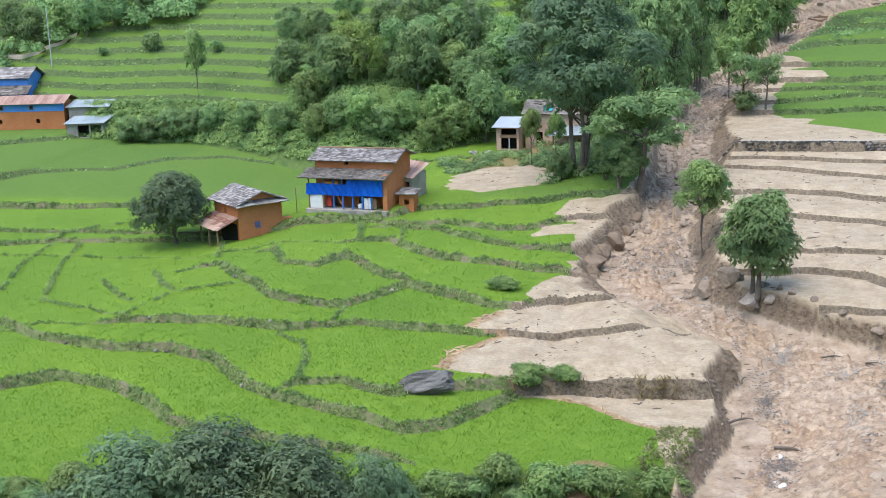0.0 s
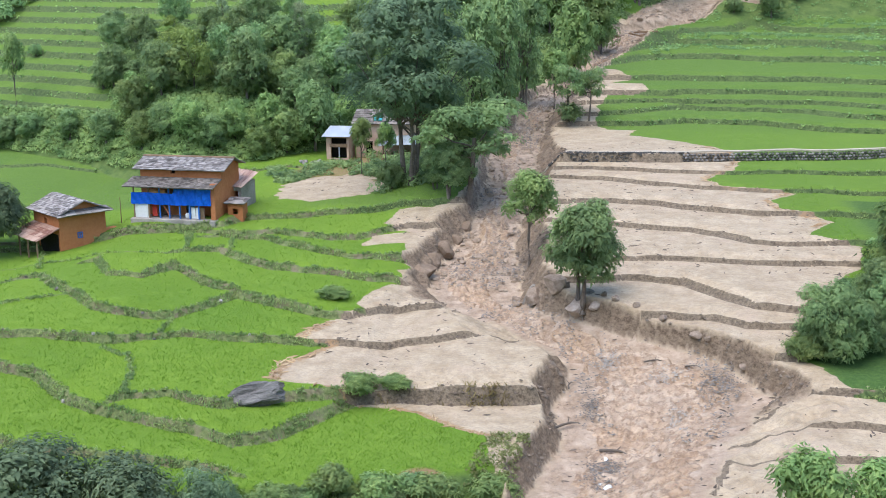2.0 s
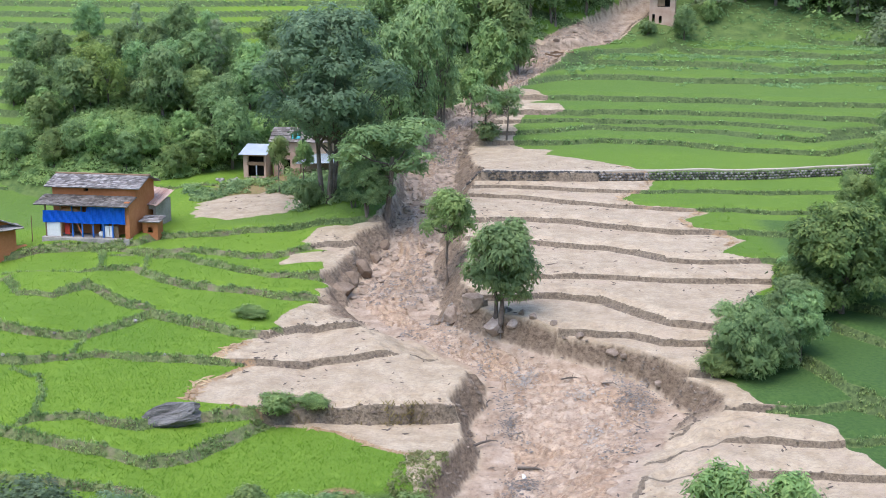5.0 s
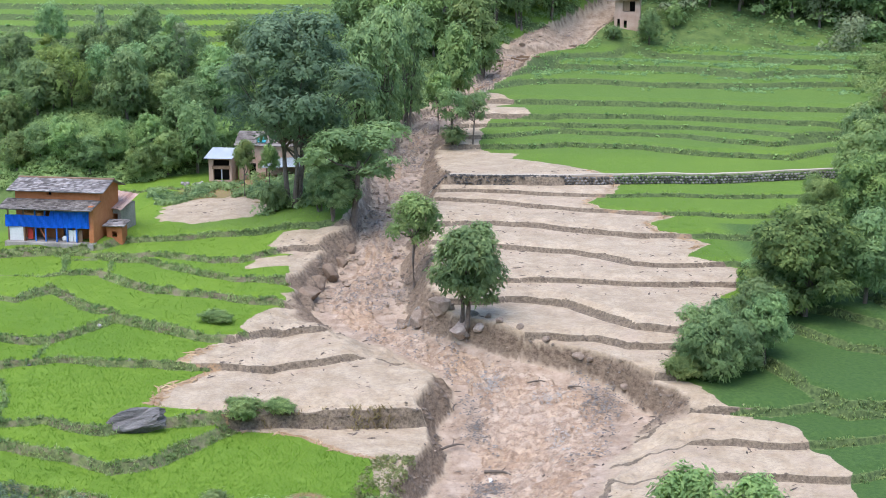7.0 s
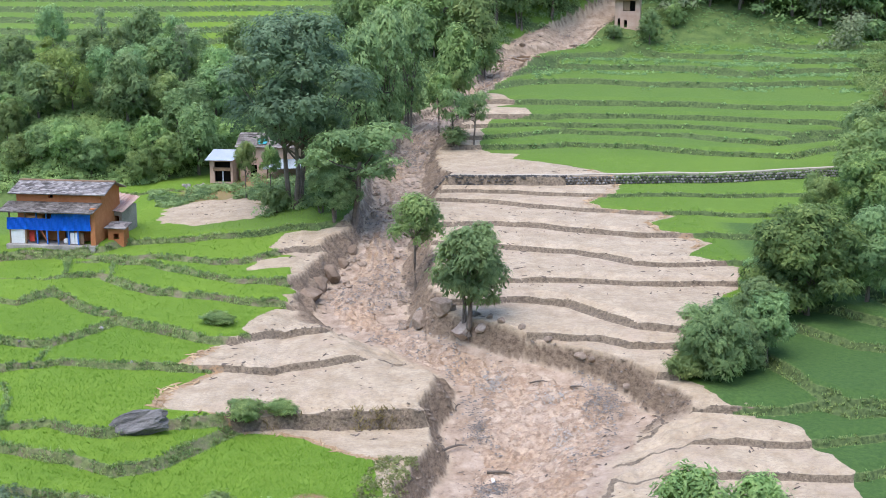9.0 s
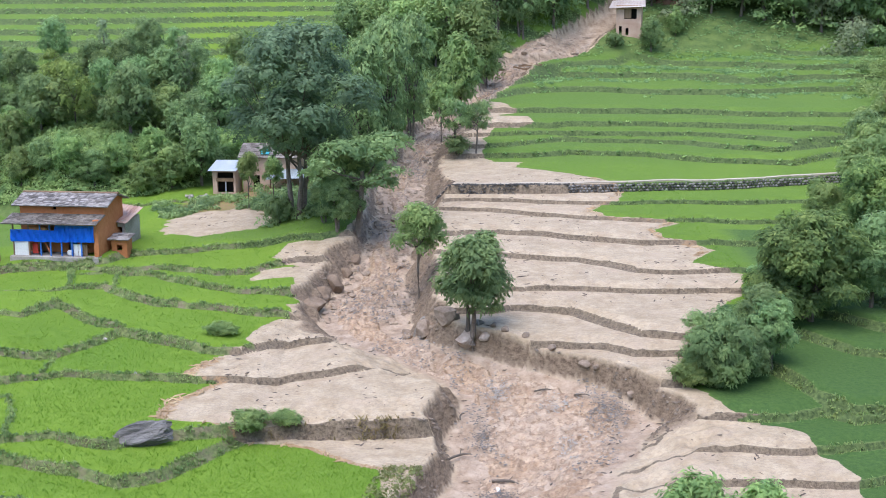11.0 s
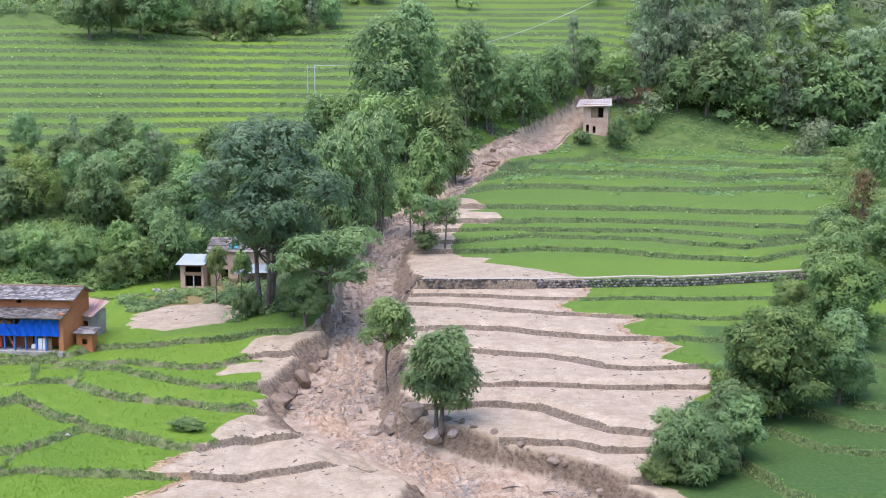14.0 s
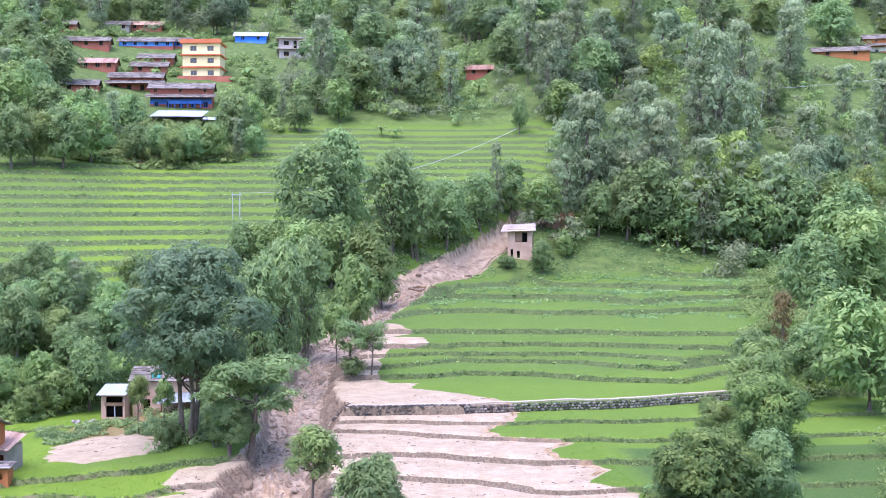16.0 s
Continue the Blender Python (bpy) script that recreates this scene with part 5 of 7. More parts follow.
strewn("ridge_wood", x[keep], y[keep], 22, LEAF_MID, 200, 1.9, 0.45, "green trees massed on the ridge", 1.2, 1.2)
# low growth below the village
x, y = polar(28, 1500, -16, -4.6, 240, 268)
keep = cloud(x / 6, y / 6, 29) > 0.42
strewn("belt_undergrowth", x[keep], y[keep], 30, LEAF_LIGHT, 28, 1.0, 0.46, "bushes between the village and the terraces", 0.9, 0.2)
# village gardens between the houses
x, y = polar(23, 420, -13.5, -2.5, 262, 356)
keep = ~hides_house(x, y)
strewn("gardens", x[keep], y[keep], 24, LEAF_LIGHT, 90, 1.3, 0.52, "garden shrubs and fruit trees round the village houses", 1.1, 0.5)
# the copse on the valley side
x, y = polar(25, 700, 15, 27, 78, 215)
side = np.degrees(np.arctan2(x, y))
keep = (side > 17.0 + 3.0 * cloud(x / 9, y / 9, 26)) & ((y > 128) | (side > 24.5))
strewn("copse_undergrowth", x[keep], y[keep], 27, LEAF_LIGHT, 180, 1.5, 0.3, "leafy undergrowth at the edge of the valley fields", 1.1, 0.6)
# weeds and low shrubs in the yard of the hut
x, y = polar(47, 420, -13.5, -5, 128, 141)
keep = (land(x, y)["mud"] < 0.3) & (cloud(x / 3, y / 3, 48) > 0.45)
strewn("yard_shrubs", x[keep], y[keep], 49, LEAF_MID, 60, 0.7, 0.24, "weeds and low shrubs in the yard of the hut", 0.8)
# yellowing grass on the shoulder above the stream
x, y = polar(45, 5000, -6, 0, 56, 72)
off = np.interp(y, RIVER_Y, RIVER_L) - x
keep = (off > 0.7) & (off < 3.2) & (y < 71.5) & (np.random.default_rng(44).random(len(x)) < 0.3)
strewn("shoulder_grass", x[keep], y[keep], 46, SHOULDER_GRASS, 12, 0.28, 0.13, "yellowing grass on the shoulder above the stream", 0.8)
# weeds on the terrace banks
x, y = polar(31, 420000, -35, 26, 57, 150)
got = land(x, y)
keep = (got["edge"] > 0.35) & (got["mud"] < 0.35) & (got["stream"] < 0.1) & (cloud(x / 1.5, y / 1.5, 33) > 0.34)
pick = np.random.default_rng(34).random(len(x)) < np.where(x > 0, 0.3, 0.62)
strewn("bank_weeds", x[keep & pick], y[keep & pick], 35, LEAF_LIGHT, 5, 0.2, 0.17, "weeds and grass on the terrace banks", 0.8)
blades("bank_grass", x[keep & pick], y[keep & pick], 36, LEAF_LIGHT, 0.2, "coarse grass on the terrace banks", 3, 0.15)
keep = (got["edge"] < 0.2) & (got["mud"] < 0.25) & (got["stream"] < 0.05) & (got["wild"] < 0.2) & (got["cliff"] < 0.1)
thin = np.random.default_rng(38).random(len(x)) < np.interp(np.hypot(x, y), (60, 80, 100, 130), (0.53, 0.47, 0.2, 0.03))
keep &= (x < 16) | ((x < 24) & (y > 92))
blades("rice", x[keep & thin], y[keep & thin], 37, RICE, 0.14, "young green rice plants in the flooded paddies", 2, 0.16, 0.8)
x, y = polar(41, 30000, -33, 20, 140, 250)
got = land(x, y)
keep = (got["edge"] > 0.4) & (got["mud"] < 0.3) & (got["stream"] < 0.1) & (got["wild"] < 0.5)
pick = np.random.default_rng(43).random(len(x)) < 0.7
strewn("far_bank_weeds", x[keep & pick], y[keep & pick], 42, LEAF_LIGHT, 8, 0.3, 0.26, "weeds along the far terrace edges", 0.7)


# rough grass and weeds on the uncut upper slopes of the valley side
x, y = polar(92, 5200, 4, 21, 176, 228)
got = land(x, y)
keep = (got["mud"] < 0.2) & (got["stream"] < 0.05) & (x > np.interp(y, MUD_RY, MUD_R) + 1.5) & (cloud(x / 7, y / 3, 93) > np.interp(y, (176, 195, 215), (0.62, 0.5, 0.4)))
strewn("slope_weeds", x[keep], y[keep], 94, LEAF_MID, 14, 0.36, 0.22, "rough grass and weeds on the uncut slope", 0.7)


# ---- houses ----
CLAY = plain("orange_clay", (0.36, 0.125, 0.045), (0.5, 0.2, 0.085), 1.2, 0.92, 0.15, 0.4, 0.03)
CLAY_RED = plain("red_clay", (0.3, 0.09, 0.06), (0.42, 0.15, 0.1), 1.2, 0.92, 0.15, 0.4, 0.03)
BLUE_WASH = plain("blue_wash", (0.06, 0.19, 0.5), (0.12, 0.3, 0.66), 1.5, 0.85, 0.2, 0.3, 0.02)
BLUE_SHEET = plain("blue_plastic", (0.004, 0.13, 0.74), (0.01, 0.2, 0.88), 1.0, 0.45, 0.4, 0.25, 0.05)
TEAL_SHEET = plain("teal_plastic", (0.01, 0.2, 0.22), (0.02, 0.3, 0.31), 1.5, 0.5, 0.4, 0.3, 0.05)
SLATE = plain("slate", (0.13, 0.112, 0.1), (0.35, 0.315, 0.285), 2.0, 0.8, 0.3, 0.5, 0.02, pieces=0.22)
SLATE_DARK = plain("weathered_slate", (0.09, 0.075, 0.062), (0.25, 0.22, 0.19), 2.0, 0.85, 0.25, 0.5, 0.02, pieces=0.15)
RUST = plain("rusty_tin", (0.17, 0.065, 0.04), (0.48, 0.33, 0.25), 1.3, 0.65, 0.35, 0.2, 0.02, stretch=(3, 0.4, 1), pieces=0.12)
TIN = plain("pale_tin", (0.26, 0.29, 0.33), (0.43, 0.46, 0.5), 0.8, 0.45, 0.5, 0.15, 0.01)
HUT_TIN = plain("rust_streaked_tin", (0.26, 0.2, 0.16), (0.46, 0.42, 0.39), 1.0, 0.6, 0.4, 0.2, 0.01)
OLD_TIN = plain("old_tin", (0.16, 0.19, 0.2), (0.36, 0.4, 0.4), 1.2, 0.6, 0.4, 0.2, 0.01)
WOOD = plain("weathered_wood", (0.12, 0.075, 0.045), (0.26, 0.17, 0.1), 4, 0.85, 0.25, 0.4, 0.01, stretch=(1, 1, 0.2))
STONE = plain("field_stone", (0.17, 0.15, 0.125), (0.4, 0.36, 0.31), 2.0, 0.9, 0.25, 0.7, 0.05)
BRICK = plain("pale_brick", (0.36, 0.22, 0.15), (0.52, 0.38, 0.28), 3.0, 0.92, 0.2, 0.5, 0.02)
WHITE = plain("limewash", (0.55, 0.53, 0.5), (0.76, 0.74, 0.7), 1.6, 0.9, 0.2, 0.3, 0.01)
YELLOW = plain("yellow_paint", (0.76, 0.6, 0.29), (0.85, 0.7, 0.38), 1.5, 0.7, 0.3, 0.15, 0.01)
ORANGE = plain("orange_paint", (0.5, 0.12, 0.05), (0.62, 0.19, 0.08), 1.5, 0.7, 0.3, 0.15, 0.01)
CONCRETE = plain("bare_concrete", (0.3, 0.25, 0.22), (0.46, 0.4, 0.36), 1.4, 0.9, 0.2, 0.4, 0.02)
# near-black: paints the darkness of unlit rooms on backing boards and panes
DARK = plain("unlit_inside", (0.012, 0.011, 0.01), (0.03, 0.026, 0.022), 2, 0.95, 0.1)
CLOTH_RED = plain("red_cloth", (0.3, 0.03, 0.025), (0.45, 0.06, 0.04), 3, 0.9, 0.1)
BLUE_PAINT = plain("blue_paint", (0.02, 0.09, 0.34), (0.05, 0.17, 0.48), 2, 0.6, 0.35)
GLASS = plain("dim_glass", (0.02, 0.025, 0.03), (0.06, 0.07, 0.08), 2, 0.15, 0.6, 0.0)
SILVER = plain("steel", (0.3, 0.31, 0.32), (0.45, 0.46, 0.47), 2, 0.45, 0.5, 0.1, 0.01)


def slab(bm, a, b, c, d, thick):
    """A flat plate with corners a, b, c, d, thick downwards."""
    a, b, c, d = (Vector(p) for p in (a, b, c, d))
    down = (b - a).cross(d - a).normalized() * -thick
    top = [bm.verts.new(p) for p in (a, b, c, d)]
    low = [bm.verts.new(p + down) for p in (a, b, c, d)]
    bm.faces.new(top)
    bm.faces.new(low[::-1])
    for k in range(4):
        bm.faces.new((top[k], low[k], low[(k + 1) % 4], top[(k + 1) % 4]))
    return bm


def slates(a, b, c, d, size, seed=0, thick=0.035):
    """A roof slope a-b along the eave, d-c along the ridge, laid with overlapping stone slates."""
    g = random.Random(seed)
    a, b, c, d = (Vector(p) for p in (a, b, c, d))
    up = (b - a).cross(d - a).normalized()
    bm = slab(bmesh.new(), a, b, c, d, 0.06)
    rows, cols = max(2, round((d - a).length / (size * 0.8))), max(2, round((b - a).length / size))
    for i in range(rows):
        shift = g.uniform(-0.4, 0.4) / cols
        for j in range(cols):
            u0, u1 = max(0, (j + g.uniform(-0.08, 0.08)) / cols + shift), min(1, (j + 1 + g.uniform(-0.1, 0.04)) / cols + shift)
            v0, v1 = (i - g.uniform(0.0, 0.25)) / rows, min(1, (i + 1.1) / rows)
            if u1 - u0 < 0.2 / cols:
                continue
            at = lambda u, v: a.lerp(b, u).lerp(d.lerp(c, u), v)
            lift = up * (thick * g.uniform(0.8, 1.6))
            slab(bm, at(u0, v0) + lift * 1.8, at(u1, v0) + lift * g.uniform(1.2, 2.4), at(u1, v1) + lift * 0.6, at(u0, v1) + lift * 0.6, thick)
    return bm


def ribbed(a, b, c, d, pitch=0.25, deep=0.05):
    """A corrugated sheet over the slope a-b (eave), d-c (ridge)."""
    a, b, c, d = (Vector(p) for p in (a, b, c, d))
    up = (b - a).cross(d - a).normalized()
    n = max(4, round((b - a).length / pitch * 2))
    bm = bmesh.new()
    rows = []
    for side in (0, -1):
        for v in (0, 1):
            rows.append([bm.verts.new((a.lerp(b, k / n) if v == 0 else d.lerp(c, k / n)) + up * (deep * (k % 2) + side * 0.02)) for k in range(n + 1)])
    for k in range(n):
        bm.faces.new((rows[0][k], rows[0][k + 1], rows[1][k + 1], rows[1][k]))
        bm.faces.new((rows[2][k + 1], rows[2][k], rows[3][k], rows[3][k + 1]))
        bm.faces.new((rows[0][k + 1], rows[0][k], rows[2][k], rows[2][k + 1]))
        bm.faces.new((rows[1][k], rows[1][k + 1], rows[3][k + 1], rows[3][k]))
    return bm


def shell(w, d, h, low=-1.0, ridge=None, wall=0.35, holes=()):
    """Four walls with thickness; the front has openings (x0, x1, z0, z1). ridge: height of the gable tips."""
    bm = bmesh.new()
    xs = sorted({0.0, w, *[v for o in holes for v in o[:2]]})
    zs = sorted({low, h, *[v for o in holes for v in o[2:]]})
    for x0, x1 in zip(xs, xs[1:]):
        for z0, z1 in zip(zs, zs[1:]):
            mx, mz = (x0 + x1) / 2, (z0 + z1) / 2
            if not any(o[0] < mx < o[1] and o[2] < mz < o[3] for o in holes):
                box(bm, x0, x1, 0, wall, z0, z1)
    box(bm, 0, wall, wall, d, low, h)
    box(bm, w - wall, w, wall, d, low, h)
    box(bm, wall, w - wall, d - wall, d, low, h)
    if ridge:
        for x0 in (0, w - wall):
            t = [bm.verts.new((x, y, z)) for x in (x0, x0 + wall) for y, z in ((0, h), (d, h), (d / 2, ridge))]
            bm.faces.new(t[:3])
            bm.faces.new(t[3:][::-1])
            for i, j in ((0, 1), (1, 2), (2, 0)):
                bm.faces.new((t[i], t[j], t[3 + j], t[3 + i]))
    bmesh.ops.remove_doubles(bm, verts=bm.verts, dist=0.0005)
    return bm


def window(parent, x, z, w, h, frame_mat, pane_mat=None, y=0.0):
    """A framed window set into a front wall."""
    bm = bmesh.new()
    f = min(0.1, w * 0.14)
    for x0, x1, z0, z1 in ((x, x + w, z, z + f), (x, x + w, z + h - f, z + h), (x, x + f, z + f, z + h - f), (x + w - f, x + w, z + f, z + h - f), (x + w / 2 - f / 3, x + w / 2 + f / 3, z + f, z + h - f)):
        box(bm, x0, x1, y - 0.06, y + 0.1, z0, z1)
    ob = part("window", bm, frame_mat, parent)
    part("pane", boxed(x + f, x + w - f, y + 0.0, y + 0.03, z + f, z + h - f), pane_mat or GLASS, ob)
    return ob


def farm_house():
    """The two-storey clay house with a blue sheet along its veranda."""
    x0, y0 = -39.7, 110.8
    h = thing("farm_house", pose(x0, y0, height(x0 + 3.5, y0 + 1.0) - 0.15, 0, 0, -8), "orange clay two-storey farmhouse with slate roof and blue sheet", "house")
    W, D, P = 8.2, 4.2, 1.7
    part("plinth", boxed(-0.25, W + 0.1, -0.4, P + D, -1.6, 0.35, 0.06), STONE, h, "rough stone plinth")
    m = Matrix.Translation((0, P, 0))
    bm = shell(W, D, 4.9, 0.3, 5.5, 0.4, ((3.1, 3.55, 4.3, 4.75), (1.7, 2.6, 0.35, 2.1), (4.5, 5.4, 0.35, 2.1)))
    bmesh.ops.transform(bm, matrix=m, verts=bm.verts)
    part("wall", bm, CLAY, h)
    part("side_wall", boxed(W - 0.45, W + 0.003, 0.0, P, 0.35, 3.7), CLAY, h)
    r = part("roof", slates((-0.55, P - 0.55, 4.75), (W + 0.55, P - 0.55, 4.75), (W + 0.55, P + D / 2, 5.6), (-0.55, P + D / 2, 5.6), 0.32, 1), SLATE, h, "patchy grey slate roof")
    part("back_slope", slates((W + 0.55, P + D + 0.55, 4.75), (-0.55, P + D + 0.55, 4.75), (-0.55, P + D / 2, 5.6), (W + 0.55, P + D / 2, 5.6), 0.5, 2), SLATE, r)
    part("ridge_cap", boxed(-0.6, W + 0.6, P + D / 2 - 0.16, P + D / 2 + 0.16, 5.56, 5.72, 0.04), WOOD, r)
    part("pent_roof", slates((-0.75, -0.7, 3.38), (W + 0.1, -0.7, 3.38), (W + 0.1, P, 3.95), (-0.75, P, 3.95), 0.32, 3), SLATE_DARK, h, "dark weathered slate pent roof")
    # upper veranda: floor beam, rail and the blue sheet hung over it
    part("loft_floor", boxed(-0.1, W - 0.45, -0.05, P, 1.8, 1.95), WOOD, h)
    bm = bmesh.new()
    cols, rows = 40, 6
    grid = [[bm.verts.new((-0.15 + (W - 0.2) * i / cols, -0.16 - 0.05 * math.sin(i * 1.7 + j) - 0.04 * math.sin(i * 0.6), 1.66 + (1.1 if i < 22 else 1.65) * j / rows + 0.03 * math.sin(i * 0.23))) for j in range(rows + 1)] for i in range(cols + 1)]
    for i in range(cols):
        for j in range(rows):
            bm.faces.new((grid[i][j], grid[i + 1][j], grid[i + 1][j + 1], grid[i][j + 1]))
    bmesh.ops.solidify(bm, geom=bm.faces[:], thickness=0.02)
    part("tarpaulin", bm, BLUE_SHEET, h, "bright blue plastic sheet")
    for k, x in enumerate((0.0, 1.5, 2.6, 3.55, 4.6, 5.6, 6.5)):
        part("post", boxed(x, x + 0.13, -0.08, 0.05, 0.35, 3.4, 0.02), BLUE_PAINT if k > 1 else WOOD, h)
    part("lower_panel", boxed(0.05, 1.45, -0.02, 0.06, 0.36, 1.7), WHITE, h, "whitewashed panel")
    part("cloth", boxed(1.75, 2.25, 0.25, 0.3, 0.5, 1.5), CLOTH_RED, h, "red cloth hung to dry")
    part("plank", box(bmesh.new(), -0.06, 0.06, 0.3, 0.36, 0, 1.5, m=pose(3.5, 0, 0.4, 0, -28, 0)), ORANGE, h, "leaning orange plank")
    for x in (5.75, 6.2, 6.65):
        part("lattice_panel", boxed(x, x + 0.4, 0.1, 0.16, 0.4, 1.45), WHITE if x < 6.6 else WOOD, h)
    part("sacks", boxed(5.0, 5.5, 0.2, 0.6, 0.35, 0.85, 0.12), WHITE, h, "pale sack")
    part("bedding", boxed(1.4, 3.2, 0.1, 0.7, 2.2, 2.95, 0.1), plain("orange_bedding", (0.5, 0.2, 0.06), (0.66, 0.36, 0.14), 2), h, "orange bedding on the rail")
    part("dark_door", boxed(1.75, 2.55, P + 0.15, P + 0.2, 0.36, 2.05), WOOD, h)
    part("dark_door", boxed(4.55, 5.35, P + 0.15, P + 0.2, 0.36, 2.05), BLUE_PAINT, h)
    part("inner_back", boxed(0.4, W - 0.4, P + 1.4, P + 1.45, 0.36, 4.9), DARK, h)


def tin_shed():
    x0, y0 = -31.9, 114.2
    s = thing("tin_shed", pose(x0, y0, height(x0 + 1, y0 + 1.5), 0, 0, -8), "stone lean-to shed with striped rusty tin roof", "shed")
    part("wall", shell(1.7, 3.6, 2.3, -1.0, None, 0.3, ((0.6, 1.4, 0.0, 1.7),)), STONE, s)
    part("roof", ribbed((-0.2, -0.4, 2.35), (2.0, -0.4, 2.1), (2.0, 4.0, 2.9), (-0.2, 4.0, 3.2), 0.42, 0.07), RUST, s, "striped rusty corrugated sheet")


def hen_house():
    x0, y0 = -30.9, 111.4
    s = thing("hen_house", pose(x0, y0, height(x0 + 0.8, y0 + 0.6), 0, 0, -8), "little clay hen house with a flat slate top", "shed")
    part("wall", shell(1.5, 1.2, 1.1, -0.6, None, 0.2, ((0.5, 1.0, 0.1, 0.6),)), CLAY, s)
    part("roof", slates((-0.25, -0.3, 1.15), (1.8, -0.3, 1.15), (1.8, 1.5, 1.45), (-0.25, 1.5, 1.45), 0.5, 7), SLATE, s)


def clay_barn():
    """The smaller clay house, gable towards the valley, with a patched pent roof on one side."""
    x0, y0 = -45.2, 106.3
    b = thing("clay_barn", pose(x0, y0, height(x0 + 2, y0 + 2.5) - 0.2, 0, 0, 48), "small orange clay barn with stone slate roof", "house")
    W, L = 4.6, 5.2
    bm = shell(L, W, 3.2, -1.6, 4.1, 0.35, ((2.2, 2.7, 1.9, 2.5),))
    # long side becomes the flank: turn the shell a quarter round
    bmesh.ops.transform(bm, matrix=Matrix.Translation((0, L, 0)) @ pose(0, 0, 0, 0, 0, -90), verts=bm.verts)
    part("wall", bm, CLAY, b)
    part("roof", slates((-0.5, L + 0.5, 3.05), (-0.5, -0.6, 3.05), (W / 2, -0.6, 4.2), (W / 2, L + 0.5, 4.2), 0.36, 11), SLATE, b, "grey stone slates")
    part("roof", slates((W + 0.5, -0.6, 3.05), (W + 0.5, L + 0.5, 3.05), (W / 2, L + 0.5, 4.2), (W / 2, -0.6, 4.2), 0.36, 12), SLATE, b)
    part("gable_eave", slates((-0.5, -0.75, 3.0), (W + 0.5, -0.75, 3.0), (W + 0.2, 0.1, 3.4), (-0.2, 0.1, 3.4), 0.5, 13), SLATE, b)
    part("pent_roof", slates((-2.3, 5.4, 1.0), (-2.3, 0.0, 1.0), (0.05, 0.0, 1.9), (0.05, 5.4, 1.9), 0.8, 14), RUST, b, "patched rusty pent roof")
    for y in (0.3, 2.2, 4.0):
        part("post", boxed(-2.15, -2.03, y, y + 0.12, -1.2, 1.0), WOOD, b)
    # near-black sheet added as the shade under the pent roof
    part("pent_back", boxed(-0.05, -0.004, 0.3, 4.0, -1.0, 1.2), DARK, b)
    window(b, 1.7, 0.7, 0.5, 0.55, BLUE_PAINT, WHITE)
    part("low_wall", boxed(W - 0.05, W + 1.2, 0.1, 0.6, -1.2, 1.2, 0.1), CLAY, b)
    part("beam", boxed(W + 0.3, W + 2.2, 0.9, 1.05, 0.5, 0.65), WOOD, b)


def stone_hut():
    """The hut under the tall tree, with a tin roof and an open upper floor."""
    x0, y0 = -27.0, 141.0
    s = thing("stone_hut", pose(x0, y0, height(x0, y0 - 0.5), 0, 0, -6) @ Matrix.Scale(0.84, 4), "pale brick hut with tin roof and open upper floor", "house")
    part("wall", shell(3.2, 3.4, 3.2, -1.2, None, 0.3, ((0.65, 2.9, 0.2, 1.75), (0.65, 2.9, 2.2, 3.0))), BRICK, s)
    part("inner_wall", boxed(0.3, 2.9, 1.6, 1.7, 0.1, 3.1), DARK, s)
    part("balcony", boxed(0.5, 3.0, -0.12, 0.25, 1.75, 2.2), WOOD, s, "brown plank balcony")
    part("post", boxed(1.75, 1.9, -0.05, 0.1, 0.0, 1.75), TIN, s)
    part("roof", ribbed((-0.5, -0.7, 3.25), (3.5, -0.7, 3.25), (3.5, 3.8, 4.2), (-0.5, 3.8, 4.2), 0.3), TIN, s, "pale corrugated tin")
    s = thing("brick_house", pose(x0 + 3.3, y0 + 1.2, height(x0, y0 - 0.5) + 0.2, 0, 0, -6), "pale brick house half hidden behind the trees", "house")
    part("wall", shell(6.4, 4, 4.1, -1.2, 5.2, 0.3, ((3.0, 3.7, 2.6, 3.6), (1.2, 2.0, 0.1, 1.8))), BRICK, s)
    part("inner_wall", boxed(0.3, 6.0, 1.6, 1.7, 0.1, 4.0), DARK, s)
    part("roof", slates((-0.4, -0.5, 3.9), (6.8, -0.5, 3.9), (6.8, 2, 5.3), (-0.4, 2, 5.3), 0.5, 21), SLATE_DARK, s)
    part("roof", slates((6.8, 4.5, 3.9), (-0.4, 4.5, 3.9), (-0.4, 2, 5.3), (6.8, 2, 5.3), 0.6, 22), SLATE_DARK, s)
    part("roof_sheet", slab(bmesh.new(), (2.2, -0.15, 4.28), (3.2, -0.15, 4.28), (3.2, 0.7, 4.77), (2.2, 0.7, 4.77), 0.03), TEAL_SHEET, s, "teal plastic sheet")
    part("window_frame", boxed(2.9, 3.8, -0.05, 0.05, 2.5, 2.6), WOOD, s)
    s = thing("lean_to", pose(x0 + 6.7, y0 - 1.5, height(x0, y0 - 0.5) + 0.1, 0, 0, -4), "open lean-to with a sagging pale tin roof", "shed")
    for x in (0.1, 1.9, 3.9):
        part("post", boxed(x, x + 0.12, 0, 0.12, -0.8, 1.9), WOOD, s)
    part("roof", ribbed((-0.4, -0.5, 1.8), (4.5, -0.5, 2.0), (4.5, 2.7, 2.9), (-0.4, 2.7, 2.6), 0.3), OLD_TIN, s, "pale tin sheet")
    part("back_wall", boxed(0, 4.2, 2.3, 2.5, -0.8, 2.5), BRICK, s)


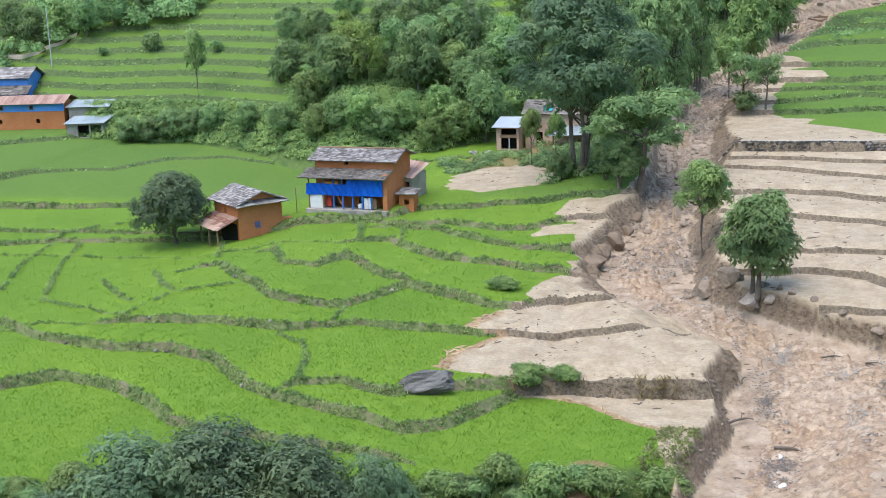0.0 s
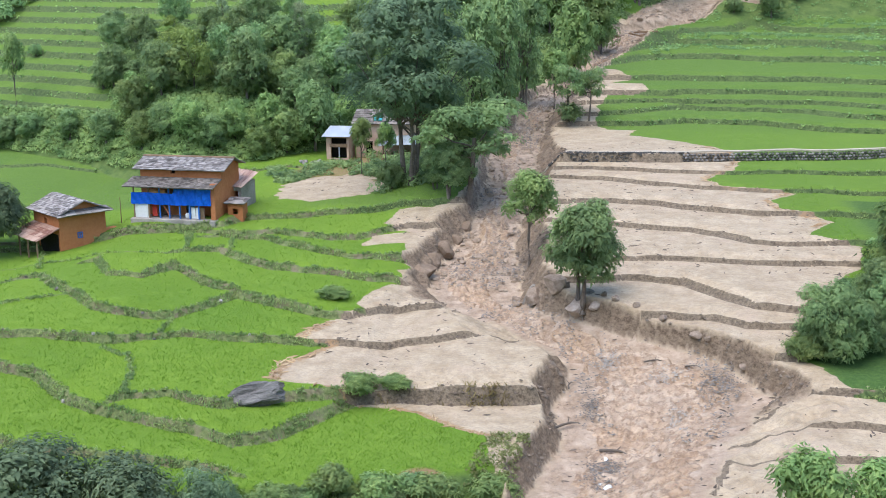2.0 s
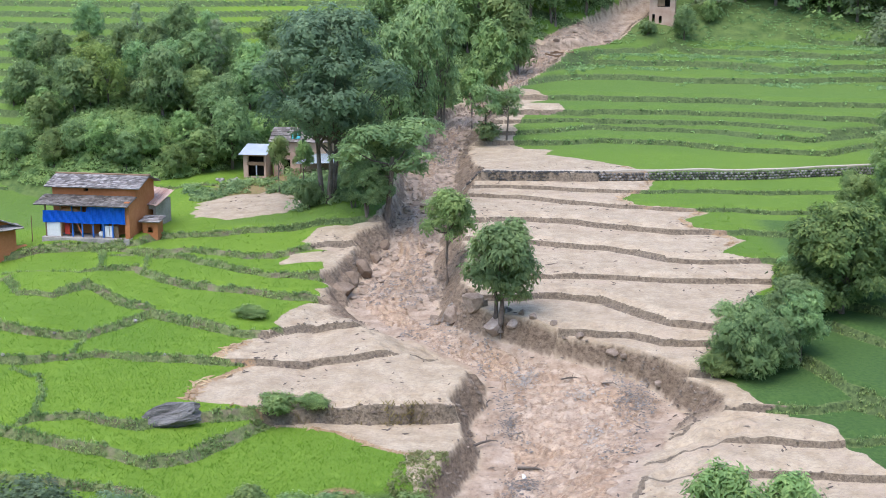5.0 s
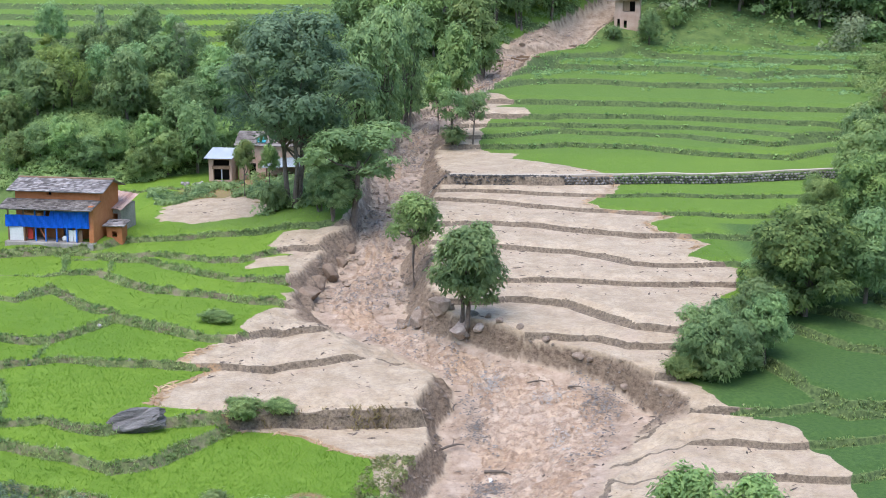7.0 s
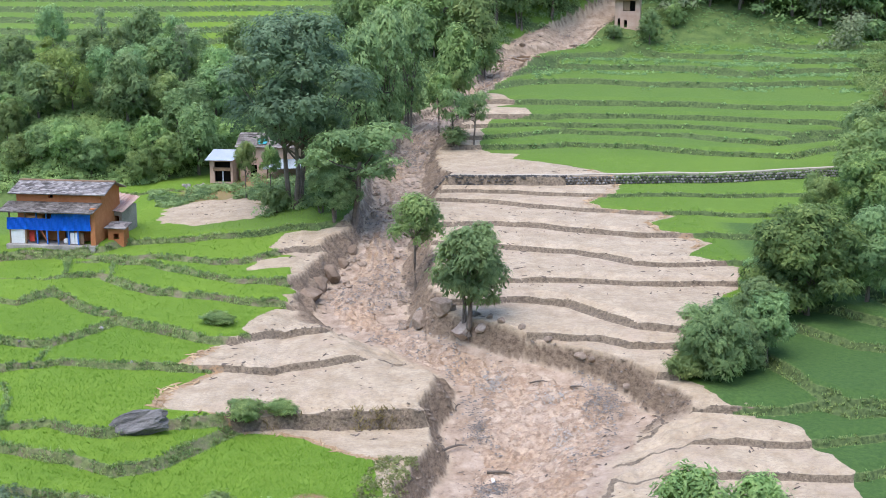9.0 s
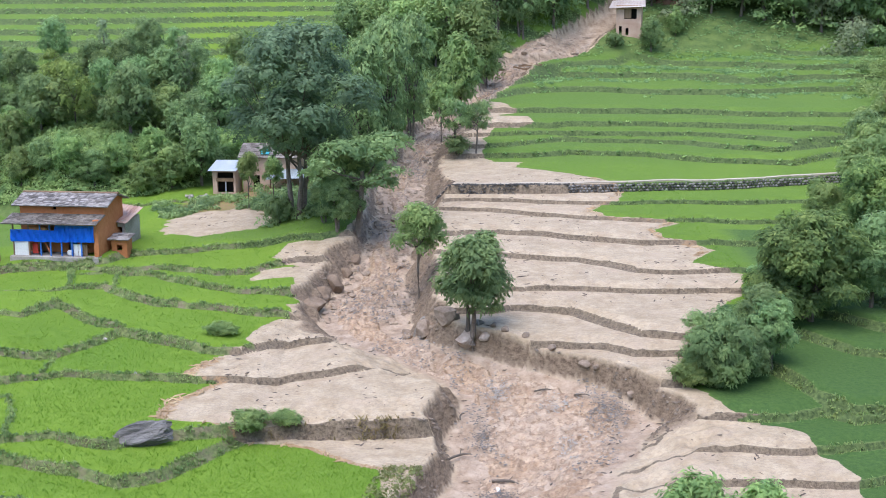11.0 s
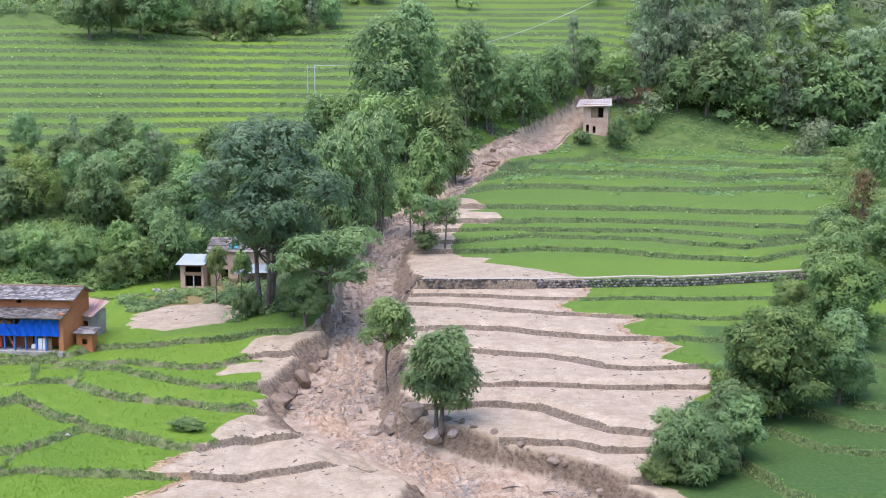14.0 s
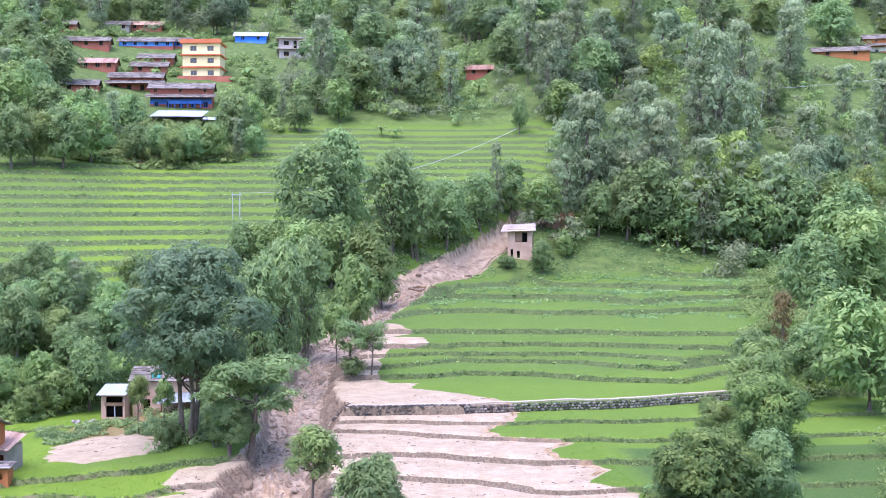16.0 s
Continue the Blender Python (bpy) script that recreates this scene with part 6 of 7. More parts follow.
def valley_houses():
    """The long clay house with a blue band, the house behind it and the shed beside them."""
    x0, y0 = -114.4, 158.0
    s = thing("long_house", pose(x0, y0, height(x0 + 9, y0), 0, 0, 8), "long orange clay house with blue band and rusty roof", "house")
    part("wall", shell(20.6, 4.5, 2.6, -2.0, 4.2, 0.4, ((3, 3.6, 0.9, 1.5), (10.6, 11.2, 0.9, 1.5), (16.3, 16.9, 0.9, 1.5))), CLAY, s)
    part("band", boxed(0.02, 20.58, -0.03, 0.2, 2.6, 3.75), BLUE_WASH, s, "blue painted band")
    for x in (3, 6.8, 11, 15.5):
        window(s, x, 2.85, 0.6, 0.65, WOOD, DARK, -0.04)
    part("roof", ribbed((-0.4, -0.8, 3.7), (21.0, -0.8, 3.7), (21.0, 2.25, 4.7), (-0.4, 2.25, 4.7), 0.5, 0.08), RUST, s, "rusty corrugated roof")
    part("roof", ribbed((21.0, 5.3, 3.7), (-0.4, 5.3, 3.7), (-0.4, 2.25, 4.7), (21.0, 2.25, 4.7), 0.5, 0.08), RUST, s)
    x1, y1 = -121.0, 170.0
    s = thing("blue_house", pose(x1, y1, height(x1 + 8, y1) - 0.6, 0, 0, 6), "blue-washed farmhouse with two-tiered slate roof", "house")
    part("wall", shell(15.2, 5, 6.4, -2, 7.6, 0.4, ((11.2, 12.0, 3.2, 4.0),)), BLUE_WASH, s)
    part("roof", slates((-0.5, -0.6, 6.3), (15.7, -0.6, 6.3), (15.7, 2.5, 7.8), (-0.5, 2.5, 7.8), 0.7, 31), SLATE, s)
    part("roof", slates((15.7, 5.6, 6.3), (-0.5, 5.6, 6.3), (-0.5, 2.5, 7.8), (15.7, 2.5, 7.8), 0.9, 32), SLATE, s)
    part("pent_roof", slates((-0.5, -2.2, 4.0), (15.9, -2.2, 4.0), (15.9, -0.02, 5.2), (-0.5, -0.02, 5.2), 0.7, 33), SLATE_DARK, s)
    part("sheet", boxed(11.6, 15.4, -2.1, -1.95, 2.2, 3.9), BLUE_WASH, s, "blue sheet")
    part("tin_awning", ribbed((8.0, -3.4, 1.2), (16.0, -3.4, 1.2), (16.0, -1.8, 2.0), (8.0, -1.8, 2.0), 0.4), TIN, s)
    x2, y2 = -91.4, 156.6
    s = thing("cow_shed", pose(x2, y2, height(x2 + 2, y2), 0, 0, 6), "open stone cow shed with a pale tin roof", "shed")
    part("wall", shell(5.4, 3.2, 2.0, -1.0, None, 0.3, ((1.6, 3.3, 0.1, 1.8), (3.5, 5.1, 0.1, 1.8))), STONE, s)
    part("inner_wall", boxed(0.3, 5.1, 1.6, 1.7, 0, 1.9), DARK, s)
    part("roof", ribbed((-0.3, -0.6, 2.05), (5.8, -0.6, 2.15), (5.8, 3.6, 2.8), (-0.3, 3.6, 2.7), 0.4), OLD_TIN, s)
    s = thing("shed_roof", pose(x2 - 2.0, y2 + 4.5, height(x2, y2 + 5), 0, 0, 6), "low shed roofed with grey-blue sheets", "shed")
    part("wall", shell(6.0, 2.6, 1.6, -1.0, None, 0.3), STONE, s)
    part("roof", ribbed((-0.3, -0.5, 1.6), (6.3, -0.5, 1.6), (6.3, 3.0, 2.3), (-0.3, 3.0, 2.3), 0.4), OLD_TIN, s, "grey-blue sheet roof")


def far_hut():
    x0, y0 = 28.6, 212.0
    s = thing("far_hut", pose(x0, y0, height(x0 + 2, y0) - 0.2, 0, 0, -12), "tall stone hut with pale tin roof above the terraces", "house")
    part("wall", shell(4.2, 3.6, 5.2, -2.0, None, 0.4, ((0.5, 0.95, 0.3, 1.7), (1.6, 2.1, 0.2, 1.4), (1.3, 3.4, 2.9, 4.6))), BRICK, s)
    part("inner_wall", boxed(0.4, 3.8, 1.4, 1.5, 0, 5), DARK, s)
    part("loft_boards", boxed(1.3, 2.5, 0.12, 0.2, 3.0, 4.6), WOOD, s)
    part("roof", ribbed((-1.2, -0.9, 4.7), (4.9, -0.9, 4.9), (4.6, 3.9, 6.1), (-1.0, 3.9, 5.9), 0.5), HUT_TIN, s, "pale tin roof with rust")


def village_house(x, y, w, d, h, rz, wall, band, roof, label, tiers=1, rail=False, sink=0.3, openings=3):
    """A far village house: walls, painted band, windows, one or two roof tiers."""
    s = thing("village_house", pose(x, y, height(x, y) - sink, 0, 0, rz) @ Matrix.Translation((-w / 2, 0, 0)), label, "house", "hillside village")
    part("wall", shell(w, d, h, -3.5, h + 1.3, 0.4), wall, s)
    top = h if tiers == 1 else h * 0.52
    if band:
        part("band", boxed(0.05, w - 0.05, -0.06, 0.02, top * 0.42, top * 0.94), band, s)
    lay = (lambda *a: slates(*a, 0.9, int(abs(x * 7)))) if roof in (SLATE, SLATE_DARK) else (lambda *a: ribbed(*a, 0.6, 0.08))
    part("roof", lay((-0.6, -0.7, h - 0.15), (w + 0.6, -0.7, h - 0.15), (w + 0.6, d / 2, h + 1.4), (-0.6, d / 2, h + 1.4)), roof, s)
    part("roof", lay((w + 0.6, d + 0.7, h - 0.15), (-0.6, d + 0.7, h - 0.15), (-0.6, d / 2, h + 1.4), (w + 0.6, d / 2, h + 1.4)), roof, s)
    if tiers == 2:
        part("pent_roof", lay((-0.9, -2.0, top), (w + 0.9, -2.0, top), (w + 0.9, 0, top + 0.9), (-0.9, 0, top + 0.9)), SLATE_DARK, s)
    for k in range(openings):
        xx = w * (k + 0.5) / openings - 0.5
        window(s, xx, top * 0.12 if tiers == 2 else h * 0.5, 1.0, 1.3, band or WOOD, DARK, -0.08)
        if tiers == 2 and k % 2 == 0:
            window(s, xx, top + 1.2, 0.7, 0.7, WOOD, DARK, -0.04)
    if rail:
        part("balcony", boxed(w * 0.3, w * 0.82, -1.3, -1.15, top * 0.42, top * 0.72), BLUE_PAINT, s, "blue balcony rail")
        for k in range(6):
            xx = w * (0.3 + 0.104 * k)
            part("post", boxed(xx, xx + 0.16, -1.3, -1.14, 0, top), BLUE_PAINT, s)
    return s


def yellow_house():
    x, y = -33.4, 303.0
    w, d, st = 9.0, 8.0, 2.95
    s = thing("yellow_house", pose(x, y, height(x, y) - 0.3, 0, 0, -4) @ Matrix.Translation((-w / 2, 0, 0)), "yellow three-storey concrete house with orange ledges", "house")
    holes = tuple((xx, xx + 1.5, k * st + 0.9, k * st + 2.1) for k in range(3) for xx in (1.9, 6.0))
    part("wall", shell(w, d, 3 * st + 0.1, -3, None, 0.3, holes), YELLOW, s)
    part("inner_wall", boxed(0.3, w - 0.3, 2, 2.1, 0, 3 * st), DARK, s)
    for k in range(3):
        for xx in (1.9, 6.0):
            window(s, xx, k * st + 0.9, 1.5, 1.2, WOOD, GLASS, 0.12)
    for k in (1, 2, 3):
        part("ledge", boxed(-0.5, w + 0.4, -0.7, d + 0.3, k * st - 0.22, k * st + 0.12), ORANGE, s, "orange concrete ledge")
    part("parapet", boxed(-0.5, w + 0.4, -0.7, -0.55, 3 * st + 0.12, 3 * st + 0.75), ORANGE, s)
    part("terrace_wall", boxed(-1, w + 3.2, -1.6, -1.2, -1.5, 0.6), CLAY_RED, s, "low brick-red terrace wall")
    part("water_tank", tube(bmesh.new(), [(4.2, 4, 3 * st + 0.1), (4.2, 4, 3 * st + 1.3)], [0.7, 0.65], 10), TEAL_SHEET, s, "green water tank")


def grey_house():
    w, d, st = 8.6, 6, 2.8
    s = thing("grey_house", pose(*GREY_AT, height(*GREY_AT) - 0.3, 0, 0, 4) @ Matrix.Translation((-w / 2, 0, 0)), "bare concrete two-storey house with dark windows", "house")
    holes = tuple((xx, xx + 1.4, k * st + 0.9, k * st + 2.1) for k in range(2) for xx in (1.2, 5.6)) + ((3.8, 4.6, st + 0.2, st + 2.1),)
    part("wall", shell(w, d, 2 * st, -3, None, 0.3, holes), CONCRETE, s)
    part("inner_wall", boxed(0.3, w - 0.3, 2, 2.1, 0, 2 * st), DARK, s)
    for k in range(2):
        for xx in (1.2, 5.6):
            window(s, xx, k * st + 0.9, 1.4, 1.2, WOOD, DARK, 0.12)
    for k in (1, 2):
        part("ledge", boxed(-0.6, w + 0.6, -0.9, d + 0.3, k * st - 0.15, k * st + 0.08), CONCRETE, s)


GREY_AT = (-11.7, 328.3)
village_house(-34.9, 276.2, 13.4, 5.0, 4.5, -0, CLAY_RED, BLUE_PAINT, SLATE_DARK, "blue and red village house with balcony and slate roof", 2, True, openings=5)
village_house(-47.0, 290.6, 11.7, 5.0, 3.2, 1, CLAY_RED, None, SLATE_DARK, "long red village house with dark slate roof", 2, openings=4)
village_house(-46.2, 305.3, 8.3, 5.0, 2.3, 0, CLAY_RED, None, SLATE_DARK, "red clay village house with grey roof", openings=2)
village_house(-45.8, 313.8, 8.2, 5.0, 2.2, 0, CLAY_RED, None, SLATE_DARK, "dark-roofed village house behind its neighbour", openings=2)
village_house(-57.8, 302.1, 8.2, 5.0, 2.2, 1, CLAY_RED, None, RUST, "low red house with a bright rusty roof", openings=3)
village_house(-57.4, 278.3, 7.8, 5.0, 2.2, 2, CLAY_RED, None, SLATE_DARK, "small house half hidden by trees", openings=2)
village_house(-51.2, 333.9, 14.0, 5.0, 2.2, 0, CLAY_RED, BLUE_WASH, SLATE_DARK, "long village house with blue painted front", openings=5)
village_house(-43.1, 336.1, 6.2, 5.0, 2.2, -0, CLAY_RED, BLUE_PAINT, SLATE_DARK, "blue-fronted village house on the upper row", openings=3)
village_house(-64.9, 324.8, 11.2, 5.0, 2.3, 2, CLAY_RED, None, SLATE_DARK, "red clay house with a white door", openings=3)
village_house(-74.9, 340.2, 7.9, 5.0, 2.2, 2, CLAY_RED, None, SLATE_DARK, "old clay house at the edge of the wood", openings=2)
village_house(-61.7, 352.0, 6.2, 5.0, 2.2, 1, CONCRETE, None, SLATE_DARK, "grey-roofed house on the upper row", openings=2)
village_house(-54.6, 355.4, 9.0, 5.0, 2.2, 0, CLAY_RED, None, RUST, "house with a pale rusty roof", openings=3)
village_house(-24.6, 345.1, 8.4, 5.0, 2.2, -2, BLUE_WASH, BLUE_SHEET, TIN, "house hung with a blue sheet under a tin roof", openings=2)
village_house(34.8, 305.3, 7.7, 5.0, 2.2, -7, CLAY_RED, None, RUST, "low house with a rusty roof among trees", openings=2)
village_house(132.3, 319.0, 14.2, 5.0, 2.2, -15, CLAY, None, SLATE_DARK, "clay house with slate roof among the trees", openings=2)
village_house(147.8, 324.1, 13.1, 5.0, 4.5, -16, CLAY, WHITE, SLATE_DARK, "orange clay house with a white veranda front", 2, openings=2)
for build in (farm_house, tin_shed, hen_house, clay_barn, stone_hut, valley_houses, far_hut, yellow_house, grey_house):
    build()


# ---- rocks, walls, driftwood, poles and other small things ----
ROCK_DARK = plain("dark_boulder", (0.04, 0.036, 0.033), (0.25, 0.23, 0.21), 2.4, 0.8, 0.35, 0.9, 0.08, stretch=(0.5, 1.0, 3.0))
ROCK_PALE = plain("muddy_rock", (0.17, 0.12, 0.08), (0.4, 0.31, 0.225), 1.4, 0.85, 0.3, 0.8, 0.06)
CLOD = plain("torn_earth", (0.08, 0.06, 0.044), (0.23, 0.18, 0.135), 1.8, 0.9, 0.2, 0.7, 0.05)
PEBBLE = plain("gravel", (0.13, 0.115, 0.1), (0.33, 0.3, 0.26), 2.5, 0.85, 0.3, 0.5, 0.03, own=0.2)
TWIG = plain("wet_wood", (0.06, 0.045, 0.033), (0.17, 0.13, 0.1), 3, 0.8, 0.3, 0.4, 0.01)
PATH = plain("path_cement", (0.32, 0.27, 0.2), (0.46, 0.39, 0.3), 1.2, 0.9, 0.25, 0.3, 0.02)


MUD_STREAKED = plain("mud_streaked_stone", (0.19, 0.13, 0.09), (0.45, 0.38, 0.31), 1.6, 0.8, 0.3, 0.6, 0.04)
EARTH_ROCK = plain("earth_stained_rock", (0.14, 0.1, 0.07), (0.34, 0.265, 0.195), 1.6, 0.85, 0.3, 0.8, 0.06)
SLUMP = plain("slumped_earth", (0.13, 0.09, 0.06), (0.27, 0.2, 0.14), 1.8, 0.95, 0.15, 0.8, 0.06)


def rock_mesh(name, seed, sx, sy, sz, material, cuts=9, fine=3):
    """A boulder: a rounded block split by flat faces."""
    g = random.Random(seed)
    bm = bmesh.new()
    bmesh.ops.create_icosphere(bm, subdivisions=fine, radius=1.0)
    planes = [(Vector((g.gauss(0, 1), g.gauss(0, 1), g.gauss(0, 0.9))).normalized(), g.uniform(0.45, 0.8)) for _ in range(cuts + 3)]
    for v in bm.verts:
        for n, k in planes:
            over = v.co.dot(n) - k
            if over > 0:
                v.co -= n * over * 0.92
        v.co += v.co.normalized() * 0.09 * (noise.noise(v.co * 2.2 + Vector((seed, 0, 0))) + 0.6 * noise.noise(Vector((v.co.x * 3, v.co.y * 5, v.co.z * 9))))
        if sx > 2:
            v.co -= v.co.normalized() * 0.22 * max(0, 0.35 - abs(noise.noise(Vector((v.co.x * 1.3, v.co.y * 2, v.co.z * 3.2 + seed)))) * 2)
        v.co = Vector((v.co.x * sx, v.co.y * sy, v.co.z * sz))
    me = bpy.data.meshes.new(name)
    bm.to_mesh(me)
    bm.free()
    me.materials.append(material)
    return me


def rock(x, y, sx, sy, sz, material, label, seed, rz=0.0, sink=0.3, name="boulder", group="", tilt=0.0):
    ob = new(name, rock_mesh(name, seed, sx, sy, sz, material, 9, 4 if sx > 2 else 3 if sx > 0.9 else 2))
    ob.matrix_basis = pose(x, y, height(x, y) + sz * (1 - 2 * sink) * 0.8, 0, tilt, rz)
    return tagged(ob, label, "rock", group)


rock(-19.3, 73.0, 2.9, 1.2, 1.0, ROCK_DARK, "large dark slanting boulder in the rice paddy", 23, 8, 0.3, tilt=-11)
rock(1.4, 88.7, 1.3, 1.0, 1.1, MUD_STREAKED, "pale mud-streaked boulder under the stream bank tree", 4, 20, group="boulders at the stream bank")
rock(-0.2, 91.0, 1.15, 1.0, 0.95, EARTH_ROCK, "brown boulder wedged under the tree roots", 5, 60, group="boulders at the stream bank")
rock(-1.8, 92.9, 1.1, 0.9, 0.85, EARTH_ROCK, "muddy boulder beside the thin tree", 6, 100, group="boulders at the stream bank")
rock(2.7, 88.0, 0.6, 0.5, 0.4, MUD_STREAKED, "small muddy rock beside the pale boulder", 7, 10, group="boulders at the stream bank")
rock(-3.2, 93.6, 0.5, 0.4, 0.4, ROCK_PALE, "small muddy rock at the water's edge", 8, 30, group="boulders at the stream bank")
for k, (cx, cy, s) in enumerate(((-11.4, 100.4, 1.5), (-10.8, 103.2, 1.3), (-10.2, 106.6, 1.4), (-9.4, 110.2, 1.1), (-8.7, 112.8, 0.9))):
    rock(cx, cy, s, s * 0.8, s * 0.75, SLUMP, "slumped block of brown earth below the torn bank", 120 + k, 50.0 * k, 0.66, "earth_block", "earth blocks below the torn bank")
for k, (cx, cy, s) in enumerate(((4.2, 87.4, 0.5), (5.6, 86.6, 0.4), (-1.2, 92.3, 0.4), (0.6, 90.9, 0.5), (7.4, 85.2, 0.45), (9.6, 83.6, 0.5), (10.4, 83.0, 0.4), (3.4, 88.6, 0.4), (-3.3, 96.0, 0.6), (12.4, 80.4, 0.4))):
    rock(cx, cy, s, s * 0.8, s * 0.7, EARTH_ROCK, "earth-stained rock in the undercut bank", 130 + k, 70.0 * k, 0.25, "rock", "rocks in the undercut bank")
drift = random.Random(12)
for k in range(26):
    y = drift.uniform(104, 150)
    x = float(np.interp(y, RIVER_Y, RIVER_L)) + drift.uniform(0.5, 4.6)
    s = drift.uniform(0.3, 0.75)
    rock(x, y, s, s * 0.8, s * 0.55, ROCK_PALE, "muddy rock carried down the gully", 40 + k % 7, drift.uniform(0, 360), 0.25, "rock", "rocks in the gully")
for k in range(16):
    y = drift.uniform(150, 215)
    l, r = float(np.interp(y, RIVER_Y, RIVER_L)), float(np.interp(y, RIVER_Y, RIVER_R))
    s = drift.uniform(0.4, 1.0)
    rock(l + (r - l) * drift.uniform(0.05, 0.95), y, s, s * 0.8, s * 0.5, ROCK_PALE, "rock stranded in the upper gully", 50 + k % 5, drift.uniform(0, 360), 0.3, "rock", "rocks in the upper gully")
for k in range(14):
    x = drift.uniform(-50, -20)
    side, xs, ys, rise = BANKS[drift.choice((0, 1, 3, 4))]
    s = drift.uniform(0.15, 0.32)
    rock(x, float(np.interp(x, xs, ys)) + 0.1, s, s * 0.8, s * 0.7, PEBBLE, "pale stone in a terrace bank", 60 + k % 4, drift.uniform(0, 360), 0.2, "bank_stone", "stones in the terrace banks")


def chips(name, x, y, seed, material, size, label, lift=0.0, long=1.0):
    """Many small angular stones or splinters lying on the ground, joined."""
    rng = np.random.default_rng(seed)
    n = len(x)
    z = land(x, y)["z"] + lift
    c = np.stack([x, y, z], 1)
    a = rng.uniform(0, math.pi, n)
    u = np.stack([np.cos(a), np.sin(a), rng.normal(0, 0.15, n)], 1)
    v = np.stack([-np.sin(a), np.cos(a), rng.normal(0, 0.15, n)], 1)
    s = size * rng.uniform(0.4, 1.5, (n, 1))
    top = c + np.array([0, 0, 1]) * s * 0.45
    ring = [c + u * s * long, c + v * s * 0.7, c - u * s * long * rng.uniform(0.6, 1, (n, 1)), c - v * s * 0.7]
    tip_a, tip_b = top + u * s * 0.4 * long, top - u * s * 0.35 * long
    q = []
    for p0, p1, t0, t1 in ((0, 1, tip_a, tip_a), (1, 2, tip_a, tip_b), (2, 3, tip_b, tip_b), (3, 0, tip_b, tip_a)):
        q.append(np.stack([ring[p0], ring[p1], t1, t0 + 1e-4], 1))
    return tagged(new(name, quads(name, np.concatenate(q), material)), label, "stones", kind="stuff")


x, y = polar(71, 60000, -6, 12, 58, 215)
got = land(x, y)
bars = cloud(x / 3.5, y / 6, 72)
keep = (got["stream"] > 0.5) & (bars > 0.6)
chips("gravel_bars", x[keep], y[keep], 73, PEBBLE, 0.1, "grey gravel bars in the flood bed", 0.3)
keep = (got["stream"] > 0.3) & (y > 98) & (np.random.default_rng(3).random(len(x)) < 0.25)
chips("gully_stones", x[keep], y[keep], 75, ROCK_PALE, 0.26, "muddy stones in the gully", 0.05)
keep = (got["cliff"] > 0.4) & (cloud(x / 1.7, y / 1.7, 74) > 0.5)
chips("cliff_clods", x[keep], y[keep], 76, CLOD, 0.17, "clods and stones in the cut bank", 0.0)
# stones and hanging grass in the tall bank of the mud-covered terrace
x, y = polar(95, 26000, -14, 1, 73, 80)
got = land(x, y)
keep = (got["edge"] > 0.55) & (x > -13) & (got["stream"] < 0.1)
chips("bank_stones", x[keep][::8], y[keep][::8] - 0.03, 96, CLOD, 0.13, "grey stones set in the tall torn bank", 0.0)
pick = keep & (cloud(x / 1.1, y / 1.1, 97) > 0.56)
blades("hanging_grass", x[pick][::3], y[pick][::3], 98, LEAF_DRY, 0.3, "muddied grass hanging over the tall bank", 3, 0.15, 0.7)
# grey gravel heaps, white stones and driftwood left by the flood
for k, (cx, cy, rx, ry) in enumerate(((2.9, 69.6, 1.3, 3.0), (7.9, 74.6, 1.0, 2.6), (3.4, 83.6, 1.6, 1.6), (10.6, 79.4, 1.8, 1.8), (2.2, 77.9, 0.8, 2.4), (7.4, 80.6, 1.4, 1.2))):
    g = np.random.default_rng(300 + k)
    n = int(150 * rx * ry)
    chips("gravel_heap", cx + g.normal(0, 0.5, n) * rx, cy + g.normal(0, 0.5, n) * ry, 310 + k, PEBBLE, 0.075, "grey gravel heaped in the flood bed", 0.24)
WHITE_STONE = plain("white_stone", (0.5, 0.49, 0.47), (0.72, 0.71, 0.7), 2.0, 0.7, 0.3, 0.4, 0.02)
for k, (cx, cy, s) in enumerate(((3.0, 72.0, 0.34), (2.85, 72.5, 0.2), (2.99, 67.5, 0.4), (2.6, 68.3, 0.18), (3.5, 67.9, 0.16))):
    rock(cx, cy, s, s * 0.8, s * 0.6, WHITE_STONE, "white stone lying in the flood gravel", 65 + k, 40.0 * k, 0.0, "white_stone", "white stones in the flood bed")


def log(x, y, length, r, rz, label):
    ob = new("driftwood_log", bpy.data.meshes.new("driftwood_log"))
    bm = tube(bmesh.new(), [(-length / 2, 0, 0), (-length * 0.1, 0.12, 0.05), (length * 0.25, 0.05, 0.1), (length / 2, -0.1, 0.04)], [r, r * 0.95, r * 0.75, r * 0.4], 7)
    tube(bm, [(length * 0.1, 0.08, 0.06), (length * 0.25, 0.35, 0.3)], [r * 0.45, r * 0.2], 5)
    bmesh.ops.recalc_face_normals(bm, faces=bm.faces)
    bm.to_mesh(ob.data)
    bm.free()
    ob.data.materials.append(BARK)
    ob.matrix_basis = pose(x, y, height(x, y) + 0.28, 0, 0, rz)
    return tagged(ob, label, "log", "driftwood in the flood bed")


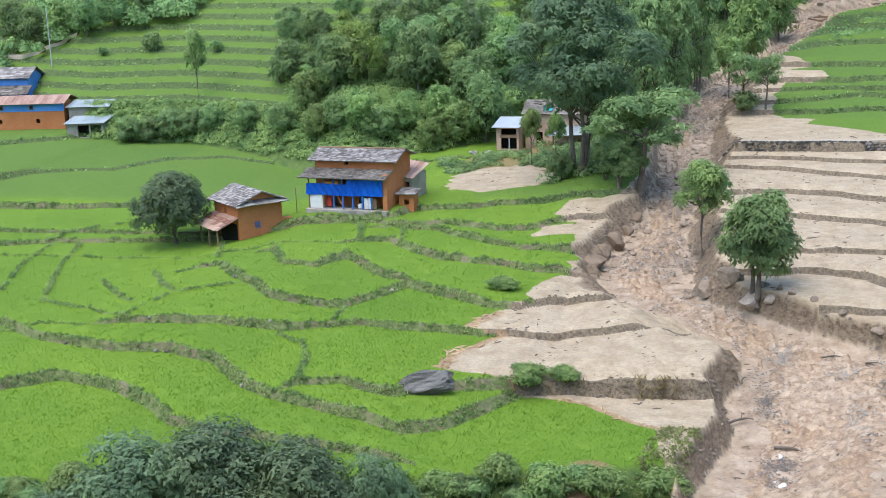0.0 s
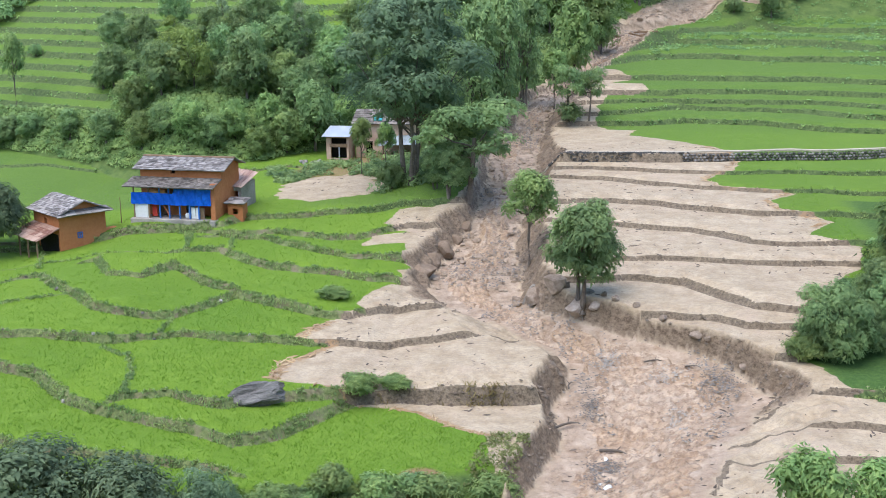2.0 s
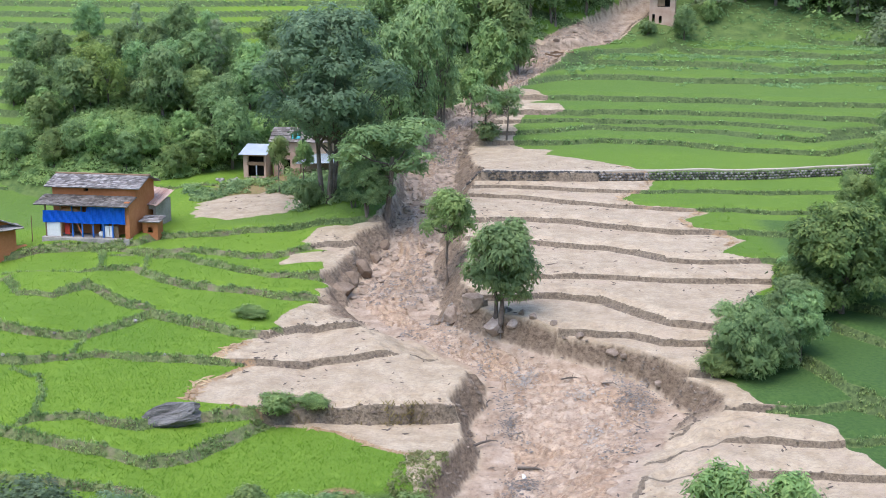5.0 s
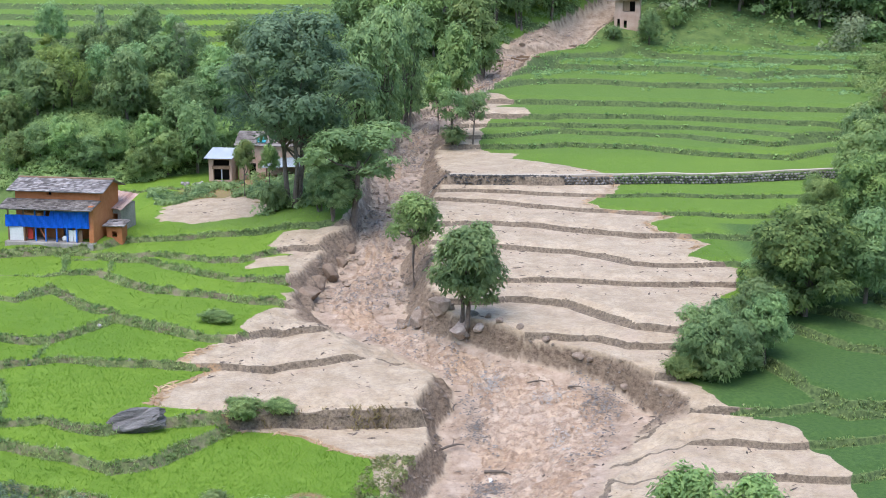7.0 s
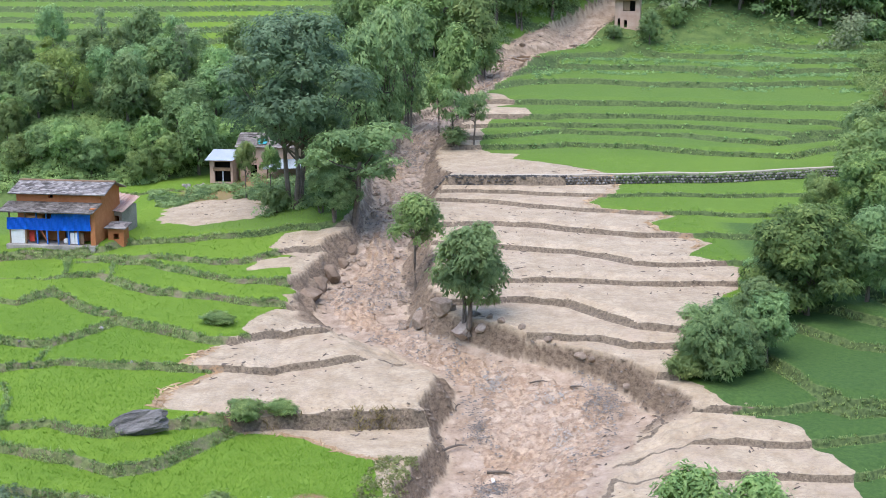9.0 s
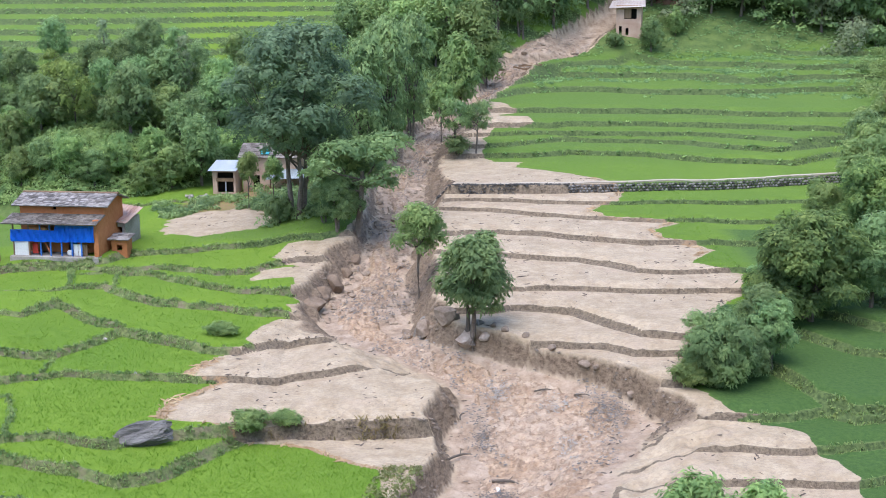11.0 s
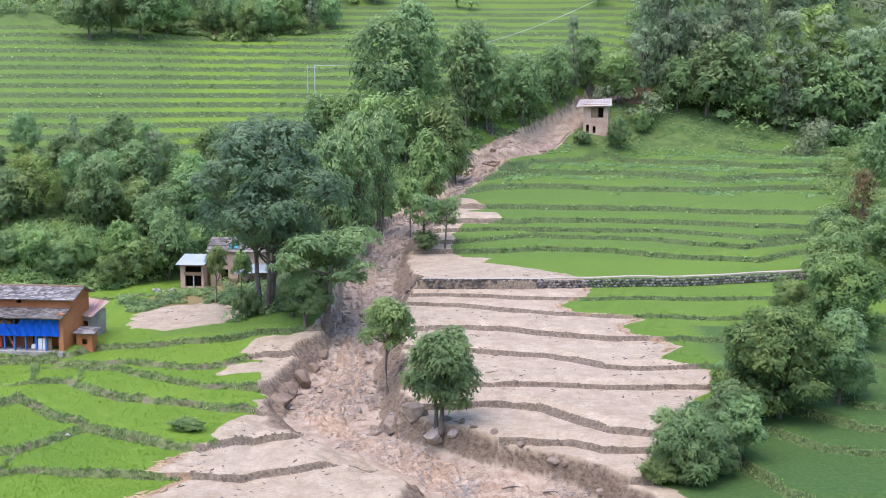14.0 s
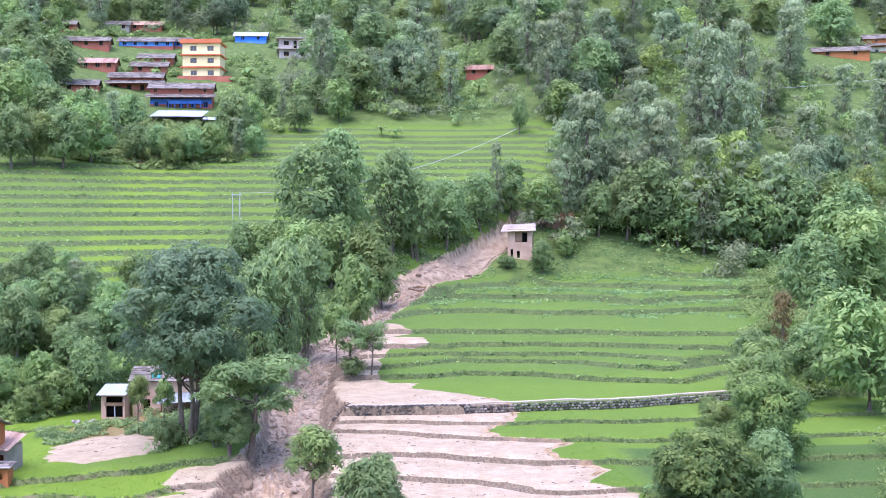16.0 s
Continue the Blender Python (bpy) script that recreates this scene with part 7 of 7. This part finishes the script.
log(3.5, 72.6, 1.7, 0.1, -14, "wet brown log among white stones")
log(0.6, 75.4, 1.9, 0.09, 35, "thin stick stranded at the water's edge")
log(6.6, 82.6, 1.3, 0.06, 10, "muddy log below the cut bank")
log(9.2, 81.4, 1.1, 0.05, -15, "muddy log below the cut bank")
log(0.9, 79.9, 1.2, 0.06, 80, "thin stick stranded at the water's edge")
x, y = polar(77, 14000, -16, 17, 60, 132)
got = land(x, y)
keep = (got["mud"] > 0.8) & (got["cliff"] < 0.2) & (cloud(x / 4, y / 4, 78) > 0.5) & (np.random.default_rng(11).random(len(x)) < 0.13)
chips("mud_litter", x[keep], y[keep], 79, TWIG, 0.09, "dark sticks and litter on the mud", 0.01, 3.0)
chips("mud_clods", x[keep][::2] + 0.6, y[keep][::2] + 0.4, 80, ROCK_PALE, 0.11, "clods of drying mud", 0.0)
keep = (got["mud"] > 0.6) & (got["edge"] > 0.4) & (got["stream"] < 0.1)
chips("bank_clods", x[keep], y[keep], 81, CLOD, 0.13, "torn clods along the muddy terrace edges", 0.0)
x, y = polar(82, 16000, -16, 12, 70, 130)
got = land(x, y)
keep = (got["straw"] > 0.35) & (got["stream"] < 0.1) & (got["edge"] < 0.6)
chips("straw_litter", x[keep], y[keep], 83, STRAW, 0.13, "tangled straw washed against the rice", 0.02, 3.2)


# stone retaining wall with a cement path along its top
wall_bank = BANKS[WALL_BANK]


def path_line(x):
    return float(np.interp(x, wall_bank[1], wall_bank[2]))


def path_sheet():
    bm = bmesh.new()
    ring = []
    for k in range(121):
        x = -1.5 + 52.0 * k / 120
        y = path_line(x) + 0.45 + 0.1 * math.sin(x * 0.9)
        z = height(x, y + 0.4) + 0.13
        ring.append([bm.verts.new(p) for p in ((x, y, z - 0.3), (x, y, z), (x, y + 0.6, z + 0.02), (x, y + 0.6, z - 0.3))])
    for a, b in zip(ring, ring[1:]):
        for i in range(3):
            bm.faces.new((a[i], b[i], b[i + 1], a[i + 1]))
    bmesh.ops.recalc_face_normals(bm, faces=bm.faces)
    me = bpy.data.meshes.new("path")
    bm.to_mesh(me)
    bm.free()
    me.materials.append(PATH)
    return me


tagged(new("path", path_sheet()), "narrow pale cement path along the stone wall", "path", kind="structure")


def ridge_path():
    """A pale trodden path that climbs along the ridge above the valley houses."""
    line = [(-132, 192), (-120.2, 187.7), (-114.2, 184.6), (-111.5, 184.0), (-106.9, 183.5), (-103.0, 184.5)]
    bm = bmesh.new()
    ring = []
    for (ax, ay), (bx, by) in zip(line, line[1:]):
        for k in range(6):
            x, y = ax + (bx - ax) * k / 6, ay + (by - ay) * k / 6
            z = height(x, y) + 0.3
            ring.append([bm.verts.new(p) for p in ((x, y - 0.5, z - 0.6), (x, y - 0.5, z), (x, y + 0.7, z + 0.15), (x, y + 0.7, z - 0.6))])
    for a, b in zip(ring, ring[1:]):
        for i in range(3):
            bm.faces.new((a[i], b[i], b[i + 1], a[i + 1]))
    bmesh.ops.recalc_face_normals(bm, faces=bm.faces)
    me = bpy.data.meshes.new("ridge_path")
    bm.to_mesh(me)
    bm.free()
    me.materials.append(PATH)
    return me


tagged(new("ridge_path", ridge_path()), "pale trodden path climbing along the ridge", "path", kind="structure")
stone_wall = thing("retaining_wall", pose(0, 0, 0), "dry stone retaining wall under the path", "wall", kind="structure")
WALL_STONE = plain("wall_stone", (0.06, 0.055, 0.048), (0.24, 0.22, 0.195), 2.0, 0.85, 0.3, 0.6, 0.03, own=0.3)
stone_mesh = [rock_mesh("wall_stone", 90 + k, 0.23, 0.18, 0.17, WALL_STONE, 6, 1) for k in range(3)]
pebbles = random.Random(9)
for k in range(98):
    x0 = 12.5 + 36.5 * k / 98
    ys = path_line(x0) + np.linspace(-0.6, 1.3, 60)
    zs = land(np.full(60, x0), ys)["z"]
    for course in range(3):
        level = zs[0] + 0.16 + 0.27 * course
        y = float(ys[np.argmax(zs > min(level, zs[-1] - 0.02))])
        ob = new("stone", stone_mesh[(k + course) % 3])
        ob.parent = stone_wall
        ob.matrix_basis = pose(x0 + 0.18 * (course % 2) + pebbles.uniform(-0.05, 0.05), y - 0.04, level, pebbles.uniform(-12, 12), pebbles.uniform(-15, 15), pebbles.choice((0, 180)) + pebbles.uniform(-20, 20))
x = np.random.default_rng(5).uniform(-1, 13, 500)
y = np.interp(x, wall_bank[1], wall_bank[2]) + np.random.default_rng(6).uniform(0.1, 0.6, 500)
chips("muddy_wall_stones", x, y, 91, WALL_STONE, 0.2, "mud-smeared stones of the wall under the path", 0.0)


def roots(x, y, spread, n, seed):
    """Bared roots hanging over the torn bank."""
    g = random.Random(seed)
    bm = bmesh.new()
    z = height(x, y)
    for k in range(n):
        a = g.uniform(math.pi, 2 * math.pi)
        p = Vector((x, y, z + 0.25))
        pts = [p]
        for i in range(4):
            p = p + Vector((math.cos(a) * spread * 0.3, math.sin(a) * spread * 0.3, -0.12 - 0.3 * i * 0.8 + g.uniform(-0.1, 0.1)))
            a += g.uniform(-0.5, 0.5)
            pts.append(p)
        tube(bm, pts, [0.09, 0.07, 0.05, 0.035, 0.02], 5)
    me = bpy.data.meshes.new("roots")
    bm.to_mesh(me)
    bm.free()
    me.materials.append(BARK_PALE)
    return me


tagged(new("bared_roots", roots(2.2, 89.6, 1.3, 12, 3)), "pale bared roots hanging over the torn bank", "roots")
tagged(new("bared_roots", roots(-1.9, 94.2, 1.0, 8, 4)), "dark bared roots of the thin tree", "roots")


def pole(x, y, h, r, material, label, arm=0.0, lean=0.0, extra=False):
    p = thing("utility_pole", pose(x, y, height(x, y) - 0.4, 0, lean, 0), label, "pole")
    part("shaft", tube(bmesh.new(), [(0, 0, 0), (0, 0, h)], [r, r * 0.7], 8), material, p)
    if arm:
        part("cross_arm", boxed(-arm, arm, -0.06, 0.06, h - 0.6, h - 0.48), material, p)
        for k in (-0.8, 0, 0.8):
            part("insulator", tube(bmesh.new(), [(arm * k, 0, h - 0.48), (arm * k, 0, h - 0.25)], [0.06, 0.05], 6), WHITE, p)
    return p


p = pole(-18.3, 211.7, 5.0, 0.09, SILVER, "pair of slim steel poles on the terraces", 0.0)
part("shaft", tube(bmesh.new(), [(1.2, 0, 0), (1.2, 0, 5.0)], [0.09, 0.07], 8), SILVER, p)
part("cross_arm", boxed(-0.3, 1.5, -0.06, 0.06, 4.5, 4.65), SILVER, p)
pole(94.1, 272.5, 8.0, 0.2, WHITE, "leaning pale utility pole above the wood", 0.7, 5.0)
pole(-104.9, 177.4, 9.5, 0.1, SILVER, "slim steel pole above the terraces", 0.0)
pole(-41.6, 112.4, 2.9, 0.05, WOOD, "thin wooden stake beside the barn")


def cable(a, b, sag, r=0.02):
    n = 24
    bm = bmesh.new()
    tube(bm, [Vector(a).lerp(Vector(b), k / n) - Vector((0, 0, sag * 4 * (k / n) * (1 - k / n))) for k in range(n + 1)], [r] * (n + 1), 4)
    me = bpy.data.meshes.new("cable")
    bm.to_mesh(me)
    bm.free()
    me.materials.append(SILVER)
    return tagged(new("overhead_cable", me), "thin grey overhead cable", "cable")


cable((-17.1, 211.7, 25.6), (33, 232, 38), 3.0, 0.04)
cable((94.6, 272.5, 50), (175, 270, 62), 2.0, 0.04)


def banana(x, y, size, seed):
    """A banana plant: a stout stem and long arching leaves."""
    g = random.Random(seed)
    b = thing("banana_plant", pose(x, y, height(x, y) - 0.1) @ Matrix.Scale(size, 4), "banana plant with long pale arching leaves", "plant")
    part("stem", tube(bmesh.new(), [(0, 0, -0.2), (0.05, 0, 0.6), (0.1, 0.05, 1.2)], [0.17, 0.14, 0.09], 8), LEAF_YELLOW, b)
    for k in range(8):
        a, rise = k * 0.785 + g.uniform(-0.3, 0.3), g.uniform(0.5, 1.3)
        bm = bmesh.new()
        rows = []
        for i in range(7):
            t = i / 6
            w = 0.3 * math.sin(math.pi * min(1, 0.12 + t * 0.88)) + 0.02
            c = Vector((math.cos(a) * 1.7 * t, math.sin(a) * 1.7 * t, 1.2 + rise * math.sin(t * 2.1) * 1.1 - 0.7 * t * t))
            s = Vector((-math.sin(a), math.cos(a), 0)) * w
            rows.append([bm.verts.new(c - s - Vector((0, 0, 0.08))), bm.verts.new(c), bm.verts.new(c + s - Vector((0, 0, 0.08)))])
        for r0, r1 in zip(rows, rows[1:]):
            bm.faces.new((r0[0], r0[1], r1[1], r1[0]))
            bm.faces.new((r0[1], r0[2], r1[2], r1[1]))
        part("leaf", bm, LEAF_LIGHT, b)


for k, (x, y, s) in enumerate(((-38.0, 154.0, 1.25), (-34.7, 148.5, 1.0), (11.5, 260.7, 1.1), (8.5, 262.0, 1.0), (32.4, 291.0, 1.8), (-22, 300, 1.8), (-37.6, 135.0, 0.9))):
    banana(x, y, s, k)


def tin_barn():
    x, y = -33.8, 265.0
    s = thing("tin_barn", pose(x, y, height(x, y) - 1.0, 0, 0, 4), "long low barn with a white tin roof below the village", "shed")
    for k in range(5):
        part("post", boxed(-5.6 + k * 2.8, -5.4 + k * 2.8, -1.4, -1.2, -1, 2.0), WOOD, s)
    part("wall", boxed(-5.5, 5.5, 1.6, 1.9, -1.5, 2.4), STONE, s)
    part("roof", ribbed((-6.2, -2.0, 2.0), (4.6, -2.0, 2.0), (6.0, 2.2, 3.6), (-4.6, 2.2, 3.6), 0.6, 0.08), TIN, s, "white tin roof")
    part("side_roof", ribbed((4.8, -2.6, 1.4), (8.4, -2.6, 1.2), (8.0, 0.5, 2.0), (4.8, 0.5, 2.2), 0.6, 0.08), TIN, s)


tin_barn()
# broken timber left across the upper gully
timber = thing("broken_timber", pose(12.2, 191.2, height(12.2, 191.2)), "broken brown timber lying across the upper gully", "timber")
for k in range(5):
    part("beam", box(bmesh.new(), -1.5, 1.5, -0.12, 0.12, 0.0, 0.22, m=pose(drift.uniform(-1.2, 1.2), drift.uniform(-0.6, 0.6), 0.25 + 0.12 * k, 0, drift.uniform(-18, 18), drift.uniform(-40, 40))), WOOD, timber)
# stones piled beside the hut
pile = random.Random(21)
for k in range(12):
    s = pile.uniform(0.25, 0.5)
    rock(-28.5 + pile.uniform(-1.4, 1.6), 139.2 + pile.uniform(-0.5, 0.6), s, s * 0.8, s * 0.6, PEBBLE, "grey stone piled beside the hut", 70 + k % 4, pile.uniform(0, 360), 0.15, "piled_stone", "stones piled beside the hut")
